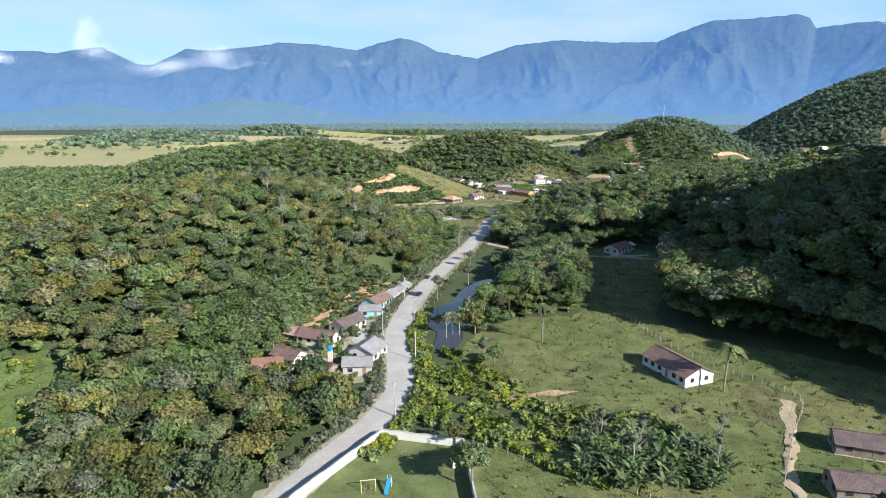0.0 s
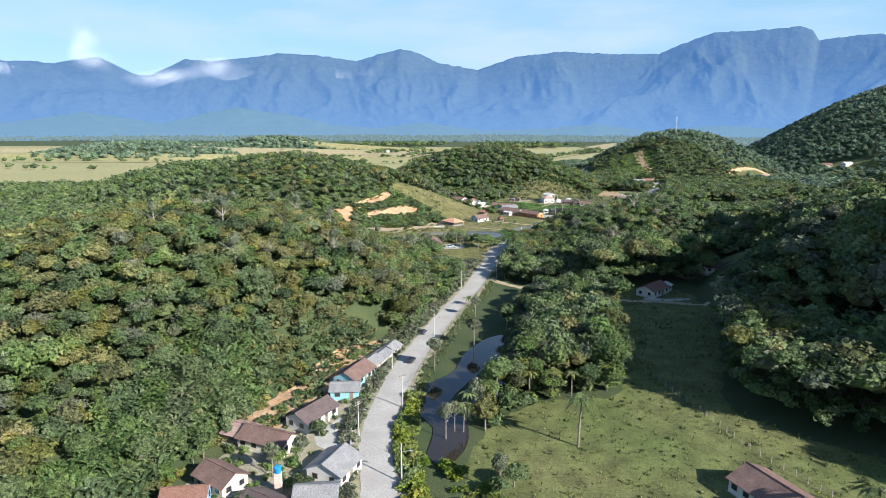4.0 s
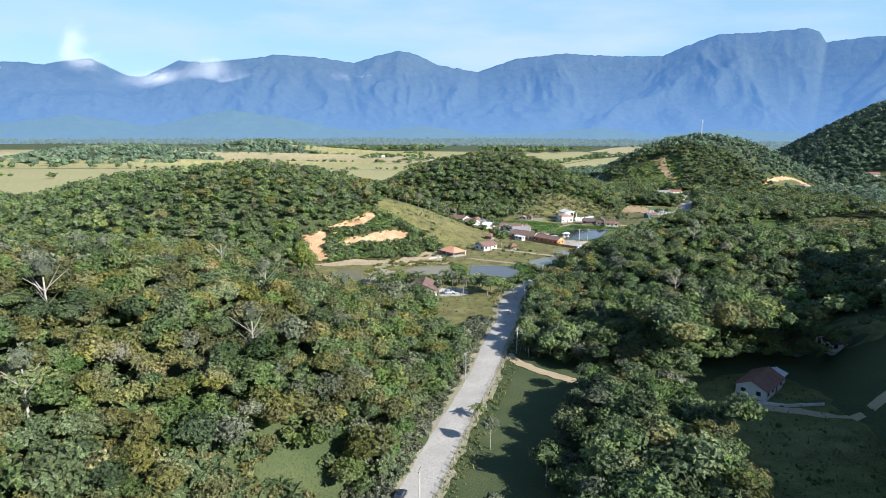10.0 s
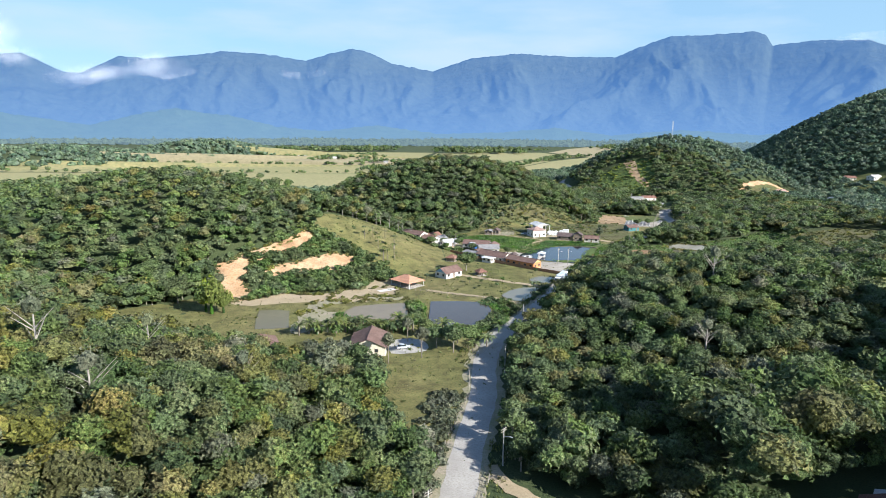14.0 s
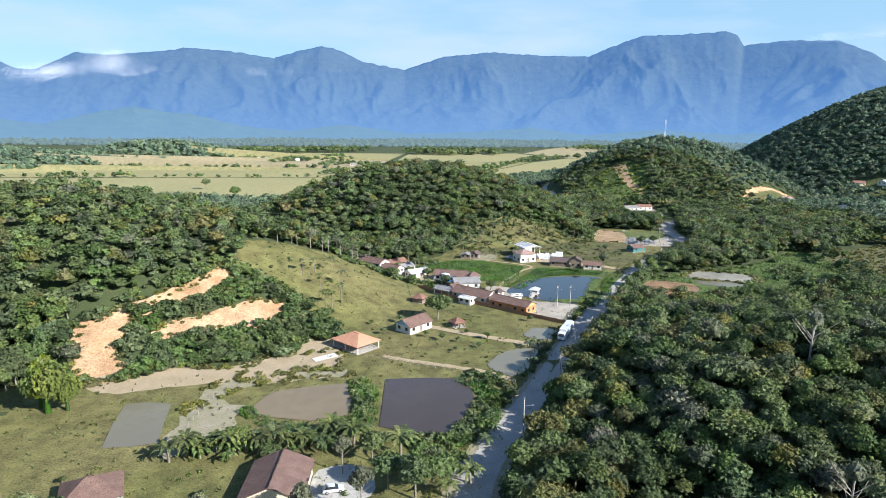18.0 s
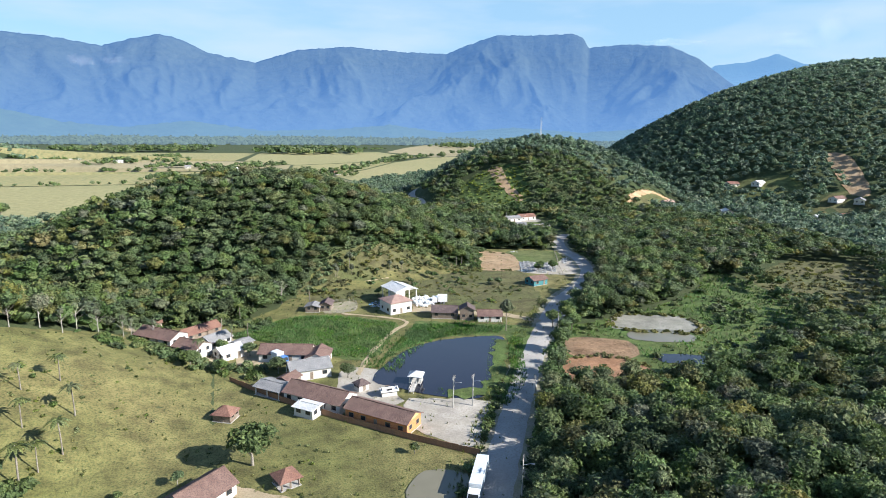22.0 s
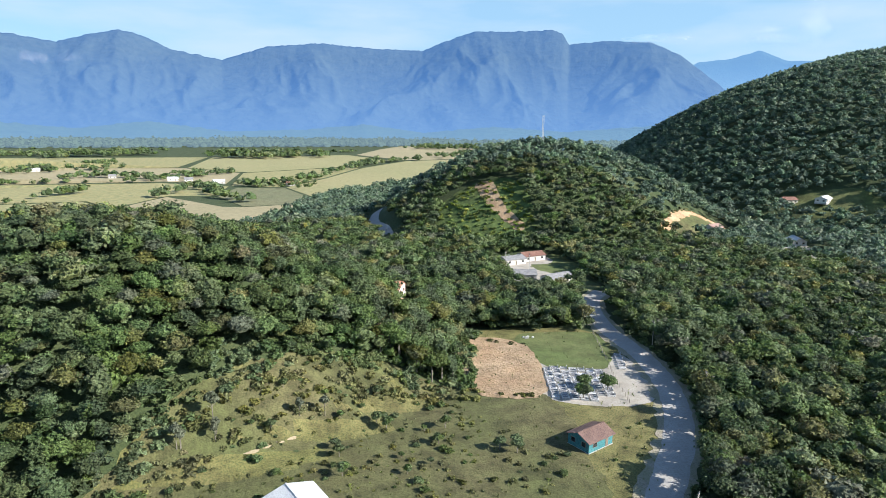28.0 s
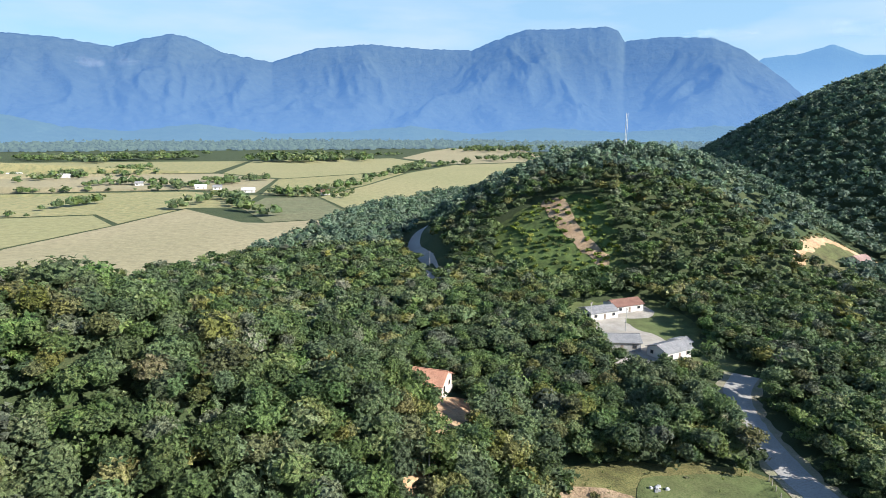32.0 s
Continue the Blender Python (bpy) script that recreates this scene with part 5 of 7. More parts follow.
put("palm", "tall slim palm beside the farmhouse yard", [(69, 139)], 1.4, 1.42)
put("palm", "palm on the grassy hillside", [(-14, 513), (-10, 518), (-2, 495), (-4, 491), (1, 500), (1, 512), (-4, 524), (-7, 506)], 0.7, 1.0)
put("palm", "palm between the swamp trees", [(6, 183), (11, 187), (22, 194), (33, 196), (43, 200), (5, 178), (28, 196)], 0.8, 1.05)
put("palm", "palm beside the houses", [(33, 567), (38, 572), (24, 552), (30, 574), (62, 604), (20, 596), (28, 598), (36, 590)], 0.75, 1.0)
put("fan", "bushy palm in the garden row", [(-30, 402), (-27, 404), (-24, 403), (-21, 405), (-18, 404), (-15, 405), (-12, 404), (-9, 405), (-6, 404), (-3, 405), (3, 408), (8, 405), (18, 400)], 1.1, 1.6)
put("fan", "palm at the roadside", [(10, 276), (26, 384), (-30, 130), (31, 388)], 0.9, 1.2)
put("fan", "palm among the trees at the forest edge", spray([(-78, 92), (-78, 122), (-48, 128), (-42, 100)], 14, 5), 1.0, 1.6)
put("round", "large dense round tree beside the white house", [(36, 493)], 1.25, 1.27)
put("broad", "large shade tree beside the road", [(130, 531)], 0.85, 0.87)
put("broad", "leafy green roadside tree", [(143, 546), (139, 552), (147, 556), (20, 384), (25, 386), (15, 388), (22, 392), (12, 398)], 0.7, 0.95)
put("slim", "slender tree beside the lake", [(122, 554)], 1.1, 1.12)
put("slim", "slender tree in the garden", [(-6, 364), (0, 376), (-17, 377), (10, 380), (6, 394), (1, 175), (3, 178), (8, 184), (11, 155), (-2, 214), (10, 232), (12, 262), (-28, 163), (-33, 160)], 0.7, 1.05)
put("round", "tree in the yard", [(11, 154), (14, 157), (63, 531), (45, 540), (30, 544), (38, 556), (30, 562), (22, 545), (178, 634), (183, 630), (174, 628), (-27, 176), (-33, 164), (-26, 154)], 0.5, 0.75)
put("bare", "half-bare grey tree with thin limbs", [(46, 108), (52, 104), (40, 112), (49, 118), (36, 104), (56, 112), (33, 116), (26, 608), (34, 614), (40, 606), (46, 612), (18, 608), (52, 610)], 0.8, 1.2)
put("bare", "thin pale-trunked tree along the ridge", [(-46 + 4.3 * k + (k % 3), 536 + 2.2 * k + 3 * (k % 2)) for k in range(14)], 0.8, 1.2)
put("bare", "pale dead tree standing above the forest canopy", [(-60, 225), (-72, 250), (-80, 285), (-46, 300), (-64, 318), (-38, 262), (-90, 240), (-30, 330), (-55, 345), (-95, 300), (88, 360), (110, 400)], 1.5, 2.1)
put("small", "young tree in the garden lawn", [(44, 476), (50, 470), (40, 468), (35, 470), (46, 462), (30, 474), (38, 460), (22, 490), (12, 488), (16, 478), (69, 487), (-20, 388), (-26, 384), (-48, 396)], 0.5, 1.0)
put("bush", "dark shrub on the pasture", spray([(66, 612), (96, 648), (140, 646), (156, 604), (130, 584)], 60, 11), 0.5, 1.3)
put("bush", "shrub on the grassy hillside", spray(GRASS_HILL, 26, 12), 0.4, 1.0)
put("bush", "low shrub in the meadow", spray(MEADOW, 26, 13), 0.4, 1.0)
put("bush", "shrub beside the marsh", spray(MARSH, 20, 14, [[(116, 500), (124, 528), (160, 560), (194, 552), (192, 508)]]), 0.5, 1.2)
put("bush", "clipped round yellow-green bush", [(-37, 99)], 1.9, 2.0)


def clumps(name, label, category, shapes, spots, lo, hi, material, seed, high=0.35):
    """Plants too many to count, joined into one mesh."""
    rng = np.random.RandomState(seed)
    x, y = np.array([p[0] for p in spots]), np.array([p[1] for p in spots])
    r = rng.uniform(lo, hi, len(x))
    v, f, t = scatter(shapes, rng.randint(0, len(shapes), len(x)), x, y, land(x, y) + r * high, r, rng.uniform(0, 6.3, len(x)), np.clip(rng.normal(0.45, 0.22, len(x)), 0, 1))
    return tagged(new(name, fast_mesh(name, v, f, material, False, t)), label, category, kind="stuff")


def beside(line, lo, hi, count, seed, side=0):
    """Chance points along a line of points, between two distances from it."""
    rng = np.random.RandomState(seed)
    pts = smooth_line(line, 2.0)
    out = []
    for _ in range(count):
        i = rng.randint(0, len(pts) - 1)
        d = pts[i + 1] - pts[i]
        d /= np.linalg.norm(d)
        s = side or rng.choice((-1, 1))
        q = pts[i] + d * rng.rand() * 2 + np.array((d[1], -d[0])) * s * rng.uniform(lo, hi)
        out.append((q[0], q[1]))
    return out


BUSH = [crown_shape(200 + k, 1, 44, 0.34, 5, 0.8) for k in range(6)]
TUFT = [blades(220 + k, 7, 0.5, 0.16, 0.8, 0.25, 2, 0.02) for k in range(5)]
BANANA = [blades(230 + k, 8, 1.0, 0.30, 0.9, 0.9, 3, 0.03) for k in range(4)]
BARE = [p_[0] for p_ in PONDS] + [[(157, 524), (160, 548), (170, 560), (194, 550), (192, 534)], [(120, 506), (124, 522), (134, 544), (158, 534), (148, 506)], [(58, 480), (58, 538), (76, 538), (100, 505), (84, 478)], [(-80, 440), (-30, 500), (6, 480), (6, 438)], [(145, 620), (145, 685), (210, 672), (205, 640), (185, 618)]]
clumps("roadside_scrub", "dust-covered grey-green scrub along the road", "bushes", BUSH, beside(ROAD[1:10], 4.4, 7.5, 520, 1, -1) + beside(ROAD[8:13], 4.4, 13, 620, 2, -1), 0.6, 1.5, M_LEAF_GREY, 1)
clumps("roadside_scrub", "green hedge-like scrub between road and creek", "bushes", BUSH, beside(ROAD[2:8], 4.2, 8.5, 330, 3, 1), 0.8, 1.7, M_LEAF_LIME, 2)
clumps("roadside_scrub", "green scrub along the shaded road edge", "bushes", BUSH, beside(ROAD[13:25], 4.8, 7.5, 420, 4, 1) + beside(ROAD[14:19], 4.8, 7, 120, 5, -1), 0.6, 1.4, M_LEAF, 3)
clumps("thicket", "lime and yellow leafy thicket beside the lawn", "bushes", BUSH, spray(BUSH_BELT, 420, 6), 0.8, 1.9, M_LEAF_LIME, 4)
clumps("thicket", "mixed dark thicket in the meadow hollow", "bushes", BUSH, spray([(22, 104), (30, 122), (46, 124), (56, 110), (48, 98)], 160, 7), 0.8, 2.2, M_LEAF, 5)
clumps("banana_grove", "banana plants in the meadow hollow", "banana plants", BANANA, spray([(26, 98), (26, 112), (40, 120), (54, 112), (56, 98)], 120, 8), 1.6, 2.6, M_BANANA, 6, 0.7)
clumps("banana_grove", "banana grove on the slope behind the houses", "banana plants", BANANA, spray([(-70, 150), (-62, 176), (-50, 196), (-40, 208), (-47, 184), (-60, 160)], 210, 9) + spray([(-32, 205), (-38, 228), (-26, 240), (-20, 236)], 40, 19), 1.8, 3.0, M_BANANA, 7, 0.9)
clumps("banana_grove", "banana plants below the cleared hillside", "banana plants", BANANA, spray([(238, 806), (262, 800), (262, 812), (240, 818)], 120, 10), 1.6, 2.6, M_BANANA, 8, 0.7)
clumps("shrubs", "young trees between the clay terraces", "bushes", BUSH, spray(CUTS[3], 620, 11, CUTS[:3] + [[(-60, 440), (-46, 452), (-14, 460), (0, 476), (8, 466), (-20, 440)]]), 1.0, 2.4, M_LEAF, 9, 0.6)
clumps("reeds", "tall green reeds filling the wet field", "reeds", TUFT, spray([(32, 576), (55, 591), (71, 587), (88, 573), (83, 560), (73, 543), (60, 549), (44, 566)], 4200, 13), 0.4, 0.8, M_REED, 10, 0.05)
clumps("reeds", "green rushes round the lake", "reeds", TUFT, beside([(72, 534), (83, 549), (92, 557), (110, 563), (126, 562)], 0, 6, 900, 14) + beside([(119, 549), (112, 534), (104, 517), (94, 506)], 1.5, 6, 700, 15, -1), 0.4, 0.9, M_REED, 11, 0.05)
clumps("reeds", "tall rushes on the lake banks", "reeds", TUFT, spray([(73, 538), (82, 552), (94, 570), (112, 564), (124, 558), (119, 553), (103, 555), (88, 552)], 1500, 101), 0.4, 0.9, M_REED, 101, 0.05)
clumps("water_plants", "floating weeds along the lake margin", "water plants", TUFT, beside([(117, 547), (109, 532), (101, 516), (92, 509), (83, 514)], 0, 3.2, 700, 16, 1), 0.2, 0.45, M_REED, 12, 0.02)
clumps("grass", "coarse tussocks across the meadow", "grass", TUFT, spray(MEADOW, 3000, 17, [p[0] for p in PONDS]), 0.35, 0.9, M_GRASS, 13, 0.02)
clumps("grass", "tussocks over the valley pasture", "grass", TUFT, spray(VALLEY, 2600, 18, [p[0] for p in PONDS]), 0.3, 0.8, M_GRASS, 14, 0.02)
clumps("grass", "rank marsh grass", "grass", TUFT, spray(MARSH, 1600, 20, BARE), 0.5, 1.2, M_REED, 15, 0.02)
clumps("shrubs", "low brown-green scrub on the fallow ground", "bushes", BUSH, spray(HEATH, 420, 91), 0.5, 1.5, M_LEAF_OLIVE, 91, 0.2)
clumps("shrubs", "leafy thickets scattered in the marsh", "bushes", BUSH, beside([(254, 566), (240, 532), (227, 512)], 0, 3, 70, 92) + spray([(200, 536), (206, 556), (226, 560), (222, 540)], 50, 93) + spray(MARSH, 60, 94, BARE), 0.7, 2.2, M_LEAF, 92, 0.3)
clumps("shrubs", "rough regrowth on the cleared hillside", "bushes", BUSH, spray(QUARRY, 260, 21), 0.8, 1.8, M_LEAF_LIME, 16)
clumps("shrubs", "brushy regrowth along the forest edge", "bushes", BUSH, beside([(57, 618), (78, 641), (98, 651), (124, 656), (146, 648), (153, 665), (166, 688)], 0, 5, 320, 22), 0.8, 2.0, M_LEAF, 17)
for line, wide, n, seed in (([(-80, 1384), (-20, 1390), (41, 1338), (90, 1376)], 10, 60, 31), ([(-300, 1560), (-136, 1569), (-50, 1692)], 16, 50, 32), ([(-65, 1158), (-28, 1198)], 3, 14, 33),
                            ([(41, 1129), (82, 1223), (100, 1130), (117, 1075)], 9, 40, 34), ([(130, 1225), (200, 1276), (298, 1458), (448, 1662)], 12, 70, 35),
                            ([(150, 1880), (458, 2050)], 18, 50, 36), ([(621, 1655), (711, 1900)], 9, 20, 37), ([(-900, 1130), (-300, 1128)], 6, 40, 38), ([(-900, 1000), (-500, 940)], 5, 20, 39)):
    clumps("field_trees", "row of dark trees between the fields", "trees", TINY, beside(line, 0, wide, n, seed), 4.0, 7.5, M_LEAF, seed, 0.7)
put("broad", "lone tree standing in the field", [(-165, 966), (-114, 868), (-300, 1000), (-250, 900)], 1.2, 1.7)
clumps("shrubs", "garden shrubs and fruit trees between the houses", "bushes", BUSH, spray([(-50, 146), (-48, 166), (-40, 180), (-30, 200), (-18, 196), (-17, 146), (-30, 142)], 150, 51), 0.6, 1.5, M_LEAF, 51)
clumps("shrubs", "rank shrubs at the edge of the clearing", "bushes", BUSH, spray(LEFT_MEADOW, 110, 52), 0.5, 1.6, M_LEAF_LIME, 52)
clumps("shrubs", "dense shrubs and palms round the old houses", "bushes", BUSH, beside([(0, 552), (8, 558), (20, 550), (34, 545), (42, 540)], 0, 5, 150, 53) + beside([(2, 582), (14, 594), (30, 592), (44, 584)], 0, 5, 160, 54), 0.7, 1.8, M_LEAF, 53)
clumps("shrubs", "hedge of shrubs along the fish ponds", "bushes", BUSH, beside([(38, 440), (46, 436), (40, 418), (28, 404), (14, 408)], 0, 3.5, 150, 55) + beside([(8, 440), (10, 424), (6, 414)], 0, 2.5, 60, 56), 0.6, 1.6, M_LEAF, 55)
clumps("shrubs", "shrubs hanging over the cut bank", "bushes", BUSH, beside([(-41, 178), (-36, 194), (-33, 207), (-29, 219), (-20, 233)], 0, 2.5, 90, 57), 0.6, 1.5, M_LEAF, 57)
clumps("reeds", "rank green grass on the pond banks", "reeds", TUFT, beside([(8, 440), (11, 428), (9, 412)], 0, 3, 420, 61) + beside([(36, 440), (42, 430), (40, 414), (30, 404)], 0, 3, 420, 62) + beside([(-20, 426), (-10, 415), (4, 413)], 0, 2, 200, 63), 0.5, 1.2, M_REED, 61, 0.05)
clumps("grass", "long rough grass along the road verge", "grass", TUFT, beside(ROAD[13:21], 4.6, 9, 900, 64, -1) + beside(ROAD[5:12], 4.4, 9, 700, 65, 1), 0.4, 1.0, M_GRASS, 62, 0.02)
put("banana", "banana plant near the fish ponds", [(4, 408), (6, 406), (0, 407), (10, 409), (-2, 409), (40, 408), (37, 402), (62, 461), (65, 463)], 0.9, 1.4)
clumps("shrubs", "olive-green brush invading the top of the pasture slope", "bushes", BUSH, spray([(62, 616), (70, 628), (80, 640), (98, 650), (124, 655), (145, 646), (148, 636), (124, 642), (100, 636), (82, 624), (70, 612)], 260, 96), 0.5, 1.6, M_LEAF_OLIVE, 96, 0.25)
clumps("shrubs", "olive brush scattered over the pasture slope", "bushes", BUSH, spray([(66, 612), (96, 646), (140, 644), (156, 604), (130, 584), (100, 600)], 260, 97), 0.3, 1.0, M_LEAF_OLIVE, 97, 0.2)
put("small", "shrubby young tree on the pasture", spray([(64, 612), (96, 648), (140, 646), (150, 610), (110, 600)], 26, 66), 0.5, 1.1)
put("slim", "slender tree on the hillside pasture", spray([(66, 622), (84, 636), (110, 646), (110, 634)], 8, 67), 0.4, 0.7)


clumps("banana_grove", "banana plants covering the slope above the houses", "banana plants", BANANA, spray(BANANA_SLOPE, 420, 98), 1.6, 3.0, M_BANANA, 98, 0.8)
clumps("undergrowth", "dense shrubs between the banana plants", "bushes", BUSH, spray(BANANA_SLOPE, 420, 99), 0.9, 2.3, M_LEAF, 99, 0.4)
put("broad", "leafy tree above the banana slope", spray(BANANA_SLOPE, 12, 100), 0.6, 0.9)
# the slope behind the first houses
SLOPE = [(-62, 150), (-62, 200), (-58, 232), (-40, 240), (-22, 240), (-28, 222), (-33, 207), (-37, 194), (-43, 180), (-50, 165), (-54, 150)]
put("banana", "banana plant on the slope behind the houses", spray(SLOPE, 110, 41, BANKS), 0.9, 1.5)
put("small", "young tree on the slope behind the houses", spray(SLOPE, 60, 42, BANKS), 0.9, 1.7)
clumps("undergrowth", "tangled green shrubs on the slope above the houses", "bushes", BUSH, spray(SLOPE, 420, 43, BANKS), 0.9, 2.2, M_LEAF_OLIVE, 44)
# tussocks and low weeds that break up the open ground
for ring, n_, m_, seed in ((MEADOW, 800, M_GRASS, 51), (VALLEY, 900, M_GRASS, 52), (MARSH, 520, M_GRASS, 53), (GRASS_HILL, 200, M_GRASS, 54)):
    clumps("tussocks", "tufts of rank grass and low weeds", "grass", BUSH, [q for q in spray(ring, n_, seed, BARE) if float(away(ROAD, np.array([q[0]]), np.array([q[1]]))[0]) > 6], 0.2, 0.7, m_, seed, 0.1)
# groves and hedgerows of the far plain
for x0, y0, x1, y1, wide, n_, lo, hi in (
        (127, 1822, 335, 1878, 40, 90, 9, 15), (-181, 1933, 9, 2029, 60, 70, 8, 13), (-342, 2002, -181, 1960, 40, 50, 7, 11), (310, 1500, 413, 1668, 14, 40, 4, 8),
        (-168, 1495, -26, 1584, 30, 50, 4, 8), (128, 1233, 198, 1217, 25, 45, 3, 6), (55, 1402, 130, 1420, 12, 30, 4, 7), (473, 1659, 774, 1965, 20, 40, 6, 10),
        (679, 2212, 963, 2200, 60, 70, 9, 14), (-700, 1330, 40, 1310, 6, 70, 3, 6), (-520, 1120, -60, 1124, 5, 40, 2.5, 5)):
    a = np.random.RandomState(int(abs(x0 * y1)) % 1000)
    u = a.rand(n_)
    clumps("field_trees", "dark grove of trees between the far fields", "trees", FAR, list(zip(x0 + (x1 - x0) * u + a.normal(size=n_) * wide * 0.5, y0 + (y1 - y0) * u + a.normal(size=n_) * wide)), lo, hi, M_LEAF, 60 + n_, 0.6)

# weeds that fray the edges of bare ground
for ring, n_, seed in (([(-26, 446), (-20, 459), (-7, 462), (2, 465), (2, 452), (-10, 449), (-10, 441), (-22, 443), (-26, 446)], 90, 71), ([(-34, 424), (-26, 434), (-14, 441), (6, 444), (5, 448), (-14, 447), (-30, 441), (-34, 424)], 120, 72),
                       ([(166, 634), (148, 645), (163, 680), (179, 668)], 60, 73), ([(122, 520), (132, 526), (146, 520), (148, 510), (140, 504), (121, 508), (122, 520)], 90, 74), ([(160, 548), (170, 558), (192, 549), (190, 536), (182, 533), (164, 542), (160, 548)], 130, 75),
                       (CUTS[0] + CUTS[0][:1], 130, 76), (CUTS[1] + CUTS[1][:1], 160, 77), (CUTS[2] + CUTS[2][:1], 120, 78), (DIRT_SPOT + DIRT_SPOT[:1], 130, 79), ([(-66, 442), (-46, 455), (-30, 453), (-18, 463), (-4, 479)], 110, 80),
                       ([(-40, 178), (-35, 194), (-32, 207), (-28, 219), (-19, 232)], 60, 81)):
    clumps("edge_weeds", "ragged weeds and low shrubs fringing bare earth", "bushes", BUSH, beside(ring, 0.0, 1.6, n_, seed), 0.3, 1.3, M_LEAF_OLIVE, seed, 0.15)


# ---- more houses and yards ----
CL_G = "cluster of old houses by the hillside"
house("old long house with a sagging brown roof", 13, 567, 14, 7, -42, 2.7, 1.6, M_WHITE, R_BROWN, group=CL_G, windows=4)
house("brown roofed house joined to its neighbour", 21, 560, 11, 6.5, -42, 2.6, 1.5, M_WHITE, R_BROWN, group=CL_G)
house("narrow house with a dark red tiled roof", 23, 579, 13, 5, 38, 2.6, 1.4, M_WOODWALL, R_RED, group=CL_G, windows=4)
house("white gabled house with a grey sheet roof", 28, 569, 8, 6, 40, 2.6, 1.4, M_WHITE, R_GREY, group=CL_G)
house("small white house with a pale roof", 32, 557, 7, 5.5, 30, 2.6, 1.3, M_WHITE, R_PALE, group=CL_G, windows=2)
house("little pinkish hut with a red roof", 8, 592, 5, 4, 10, 2.3, 1.0, M_PINKWALL, R_RED, windows=2, name="hut")
house("lean-to shed with a grey roof", 36, 564, 5, 4.5, 40, 2.2, 0.6, M_GREYWALL, R_GREY, windows=1, doors=False, name="shed")
house("white annex with a pale flat roof", 50, 512.5, 5.5, 4.5, -45, 2.5, 0.35, M_WHITE, R_PALE, windows=2, doors=False, name="annex")
house("grey sheeted carport beside the long house", 43, 527, 8, 6, -45, 2.5, 0.7, M_WHITE, R_GREY, open_sides=True, name="carport")
house("brown roofed lean-to beside the carport", 47, 531, 5, 4, 45, 2.5, 0.8, M_WOODWALL, R_BROWN, windows=1, doors=False, name="shed")
house("brown roofed wing behind the white house", 57, 545, 8, 6, 70, 2.8, 1.4, M_WHITE, R_BROWN, windows=2)
house("small white kiosk with a hipped roof by the lake", 65, 522.5, 3, 2.6, 20, 2.2, 0.9, M_WHITE, R_DARK, hip=True, windows=1, name="kiosk")
house("low white kiosk on the lake shore", 71, 517, 4, 2.2, 0, 1.7, 0.4, M_WHITE, R_PALE, windows=1, doors=False, name="kiosk")
house("small open hut with an orange tiled roof", 42, 484, 4, 4, 20, 2.2, 1.3, M_WOODWALL, R_RED, hip=True, open_sides=True, name="hut")
house("small brown roofed hut on the pasture", 31, 516, 4.5, 4, -30, 2.2, 1.3, M_WOODWALL, R_RED, hip=True, windows=1, name="hut")
house("ruined shack with rusty grey roof sheets", 62.5, 597, 5, 5, 70, 2.2, 0.7, M_WOODWALL, R_GREY, windows=1, name="shack")
house("collapsed dark shed with broken roof sheets", 67.5, 597.5, 6, 4, 70, 2.6, 1.0, M_WOODWALL, R_DARK, windows=1, name="shack")
house("dark roofed house in the shaded side valley", 118, 312, 9, 6, 10, 2.7, 1.5, M_WHITE, R_DARK, windows=3)
house("brown roofed barn in the side valley", 112, 322, 8, 6, 30, 2.6, 1.5, M_WOODWALL, R_BROWN, windows=2)
house("pale roofed wing of the side valley house", 92, 298, 6, 5, 45, 2.7, 0.8, M_WHITE, R_PALE, windows=2, doors=False)
house("grey roofed shed below the forest edge", -45, 96, 9, 6, 5, 2.4, 0.8, M_GREYWALL, R_GREY, windows=2, name="shed")
house("grey roofed shed beside the turquoise house", -17.6, 220, 5.5, 4.5, 68, 2.4, 0.7, M_GREYWALL, R_GREY, windows=1, name="shed")
house("orange roofed extension of the long house", -44, 175, 5, 6, -23, 2.5, 1.2, M_WOODWALL, R_PINK, windows=1, doors=False, name="annex")
house("small farm shed with a grey roof", 240, 741, 5, 5, 12, 2.5, 0.8, M_WHITE, R_GREY, windows=1, name="shed")
house("red roofed cabin hidden in the trees", 262, 752, 6, 5, 60, 2.6, 1.6, M_WOODWALL, R_RED, windows=1, lift=1.0)
for x, y, L, W, roof in ((52, 1316, 20, 10, R_PALE), (70, 1304, 16, 9, R_GREY), (103, 1265, 22, 12, R_PALE), (179, 1222, 14, 9, R_RED), (-204, 1557, 30, 10, R_PALE), (-134, 1519, 24, 10, R_PALE), (-20, 1375, 14, 8, R_GREY)):
    house("distant white farm building among the fields", x, y, L * 0.6, W * 0.7, 3.5, 3, 2, M_WHITE, roof, windows=2, group="farm buildings on the plain", lift=0.3)
HAM_G = "houses of the far hamlet"
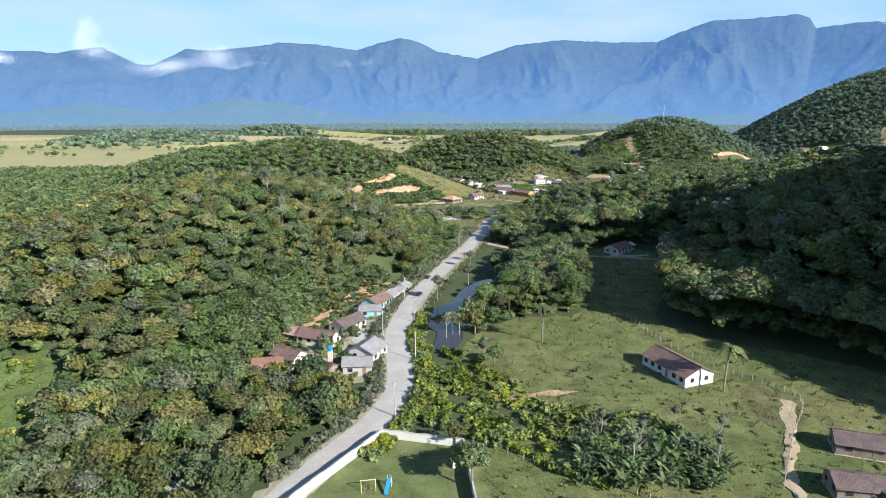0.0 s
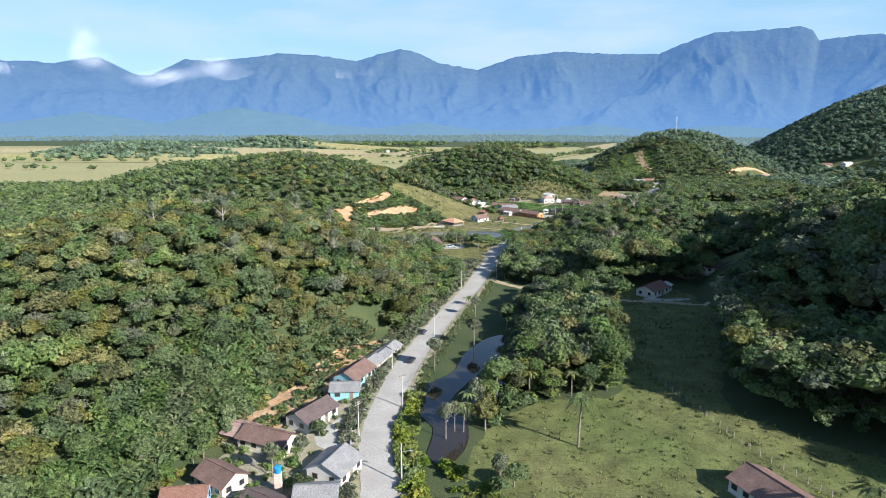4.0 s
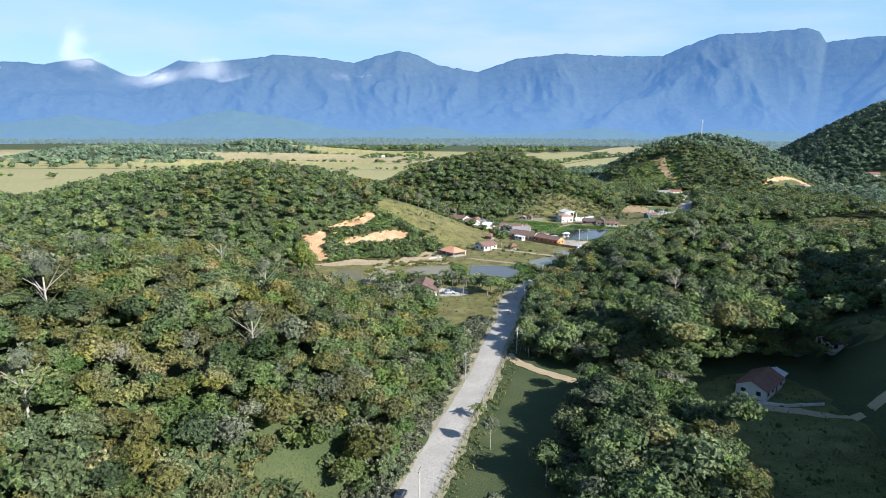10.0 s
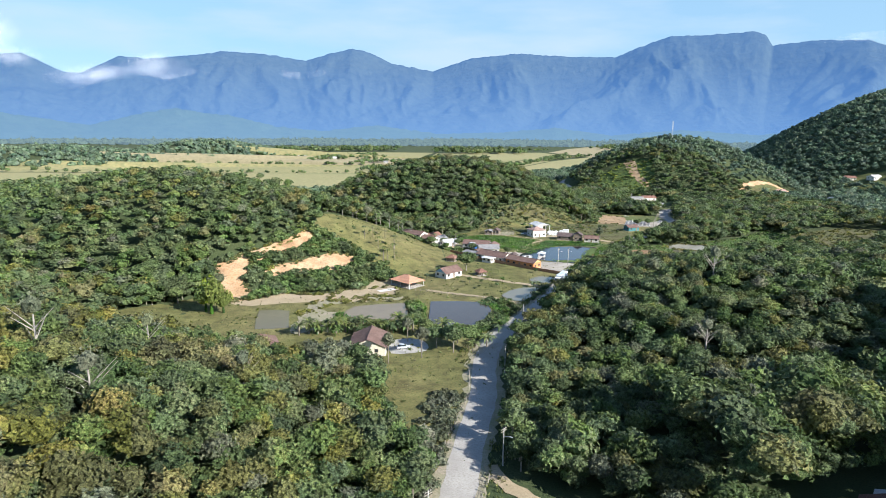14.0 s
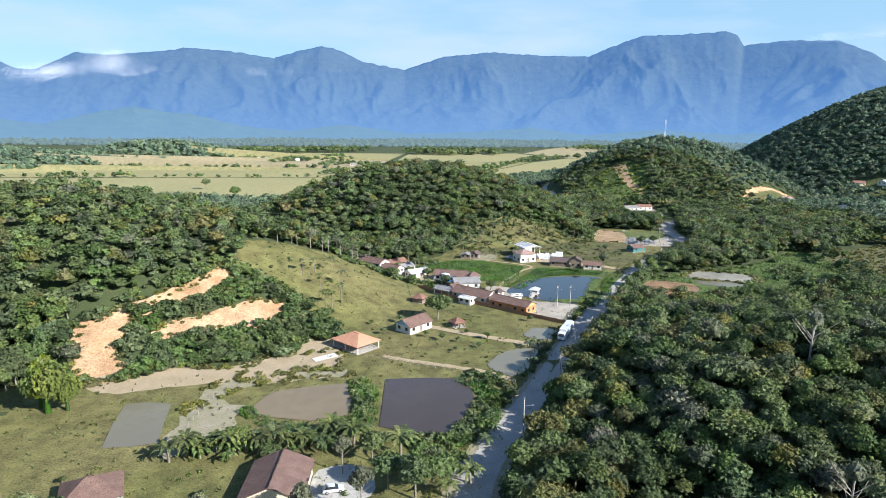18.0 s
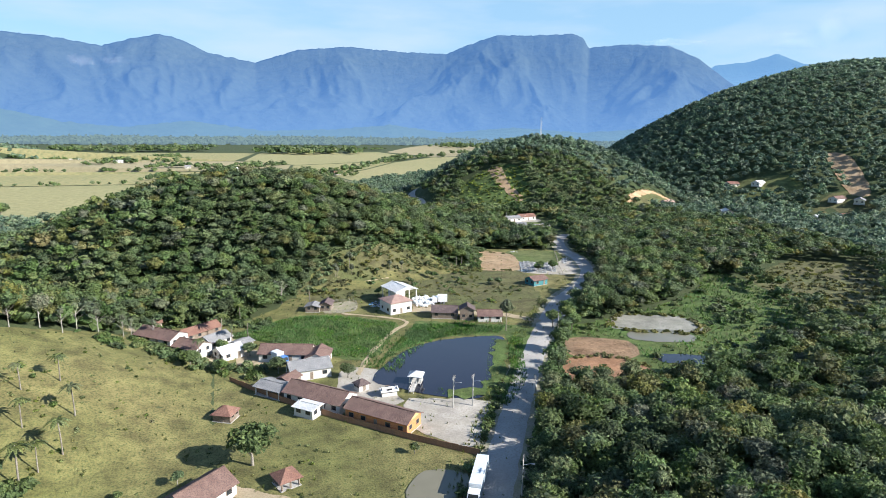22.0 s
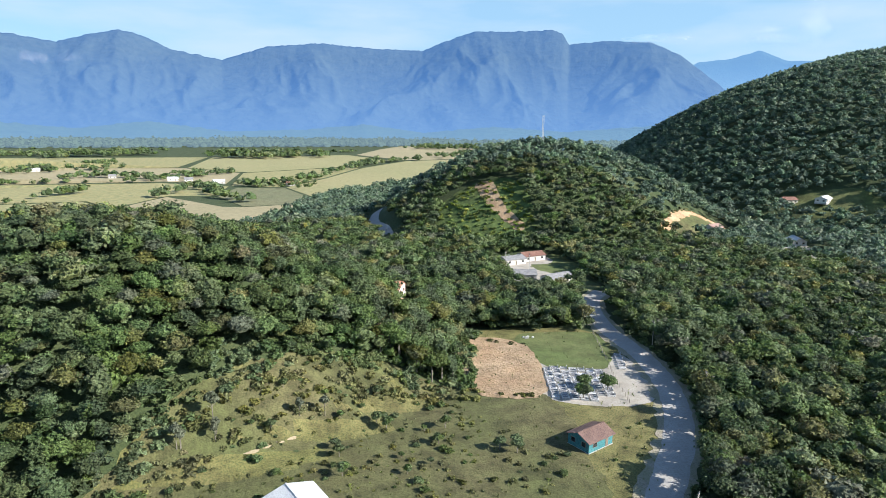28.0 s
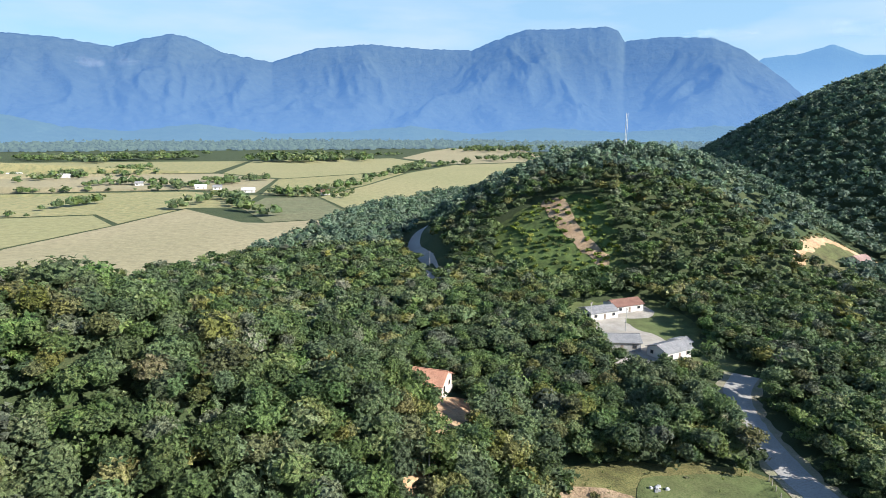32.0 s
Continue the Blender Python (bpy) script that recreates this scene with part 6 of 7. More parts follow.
for x, y, L, turn, wall, roof, lab in ((495, 806, 13, 20, M_WHITE, R_PALE, "white house with a pale roof on the far paddock"), (482, 824, 10, -15, M_CREAM, R_RED, "cream house with a reddish roof at the wood's edge"),
                                       (517, 744, 14, 10, M_WHITE, R_BROWN, "white house with a brown roof in the far hamlet"), (527, 732, 12, 35, M_CREAM, R_GREY, "cream house with a grey roof in the far hamlet"),
                                       (502, 721, 12, -20, M_WHITE, R_RED, "white house with a red tiled roof in the far hamlet"), (470, 722, 10, 12, M_WHITE, R_PALE, "small white house beside the far pasture"),
                                       (424, 768, 12, 60, M_WHITE, R_PALE, "white shed beside the pale gravel yard")):
    house(lab, x, y, L, 7.5, turn, 3.0, 1.7, wall, roof, windows=3, group=HAM_G)
house("small building on the earth terrace in the woods", 395, 806, 10, 7, 10, 3, 1.6, M_WHITE, R_PINK, windows=2)

patch("yard", "paved grey yard of the white house", [(-28, 176), (-22, 186), (-18, 182), (-18, 174), (-24, 170)], M_CONCRETE, 0.12, 4, 0.2)
patch("yard", "bare trodden ground between the houses", [(-50, 150), (-44, 172), (-36, 180), (-22, 200), (-17, 198), (-17, 150), (-30, 143)], M_SHOULDER, 0.08, 5, 0.8)
patch("yard", "sandy yard between the old houses", [(2, 578), (10, 586), (26, 586), (40, 560), (48, 556), (40, 548), (24, 556)], M_TRACK, 0.12, 5, 0.8)
patch("dirt_pen", "fenced pen of bare grey earth", [(66, 592), (77, 592), (79, 604), (69, 603)], M_SHOULDER, 0.13, 4, 0.3)
patch("yard", "trampled earth yard round the scrap heap", [(100, 584), (102, 604), (116, 602), (120, 590), (112, 584)], M_TRACK, 0.13, 4, 0.8)
patch("yard", "dark paved car yard beside the cream house", [(1, 384), (1, 396), (10, 396), (12, 386)], M_CONCRETE, 0.1, 4, 0.3)
patch("concrete_slab", "pale concrete slab beside the pavilion", [(-6, 457.5), (0.5, 461.5), (2, 458.5), (-4.5, 454.5)], M_WHITE, 0.3, 4, 0.0, "slab", "", curve=False)
patch("earth_scar", "bare brown earth scar down the hillside", [(252, 870), (262, 866), (258, 838), (262, 818), (256, 816), (250, 842)], M_SOIL, 0.3, 4, 0.8)
strip("track", "dirt track to the house in the woods", [(145, 694), (140, 684), (134, 676), (128, 664)], 3.0, M_CLAY, 0.15, 0.5)
strip("track", "faint cattle track across the pasture slope", [(72, 622), (88, 627), (104, 632), (118, 634), (126, 640)], 1.1, M_TRACK, 0.2, 0.3)
strip("kerb", "low concrete kerb along the road", [(-16.5, 140), (-17.5, 158), (-20, 176), (-18, 196), (-14, 212)], 0.35, M_CONCRETE, 0.24, 0.05, 0.0, "kerb")

# ---- fences, walls, poles ----
M_POST = mat("grey_wood_posts", (0.34, 0.30, 0.25), (0.42, 0.38, 0.32), 0.8, 0.9, 0.2)
M_PLANK = mat("reddish_planks", (0.34, 0.19, 0.11), (0.28, 0.17, 0.11), 0.8, 0.9, 0.2)
M_WIRE = mat("fence_wire", (0.3, 0.3, 0.3), (0.35, 0.34, 0.33), 1.0, 0.5, 0.0, metal=0.8)
POST = box(bmesh.new(), -0.07, 0.07, -0.07, 0.07, -0.3, 1.35)
POST_ME = bpy.data.meshes.new("post")
POST.to_mesh(POST_ME)
POST_ME.materials.append(M_POST)


def fence(label, line, gap=2.6, high=1.0):
    pts = smooth_line(line, gap)
    top = tagged(new("fence"), label, "fence")
    top.location = (pts[0][0], pts[0][1], float(land(*pts[0])))
    o = Vector(top.location)
    for p in pts:
        child("post", POST_ME, top, Vector((p[0], p[1], float(land(*p)))) - o).scale = (1, 1, high)
    for h in (0.45, 0.85, 1.2):
        bm = bmesh.new()
        for a, b in zip(pts, pts[1:]):
            u, v = Vector((*a, float(land(*a)) + h * high)) - o, Vector((*b, float(land(*b)) + h * high)) - o
            q = [bm.verts.new(w + Vector((0, 0, s))) for w, s in ((u, -0.02), (v, -0.02), (v, 0.02), (u, 0.02))]
            bm.faces.new(q)
        part("wire", bm, M_WIRE, top)
    return top


fence("old post and wire fence beside the meadow track", [(57, 212), (62, 191), (66, 171), (73, 154), (79, 145), (85, 134), (73, 116), (62, 99)], 2.4, 1.1)
fence("post and wire fence below the lawn", [(9, 114), (16, 109), (28, 102), (38, 95)], 2.2)
fence("roadside fence of grey posts", [(-8.5, 202), (-4, 224), (5.5, 262), (16.5, 300), (21, 314)], 2.4, 1.0)
fence("white-topped posts along the garden track", [(-2, 476), (8, 460), (15, 455), (28, 448), (42, 441), (51, 434)], 2.4, 0.9)
fence("post fence along the forest track", [(26, 322), (40, 315), (56, 308)], 2.6)
fence("thin fence beside the road clearing", [(10, 318), (16, 336), (21, 352), (23, 366)], 2.4, 1.1)
fence("cattle fence between pond meadows", [(-31, 406), (-30, 420), (-28, 434)], 2.4)
fence("pen fence round bare earth", [(66, 592), (77, 592), (79, 604), (69, 604), (66, 592)], 2.0, 0.9)
fence("fence along the grassy plot by the bend", [(207, 671), (196, 648), (190, 636), (184, 622)], 2.4)


def panels(name, label, line, high, thick, material, step, cap=None, category="wall", piece="panel", kind=""):
    """A wall or board fence, panel by panel along a line."""
    top = tagged(new(name), label, category, kind=kind)
    top.location = (*line[0], 0)
    o = Vector(top.location)
    for a, b in zip(line, line[1:]):
        a, b = Vector(a), Vector(b)
        n = max(1, round((b - a).length / step))
        turn = math.atan2(b.y - a.y, b.x - a.x)
        w = (b - a).length / n
        for k in range(n):
            c = a + (b - a) * ((k + 0.5) / n)
            z = float(land(c.x, c.y))
            h = high * (1 + 0.04 * math.sin(k * 2.3 + a.x))
            ob = part(piece, box(bmesh.new(), -w / 2 + 0.015, w / 2 - 0.015, -thick / 2, thick / 2, -0.3, h), material, top)
            ob.matrix_basis = Matrix.Translation(Vector((c.x, c.y, z)) - o) @ Matrix.Rotation(turn, 4, "Z")
            if cap:
                q = part("coping", box(bmesh.new(), -w / 2, w / 2, -thick * 0.8, thick * 0.8, h, h + 0.1), cap, ob)
    return top


panels("garden_wall", "whitewashed block wall round the lawn", [(-31, 84), (-25.5, 96), (-12.8, 117), (4.2, 113.2), (5.5, 96), (7, 80)], 2.0, 0.2, M_WHITE, 3.0, M_CONCRETE)
panels("board_fence", "reddish board fence behind the long houses", [(32, 538), (45, 520.5), (57, 506.5), (70, 493), (82, 482)], 1.5, 0.08, M_PLANK, 1.6, None, "fence", "board")
panels("retaining_wall", "low stone wall beside the driveway", [(-19, 168), (-20.5, 180), (-18.5, 190)], 0.9, 0.3, M_CONCRETE, 3.0)
panels("retaining_wall", "low concrete wall at the side valley house", [(80, 285), (88, 283), (98, 284)], 0.8, 0.25, M_WHITE, 3.0)

M_POLE = mat("concrete_pole", (0.50, 0.48, 0.44), (0.42, 0.40, 0.37), 0.6, 0.9, 0.1)
M_LAMP = mat("lamp_head", (0.55, 0.56, 0.57), (0.6, 0.6, 0.6), 1.0, 0.4, 0.0, metal=0.5)


def utility_pole():
    top = tagged(new("utility_pole"), "grey concrete utility pole with a street lamp arm", "utility pole", "utility poles along the road")
    child("pole", mesh_of("pole", *bark(8.5, 0.17, 0.1, 0, 8), M_POLE, True), top)
    for z in (7.7, 8.2):
        part("crossarm", box(bmesh.new(), -0.95, 0.95, -0.06, 0.06, z, z + 0.12), M_POST, top)
    for x in (-0.85, -0.3, 0.3, 0.85):
        part("insulator", box(bmesh.new(), x - 0.05, x + 0.05, -0.05, 0.05, 8.32, 8.52), M_GLASS, top)
    part("lamp_arm", slab(bmesh.new(), [(-0.04, 0, 6.6), (0.04, 0, 6.6), (0.04, -1.6, 7.1), (-0.04, -1.6, 7.1)], 0.06), M_LAMP, top)
    part("lamp_head", box(bmesh.new(), -0.13, 0.13, -2.15, -1.55, 7.02, 7.16), M_LAMP, top)
    return top


first = utility_pole()
POLES = [(-10.8, 126), (-7.6, 158), (-18.3, 176), (-9.5, 190), (-14, 214), (-2.5, 240), (8, 298), (24.5, 319), (33, 366), (46.5, 407), (62.5, 431), (84, 466), (104, 499), (137, 545), (161, 575), (203, 616), (219, 655), (84.5, 505), (89.5, 504.5), (192, 872), (232, 760), (224, 770)]
for k, (x, y) in enumerate(POLES):
    m = pose(x, y, float(land(x, y)), 0, 0, 60 + 25 * math.sin(k * 1.7))
    if k:
        copy_thing(first, m)
    else:
        first.matrix_basis = m
mast = tagged(new("radio_mast"), "thin lattice radio mast on the wooded hilltop", "mast")
mast.location = (315, 893, float(land(315, 893)))
for x, y in ((-0.5, -0.4), (0.5, -0.4), (0, 0.5)):
    part("leg", box(bmesh.new(), x - 0.1, x + 0.1, y - 0.1, y + 0.1, 0, 26), M_LAMP, mast)
for k in range(9):
    part("brace", slab(bmesh.new(), [(-0.5, -0.4, 2.5 + 2.7 * k), (0.5, -0.4, 3.9 + 2.7 * k), (0.5, -0.4, 4.1 + 2.7 * k), (-0.5, -0.4, 2.7 + 2.7 * k)], 0.08), M_LAMP, mast)

# ---- vehicles ----
M_TYRE = mat("rubber_tyre", (0.02, 0.02, 0.02), (0.03, 0.03, 0.03), 2.0, 0.9, 0.1)
M_PAINT = {k: mat(k + "_car_paint", c, [v * 1.08 for v in c], 0.8, 0.3, 0.0, 4, [v * 0.95 for v in c], spec=0.5) for k, c in
           (("dark", (0.02, 0.025, 0.04)), ("silver", (0.52, 0.54, 0.56)), ("white", (0.78, 0.78, 0.77)), ("blue", (0.05, 0.16, 0.42)), ("box", (0.62, 0.66, 0.68)))}


def wheel(top, x, y, r=0.32, w=0.2):
    a = [(r * math.cos(t * math.pi / 8), r + r * math.sin(t * math.pi / 8)) for t in range(16)]
    bm = bmesh.new()
    lo, hi = [bm.verts.new((x + p, y - w / 2, q)) for p, q in a], [bm.verts.new((x + p, y + w / 2, q)) for p, q in a]
    bm.faces.new(lo[::-1]), bm.faces.new(hi)
    for i in range(16):
        bm.faces.new((lo[i - 1], lo[i], hi[i], hi[i - 1]))
    ob = part("wheel", bm, M_TYRE, top)
    part("rim", box(bmesh.new(), x - r * 0.5, x + r * 0.5, y - w / 2 - 0.01, y + w / 2 + 0.01, r * 0.5, r * 1.5), M_LAMP, ob)


def profile_body(pts, half):
    """A body from a side outline, with its top edges drawn in."""
    bm = bmesh.new()
    rows = []
    for s in (-1, 1):
        rows.append([bm.verts.new((x, s * half * k, z)) for x, z, k in pts])
    bm.faces.new(rows[0][::-1]), bm.faces.new(rows[1])
    n = len(pts)
    for i in range(n):
        bm.faces.new((rows[0][i - 1], rows[0][i], rows[1][i], rows[1][i - 1]))
    bmesh.ops.recalc_face_normals(bm, faces=bm.faces)
    bmesh.ops.bevel(bm, geom=bm.edges[:], offset=0.04, segments=1, affect="EDGES")
    return bm


def car(label, x, y, turn, paint):
    top = tagged(new("car"), label, "car")
    top.matrix_world = pose(x, y, 0.15, 0, 0, turn)
    part("body", profile_body([(-2.05, 0.3, 1), (2.0, 0.3, 1), (2.05, 0.62, 1), (1.1, 0.88, 0.97), (-1.95, 0.95, 0.97), (-2.1, 0.6, 1)], 0.85), paint, top)
    part("cabin", profile_body([(-1.75, 0.9, 0.95), (1.0, 0.86, 0.95), (0.35, 1.36, 0.8), (-1.3, 1.4, 0.8)], 0.82), M_GLASS, top, "dark tinted glass")
    part("roof_panel", profile_body([(-1.3, 1.38, 1), (0.36, 1.34, 1), (0.25, 1.44, 0.95), (-1.2, 1.46, 0.95)], 0.66), paint, top)
    for sx in (-1.25, 1.3):
        for sy in (-0.8, 0.8):
            wheel(top, sx, sy)
    for sy in (-0.6, 0.6):
        part("headlight", box(bmesh.new(), 2.0, 2.09, sy - 0.16, sy + 0.16, 0.55, 0.7), M_PAINT["white"], top, "clear headlight")
        part("tail_light", box(bmesh.new(), -2.13, -2.04, sy - 0.14, sy + 0.14, 0.6, 0.78), R_RED, top, "red tail light")
    return top


def truck(label, x, y, turn, paint, load, L=8.0, name="truck"):
    top = tagged(new(name), label, "truck")
    top.matrix_world = pose(x, y, 0.15, 0, 0, turn)
    part("chassis", box(bmesh.new(), -L / 2, L / 2, -0.45, 0.45, 0.55, 0.85), M_TYRE, top)
    part("cargo_box", profile_body([(-L / 2, 0.9, 1), (L / 2 - 2.3, 0.9, 1), (L / 2 - 2.3, 3.5, 1), (-L / 2, 3.5, 1)], 1.2), load, top, "closed pale cargo box")
    part("cab", profile_body([(L / 2 - 2.1, 0.6, 1), (L / 2, 0.6, 1), (L / 2, 1.6, 1), (L / 2 - 0.35, 2.7, 0.95), (L / 2 - 2.1, 2.75, 0.95)], 1.15), paint, top)
    part("windscreen", profile_body([(L / 2 - 0.02, 1.62, 0.9), (L / 2 + 0.03, 1.62, 0.9), (L / 2 - 0.3, 2.55, 0.85), (L / 2 - 0.36, 2.55, 0.85)], 1.1), M_GLASS, top)
    for sx in (-L / 2 + 1.2, -L / 2 + 2.4, L / 2 - 1.0):
        for sy in (-0.95, 0.95):
            wheel(top, sx, sy, 0.48, 0.3)
    return top


car("dark parked car on the gravel road", -8.9, 219.5, 74, M_PAINT["dark"])
car("black parked car farther up the road", -6.3, 244, 75, M_PAINT["dark"])
car("silver car parked beside the cream house", 4.5, 388, 8, M_PAINT["silver"])
truck("pale blue box truck standing on the road", 77, 471, 239, M_PAINT["white"], M_PAINT["box"], 13.0)
truck("small white box truck beside the scrap heap", 111, 592, 160, M_PAINT["white"], M_PAINT["white"], 6.0)
truck("small blue truck with a grey box in the yard", 46, 547, -60, M_PAINT["blue"], M_PAINT["box"], 5.5)

# ---- lake pier, playground, scrap yard, graveyard ----
M_PALEWOOD = mat("pale_weathered_wood", (0.56, 0.53, 0.48), (0.47, 0.44, 0.39), 0.8, 0.9, 0.2)
gaz = tagged(new("gazebo"), "white wooden gazebo on posts over the lake", "gazebo")
gaz.matrix_world = pose(80, 522, 0, 0, 0, 62)
part("deck", box(bmesh.new(), -1.7, 1.7, -1.7, 1.7, 0.55, 0.7), M_PALEWOOD, gaz)
for x in (-1.5, 1.5):
    for y in (-1.5, 1.5):
        part("post", box(bmesh.new(), x - 0.08, x + 0.08, y - 0.08, y + 0.08, -0.5, 2.7), M_WHITE, gaz)
for s in (-1, 1):
    part("roof", slab(bmesh.new(), [(-2.1 * s, -2.1 * s, 2.6), (2.1 * s, -2.1 * s, 2.6), (0, 0, 3.7)], 0.1), R_PALE, gaz)
    part("roof", slab(bmesh.new(), [(2.1 * s, -2.1 * s, 2.6), (2.1 * s, 2.1 * s, 2.6), (0, 0, 3.7)], 0.1), R_PALE, gaz)
    part("railing", box(bmesh.new(), -1.6, 1.6, 1.5 * s - 0.04, 1.5 * s + 0.04, 1.2, 1.6), M_WHITE, gaz)
part("walkway", box(bmesh.new(), -7.0, -1.7, -0.6, 0.6, 0.5, 0.62), M_PALEWOOD, gaz, "narrow plank walkway")
for k in range(10):
    part("plank", box(bmesh.new(), -6.95 + 0.53 * k, -6.5 + 0.53 * k, -0.66, 0.66, 0.62, 0.66), M_PALEWOOD, gaz)
for s in (-0.6, 0.6):
    part("handrail", box(bmesh.new(), -7.0, -1.7, s - 0.04, s + 0.04, 1.4, 1.5), M_WHITE, gaz)
    for k in range(5):
        part("baluster", box(bmesh.new(), -6.9 + 1.25 * k, -6.82 + 1.25 * k, s - 0.04, s + 0.04, -0.4, 1.4), M_WHITE, gaz)

M_BLUE = mat("blue_plastic", (0.03, 0.26, 0.62), (0.05, 0.3, 0.66), 1.0, 0.4, 0.0)
slide = tagged(new("playground_slide"), "blue and white slide on the lawn", "slide")
slide.matrix_world = pose(-10, 98.5, 0.05, 0, 0, 80)
part("chute", slab(bmesh.new(), [(-1.6, -0.35, 0.35), (-1.6, 0.35, 0.35), (1.2, 0.35, 1.9), (1.2, -0.35, 1.9)], -0.08), M_BLUE, slide)
for y in (-0.33, 0.33):
    part("rail", box(bmesh.new(), 1.15, 1.25, y - 0.04, y + 0.04, 0, 2.4), M_WHITE, slide)
    part("strut", slab(bmesh.new(), [(1.25, y - 0.04, 1.9), (1.25, y + 0.04, 1.9), (2.2, y + 0.04, 0), (2.2, y - 0.04, 0)], 0.06), M_WHITE, slide)
for k in range(5):
    part("rung", box(bmesh.new(), 2.05 - 0.17 * k, 2.12 - 0.17 * k, -0.33, 0.33, 0.3 + 0.34 * k, 0.36 + 0.34 * k), M_WHITE, slide)
swing = tagged(new("swing_frame"), "yellow swing frame on the lawn", "swing")
swing.matrix_world = pose(-13.5, 98.5, 0.05, 0, 0, 10)
for x in (-1.3, 1.3):
    for y in (-0.7, 0.7):
        part("leg", slab(bmesh.new(), [(x - 0.05, y - 0.05, 0), (x + 0.05, y - 0.05, 0), (x + 0.05, 0, 2.2), (x - 0.05, 0, 2.2)], 0.09), M_YELLOWWALL, swing)
part("beam", box(bmesh.new(), -1.4, 1.4, -0.06, 0.06, 2.15, 2.28), M_YELLOWWALL, swing)
for x in (-0.5, 0.5):
    part("seat", box(bmesh.new(), x - 0.22, x + 0.22, -0.12, 0.12, 0.5, 0.55), M_WOODWALL, swing)
    for s in (-0.2, 0.2):
        part("chain", box(bmesh.new(), x + s - 0.012, x + s + 0.012, -0.012, 0.012, 0.55, 2.15), M_WIRE, swing)
bench = tagged(new("bench"), "white concrete bench near the lawn wall", "bench")
bench.matrix_world = pose(2.2, 106, 0.05, 0, 0, 85)
part("seat", box(bmesh.new(), -0.8, 0.8, -0.25, 0.25, 0.4, 0.5), M_WHITE, bench)
part("backrest", box(bmesh.new(), -0.8, 0.8, 0.2, 0.28, 0.5, 0.95), M_WHITE, bench)
for x in (-0.6, 0.6):
    part("leg", box(bmesh.new(), x - 0.08, x + 0.08, -0.2, 0.2, 0, 0.4), M_WHITE, bench)
tank = tagged(new("water_tank"), "blue water tank on a brick stand", "water tank")
tank.location = (-30.5, 155, 0)
part("stand", box(bmesh.new(), -0.6, 0.6, -0.6, 0.6, -0.2, 4.2), M_PINKWALL, tank)
bm = bmesh.new()
bmesh.ops.create_cone(bm, segments=16, cap_ends=True, radius1=0.6, radius2=0.72, depth=1.1, matrix=Matrix.Translation((0, 0, 4.75)))
part("tank", bm, M_BLUE, tank)
bm = bmesh.new()
bmesh.ops.create_cone(bm, segments=16, cap_ends=True, radius1=0.76, radius2=0.5, depth=0.2, matrix=Matrix.Translation((0, 0, 5.4)))
part("lid", bm, M_BLUE, tank)

SACKS = []
for k in range(4):
    r = random.Random(k)
    bm = bmesh.new()
    bmesh.ops.create_icosphere(bm, subdivisions=2, radius=0.55)
    for v in bm.verts:
        v.co *= 1 + 0.3 * noise.noise(v.co * 2.2 + Vector((k * 7, 0, 0)))
        v.co.z = max(v.co.z * 1.05, -0.38) + 0.38
    me = bpy.data.meshes.new("sack")
    bm.to_mesh(me)
    bm.free()
    me.materials.append(M_PAINT["white"] if k else M_PAINT["box"])
    SACKS.append(me)
rs = random.Random(8)
for k, (x, y) in enumerate(spray([(101, 590), (102, 602), (109, 601), (116, 597), (114, 594), (108, 594), (108, 588)], 120, 44)):
    ob = tagged(new("sack", SACKS[k % 4]), "bulging white sack of scrap on the heap", "sack", "sacks on the scrap heap")
    ob.matrix_world = pose(x, y, float(land(x, y)) + 0.1 + (0.55 if k % 3 == 0 else 0), rs.uniform(-8, 8), rs.uniform(-8, 8), rs.uniform(0, 360)) @ Matrix.Scale(rs.uniform(0.7, 1.35), 4)
for k, (x, y) in enumerate(spray([(84, 594), (84, 602), (90, 604), (90, 596)], 40, 45)):
    ob = tagged(new("scrap_piece"), "flat piece of metal scrap on the grass", "scrap", "scrap pieces beside the shed")
    ob.matrix_world = pose(x, y, float(land(x, y)) + 0.12, rs.uniform(-20, 20), rs.uniform(-20, 20), rs.uniform(0, 360))
    part("sheet", box(bmesh.new(), -0.5, 0.5, -0.3, 0.3, 0, 0.06), (M_PAINT["silver"], M_PAINT["white"], M_BLUE)[k % 3], ob)
    part("rod", box(bmesh.new(), -0.7, 0.7, -0.05, 0.05, 0.06, 0.14), M_WIRE, ob)

M_STONE = mat("pale_grave_stone", (0.50, 0.49, 0.47), (0.60, 0.59, 0.56), 0.5, 0.7, 0.1, 7, rand=0.35)
M_DARKSTONE = mat("dark_grave_stone", (0.16, 0.16, 0.17), (0.22, 0.21, 0.21), 0.5, 0.5, 0.1, 7, rand=0.3)
BASE_ME, SLAB_ME, HEAD_ME, FRAME_ME = (bpy.data.meshes.new(n) for n in ("kerb", "slab", "headstone", "inset"))
box(bm := bmesh.new(), -1.05, 1.05, -0.5, 0.5, -0.1, 0.45), bm.to_mesh(BASE_ME)
box(bm := bmesh.new(), -0.98, 0.98, -0.44, 0.44, 0.45, 0.58), bm.to_mesh(SLAB_ME)
box(bm := bmesh.new(), 0.85, 1.03, -0.45, 0.45, 0.58, 1.15), bm.to_mesh(HEAD_ME)
box(bm := bmesh.new(), -0.7, 0.6, -0.3, 0.3, 0.58, 0.62), bm.to_mesh(FRAME_ME)
for me, m in ((BASE_ME, M_STONE), (SLAB_ME, M_STONE), (HEAD_ME, M_STONE), (FRAME_ME, M_DARKSTONE)):
    me.materials.append(m)


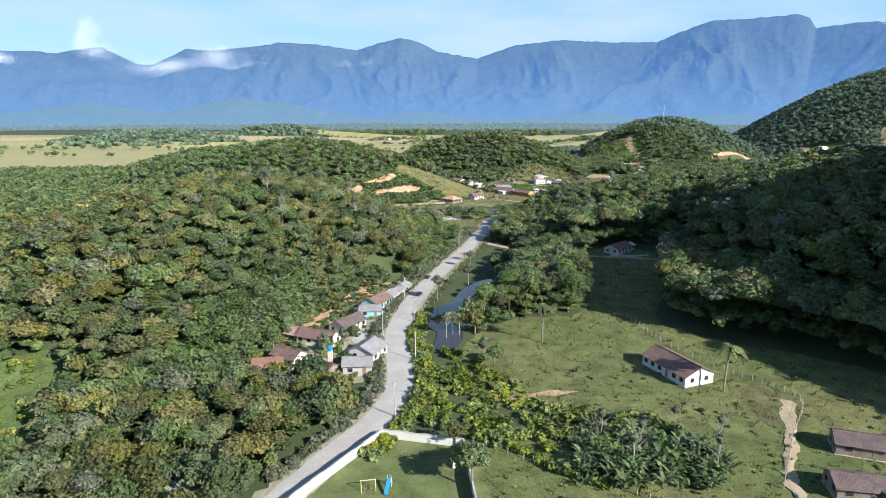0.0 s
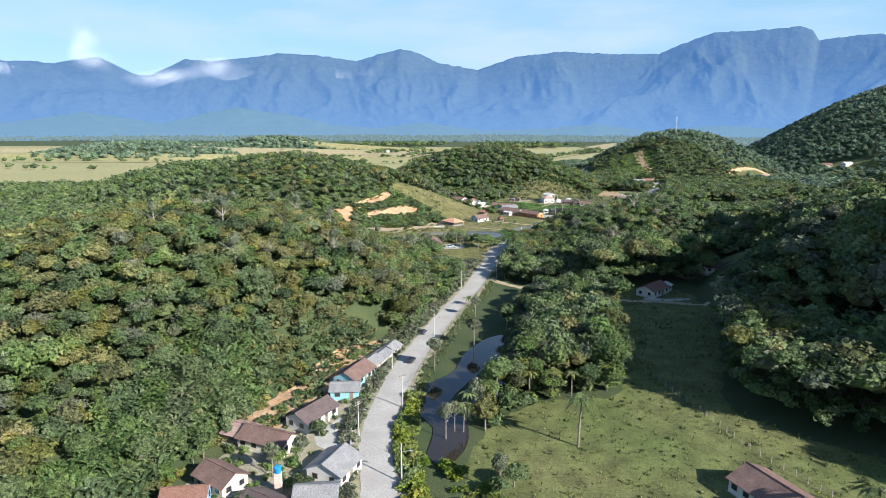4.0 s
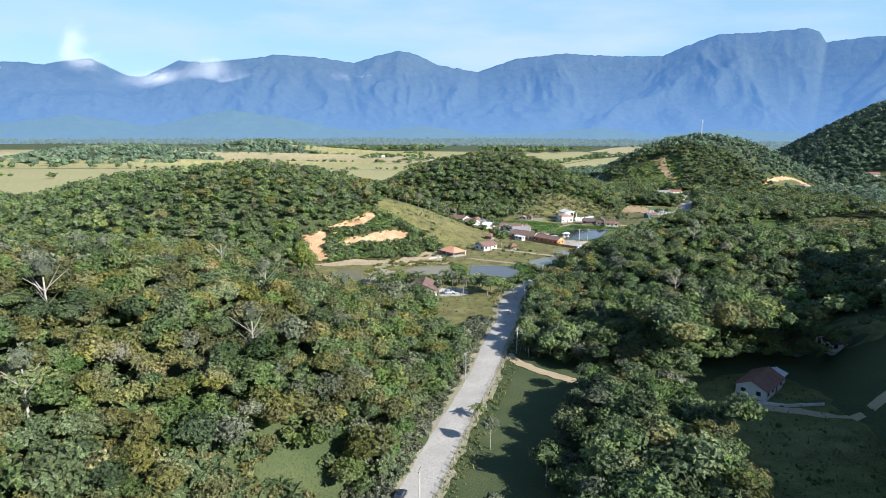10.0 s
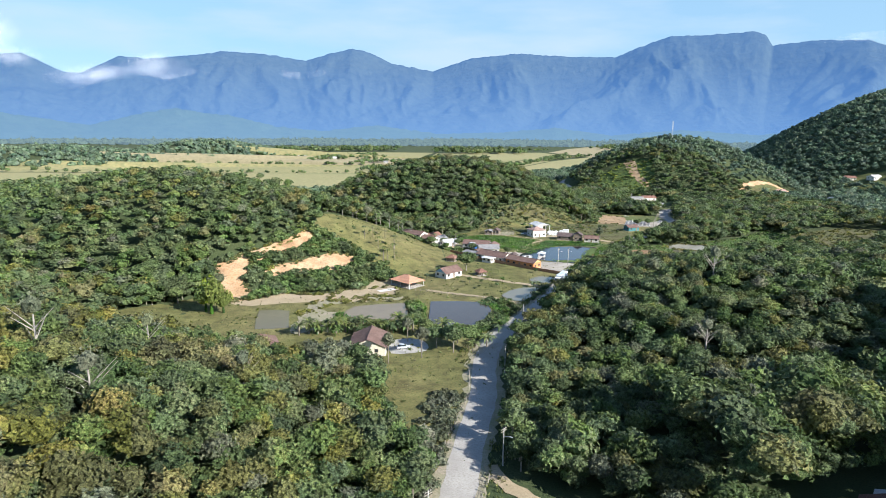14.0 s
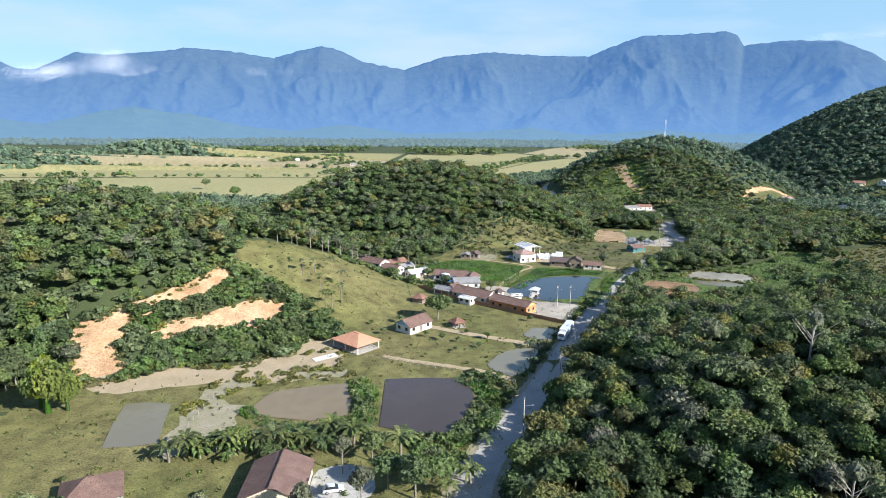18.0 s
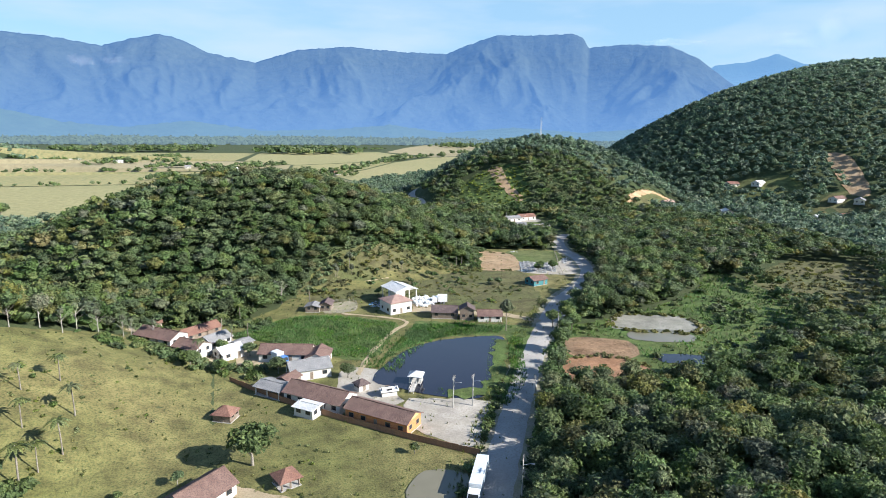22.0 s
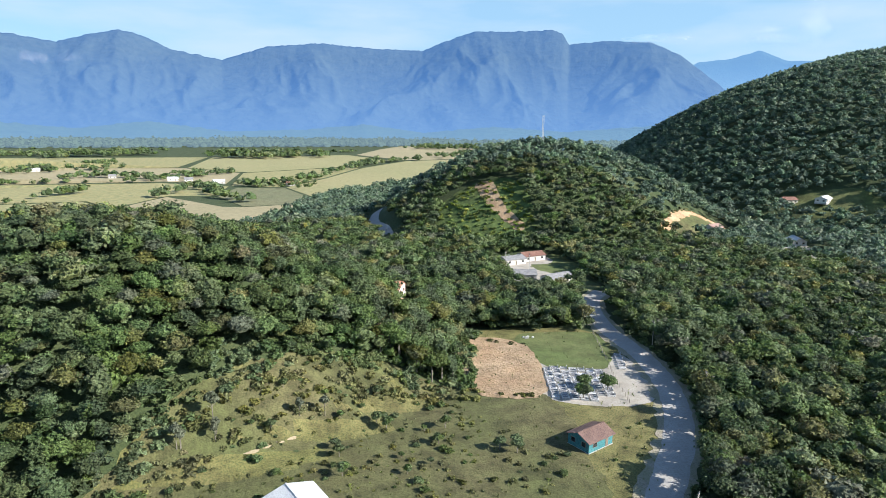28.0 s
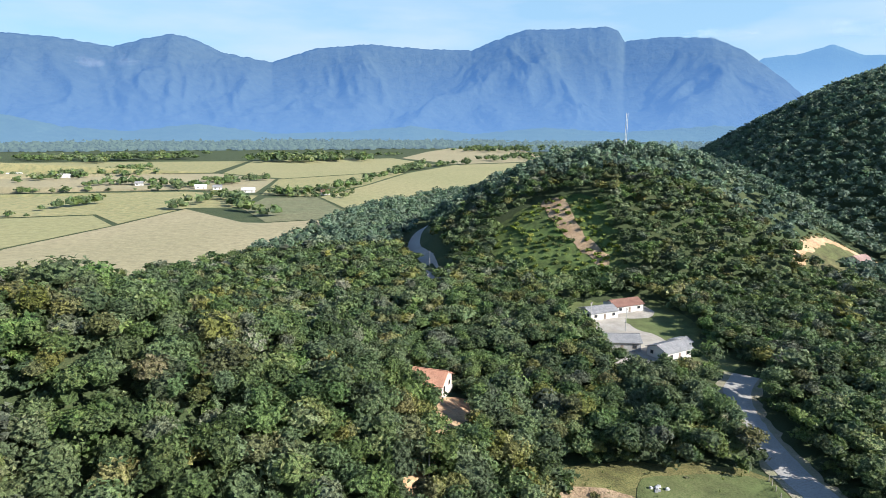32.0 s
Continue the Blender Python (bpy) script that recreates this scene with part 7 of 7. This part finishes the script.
def tomb(x, y, turn, k):
    top = tagged(new("tomb"), "low pale stone tomb in the hillside graveyard", "tomb", "tombs in the graveyard")
    top.matrix_world = pose(x, y, 0.05, 0, 0, turn)
    child("base", BASE_ME, top)
    if k % 5 != 2:
        child("slab", SLAB_ME, top)
        child("inset", FRAME_ME, top, label="dark stone inset")
    if k % 3 != 1:
        child("headstone", HEAD_ME, top)


A, B, D = Vector((175.2, 651.5)), Vector((190.2, 642.5)), Vector((166.5, 631.5))
across, down = (B - A), (D - A)
turn = math.degrees(math.atan2(across.y, across.x))
k = 0
for i in range(7):
    for j in range(17):
        k += 1
        if (i * 7 + j * 3) % 17 == 0 or (i > 4 and j > 13):
            continue
        p = A + across * ((i + 0.5) / 7) + down * ((j + 0.5) / 17)
        tomb(p.x, p.y, turn + 3 * math.sin(k), k)
for j in range(8):
    tomb(202 - 0.75 * j, 651 - 1.35 * j, turn + 4, j)
heap = tagged(new("rubble_heap"), "small heap of pale rubble on the grass plot", "rubble")
heap.location = (184, 675, 0.05)
for j in range(9):
    part("stone", profile_body([(-0.4, 0, 1), (0.4, 0, 1), (0.3, 0.4, 0.8), (-0.25, 0.5, 0.8)], 0.3), M_STONE, heap).matrix_basis = pose(rs.uniform(-1.6, 1.6), rs.uniform(-0.9, 0.9), 0, 0, 0, rs.uniform(0, 360))

# ---- clouds on the ridges ----
M_CLOUD = bpy.data.materials.new("cloud")
n, l, p = nodes_of(M_CLOUD)
p.inputs["Base Color"].default_value, p.inputs["Roughness"].default_value = (0.7, 0.7, 0.7, 1), 1.0
# weak emission brightens the flecks in place of scattered sunlight
p.inputs["Emission Color"].default_value, p.inputs["Emission Strength"].default_value = (0.85, 0.92, 1.0, 1), 0.27


def cloud(label, puffs, seed):
    """A soft cloud of very many tiny flecks, thinning out to its edge. puffs: x, y, z, width, height, flecks."""
    rng = np.random.RandomState(seed)
    C = []
    for x, y, z, w, h, count in puffs:
        side, ahead = np.array((y, -x, 0.0)) / math.hypot(x, y), np.array((x, y, 0.0)) / math.hypot(x, y)
        for k in range(14):
            s, q = rng.uniform(0.2, 0.5), rng.normal(size=2) * 0.55
            g = rng.normal(size=(int(count * s * 1.5), 3)) * (s * w, s * h * 1.1, 14)
            C.append(np.array((x, y, z)) + (g[:, :1] + q[0] * w) * side + (g[:, 1:2] + q[1] * h) * np.array((0, 0, 1)) + g[:, 2:] * ahead)
    c = np.concatenate(C)
    v = (c[:, None, :] + rng.normal(size=(len(c), 3, 3)) * 0.75).reshape(-1, 3)
    return tagged(new("cloud", fast_mesh("cloud", v, np.arange(len(v)).reshape(-1, 3), M_CLOUD)), label, "cloud")


cloud("white cloud puff rising above the far ridge", [(-2085, 3745, 500, 60, 70, 1150), (-2020, 3775, 420, 75, 35, 600)], 1)
cloud("white cloud lying in the mountain saddle", [(-1744, 3931, 335, 150, 45, 1600), (-1690, 3950, 350, 70, 30, 600)], 2)
cloud("white cloud bank on the mountain flank", [(-1453, 4061, 410, 85, 50, 1500), (-1263, 4131, 352, 150, 40, 1400)], 3)
cloud("small white cloud wisp before the mountain", [(-513, 4311, 372, 36, 38, 210), (-670, 4286, 385, 40, 26, 110)], 4)
cloud("thin cloud wisp at the mountain edge", [(-2431, 3501, 357, 60, 25, 400)], 5)
cloud("bright cloud rising behind the wooded hill", [(3130, 2930, 590, 50, 65, 900), (3020, 3040, 555, 130, 30, 1000)], 6)
cloud("thin cloud veil on the mountain top", [(2545, 3490, 566, 120, 22, 500)], 7)

for ob in list(PLANTS.values()):
    for o in (*ob.children_recursive, ob):
        bpy.data.objects.remove(o)
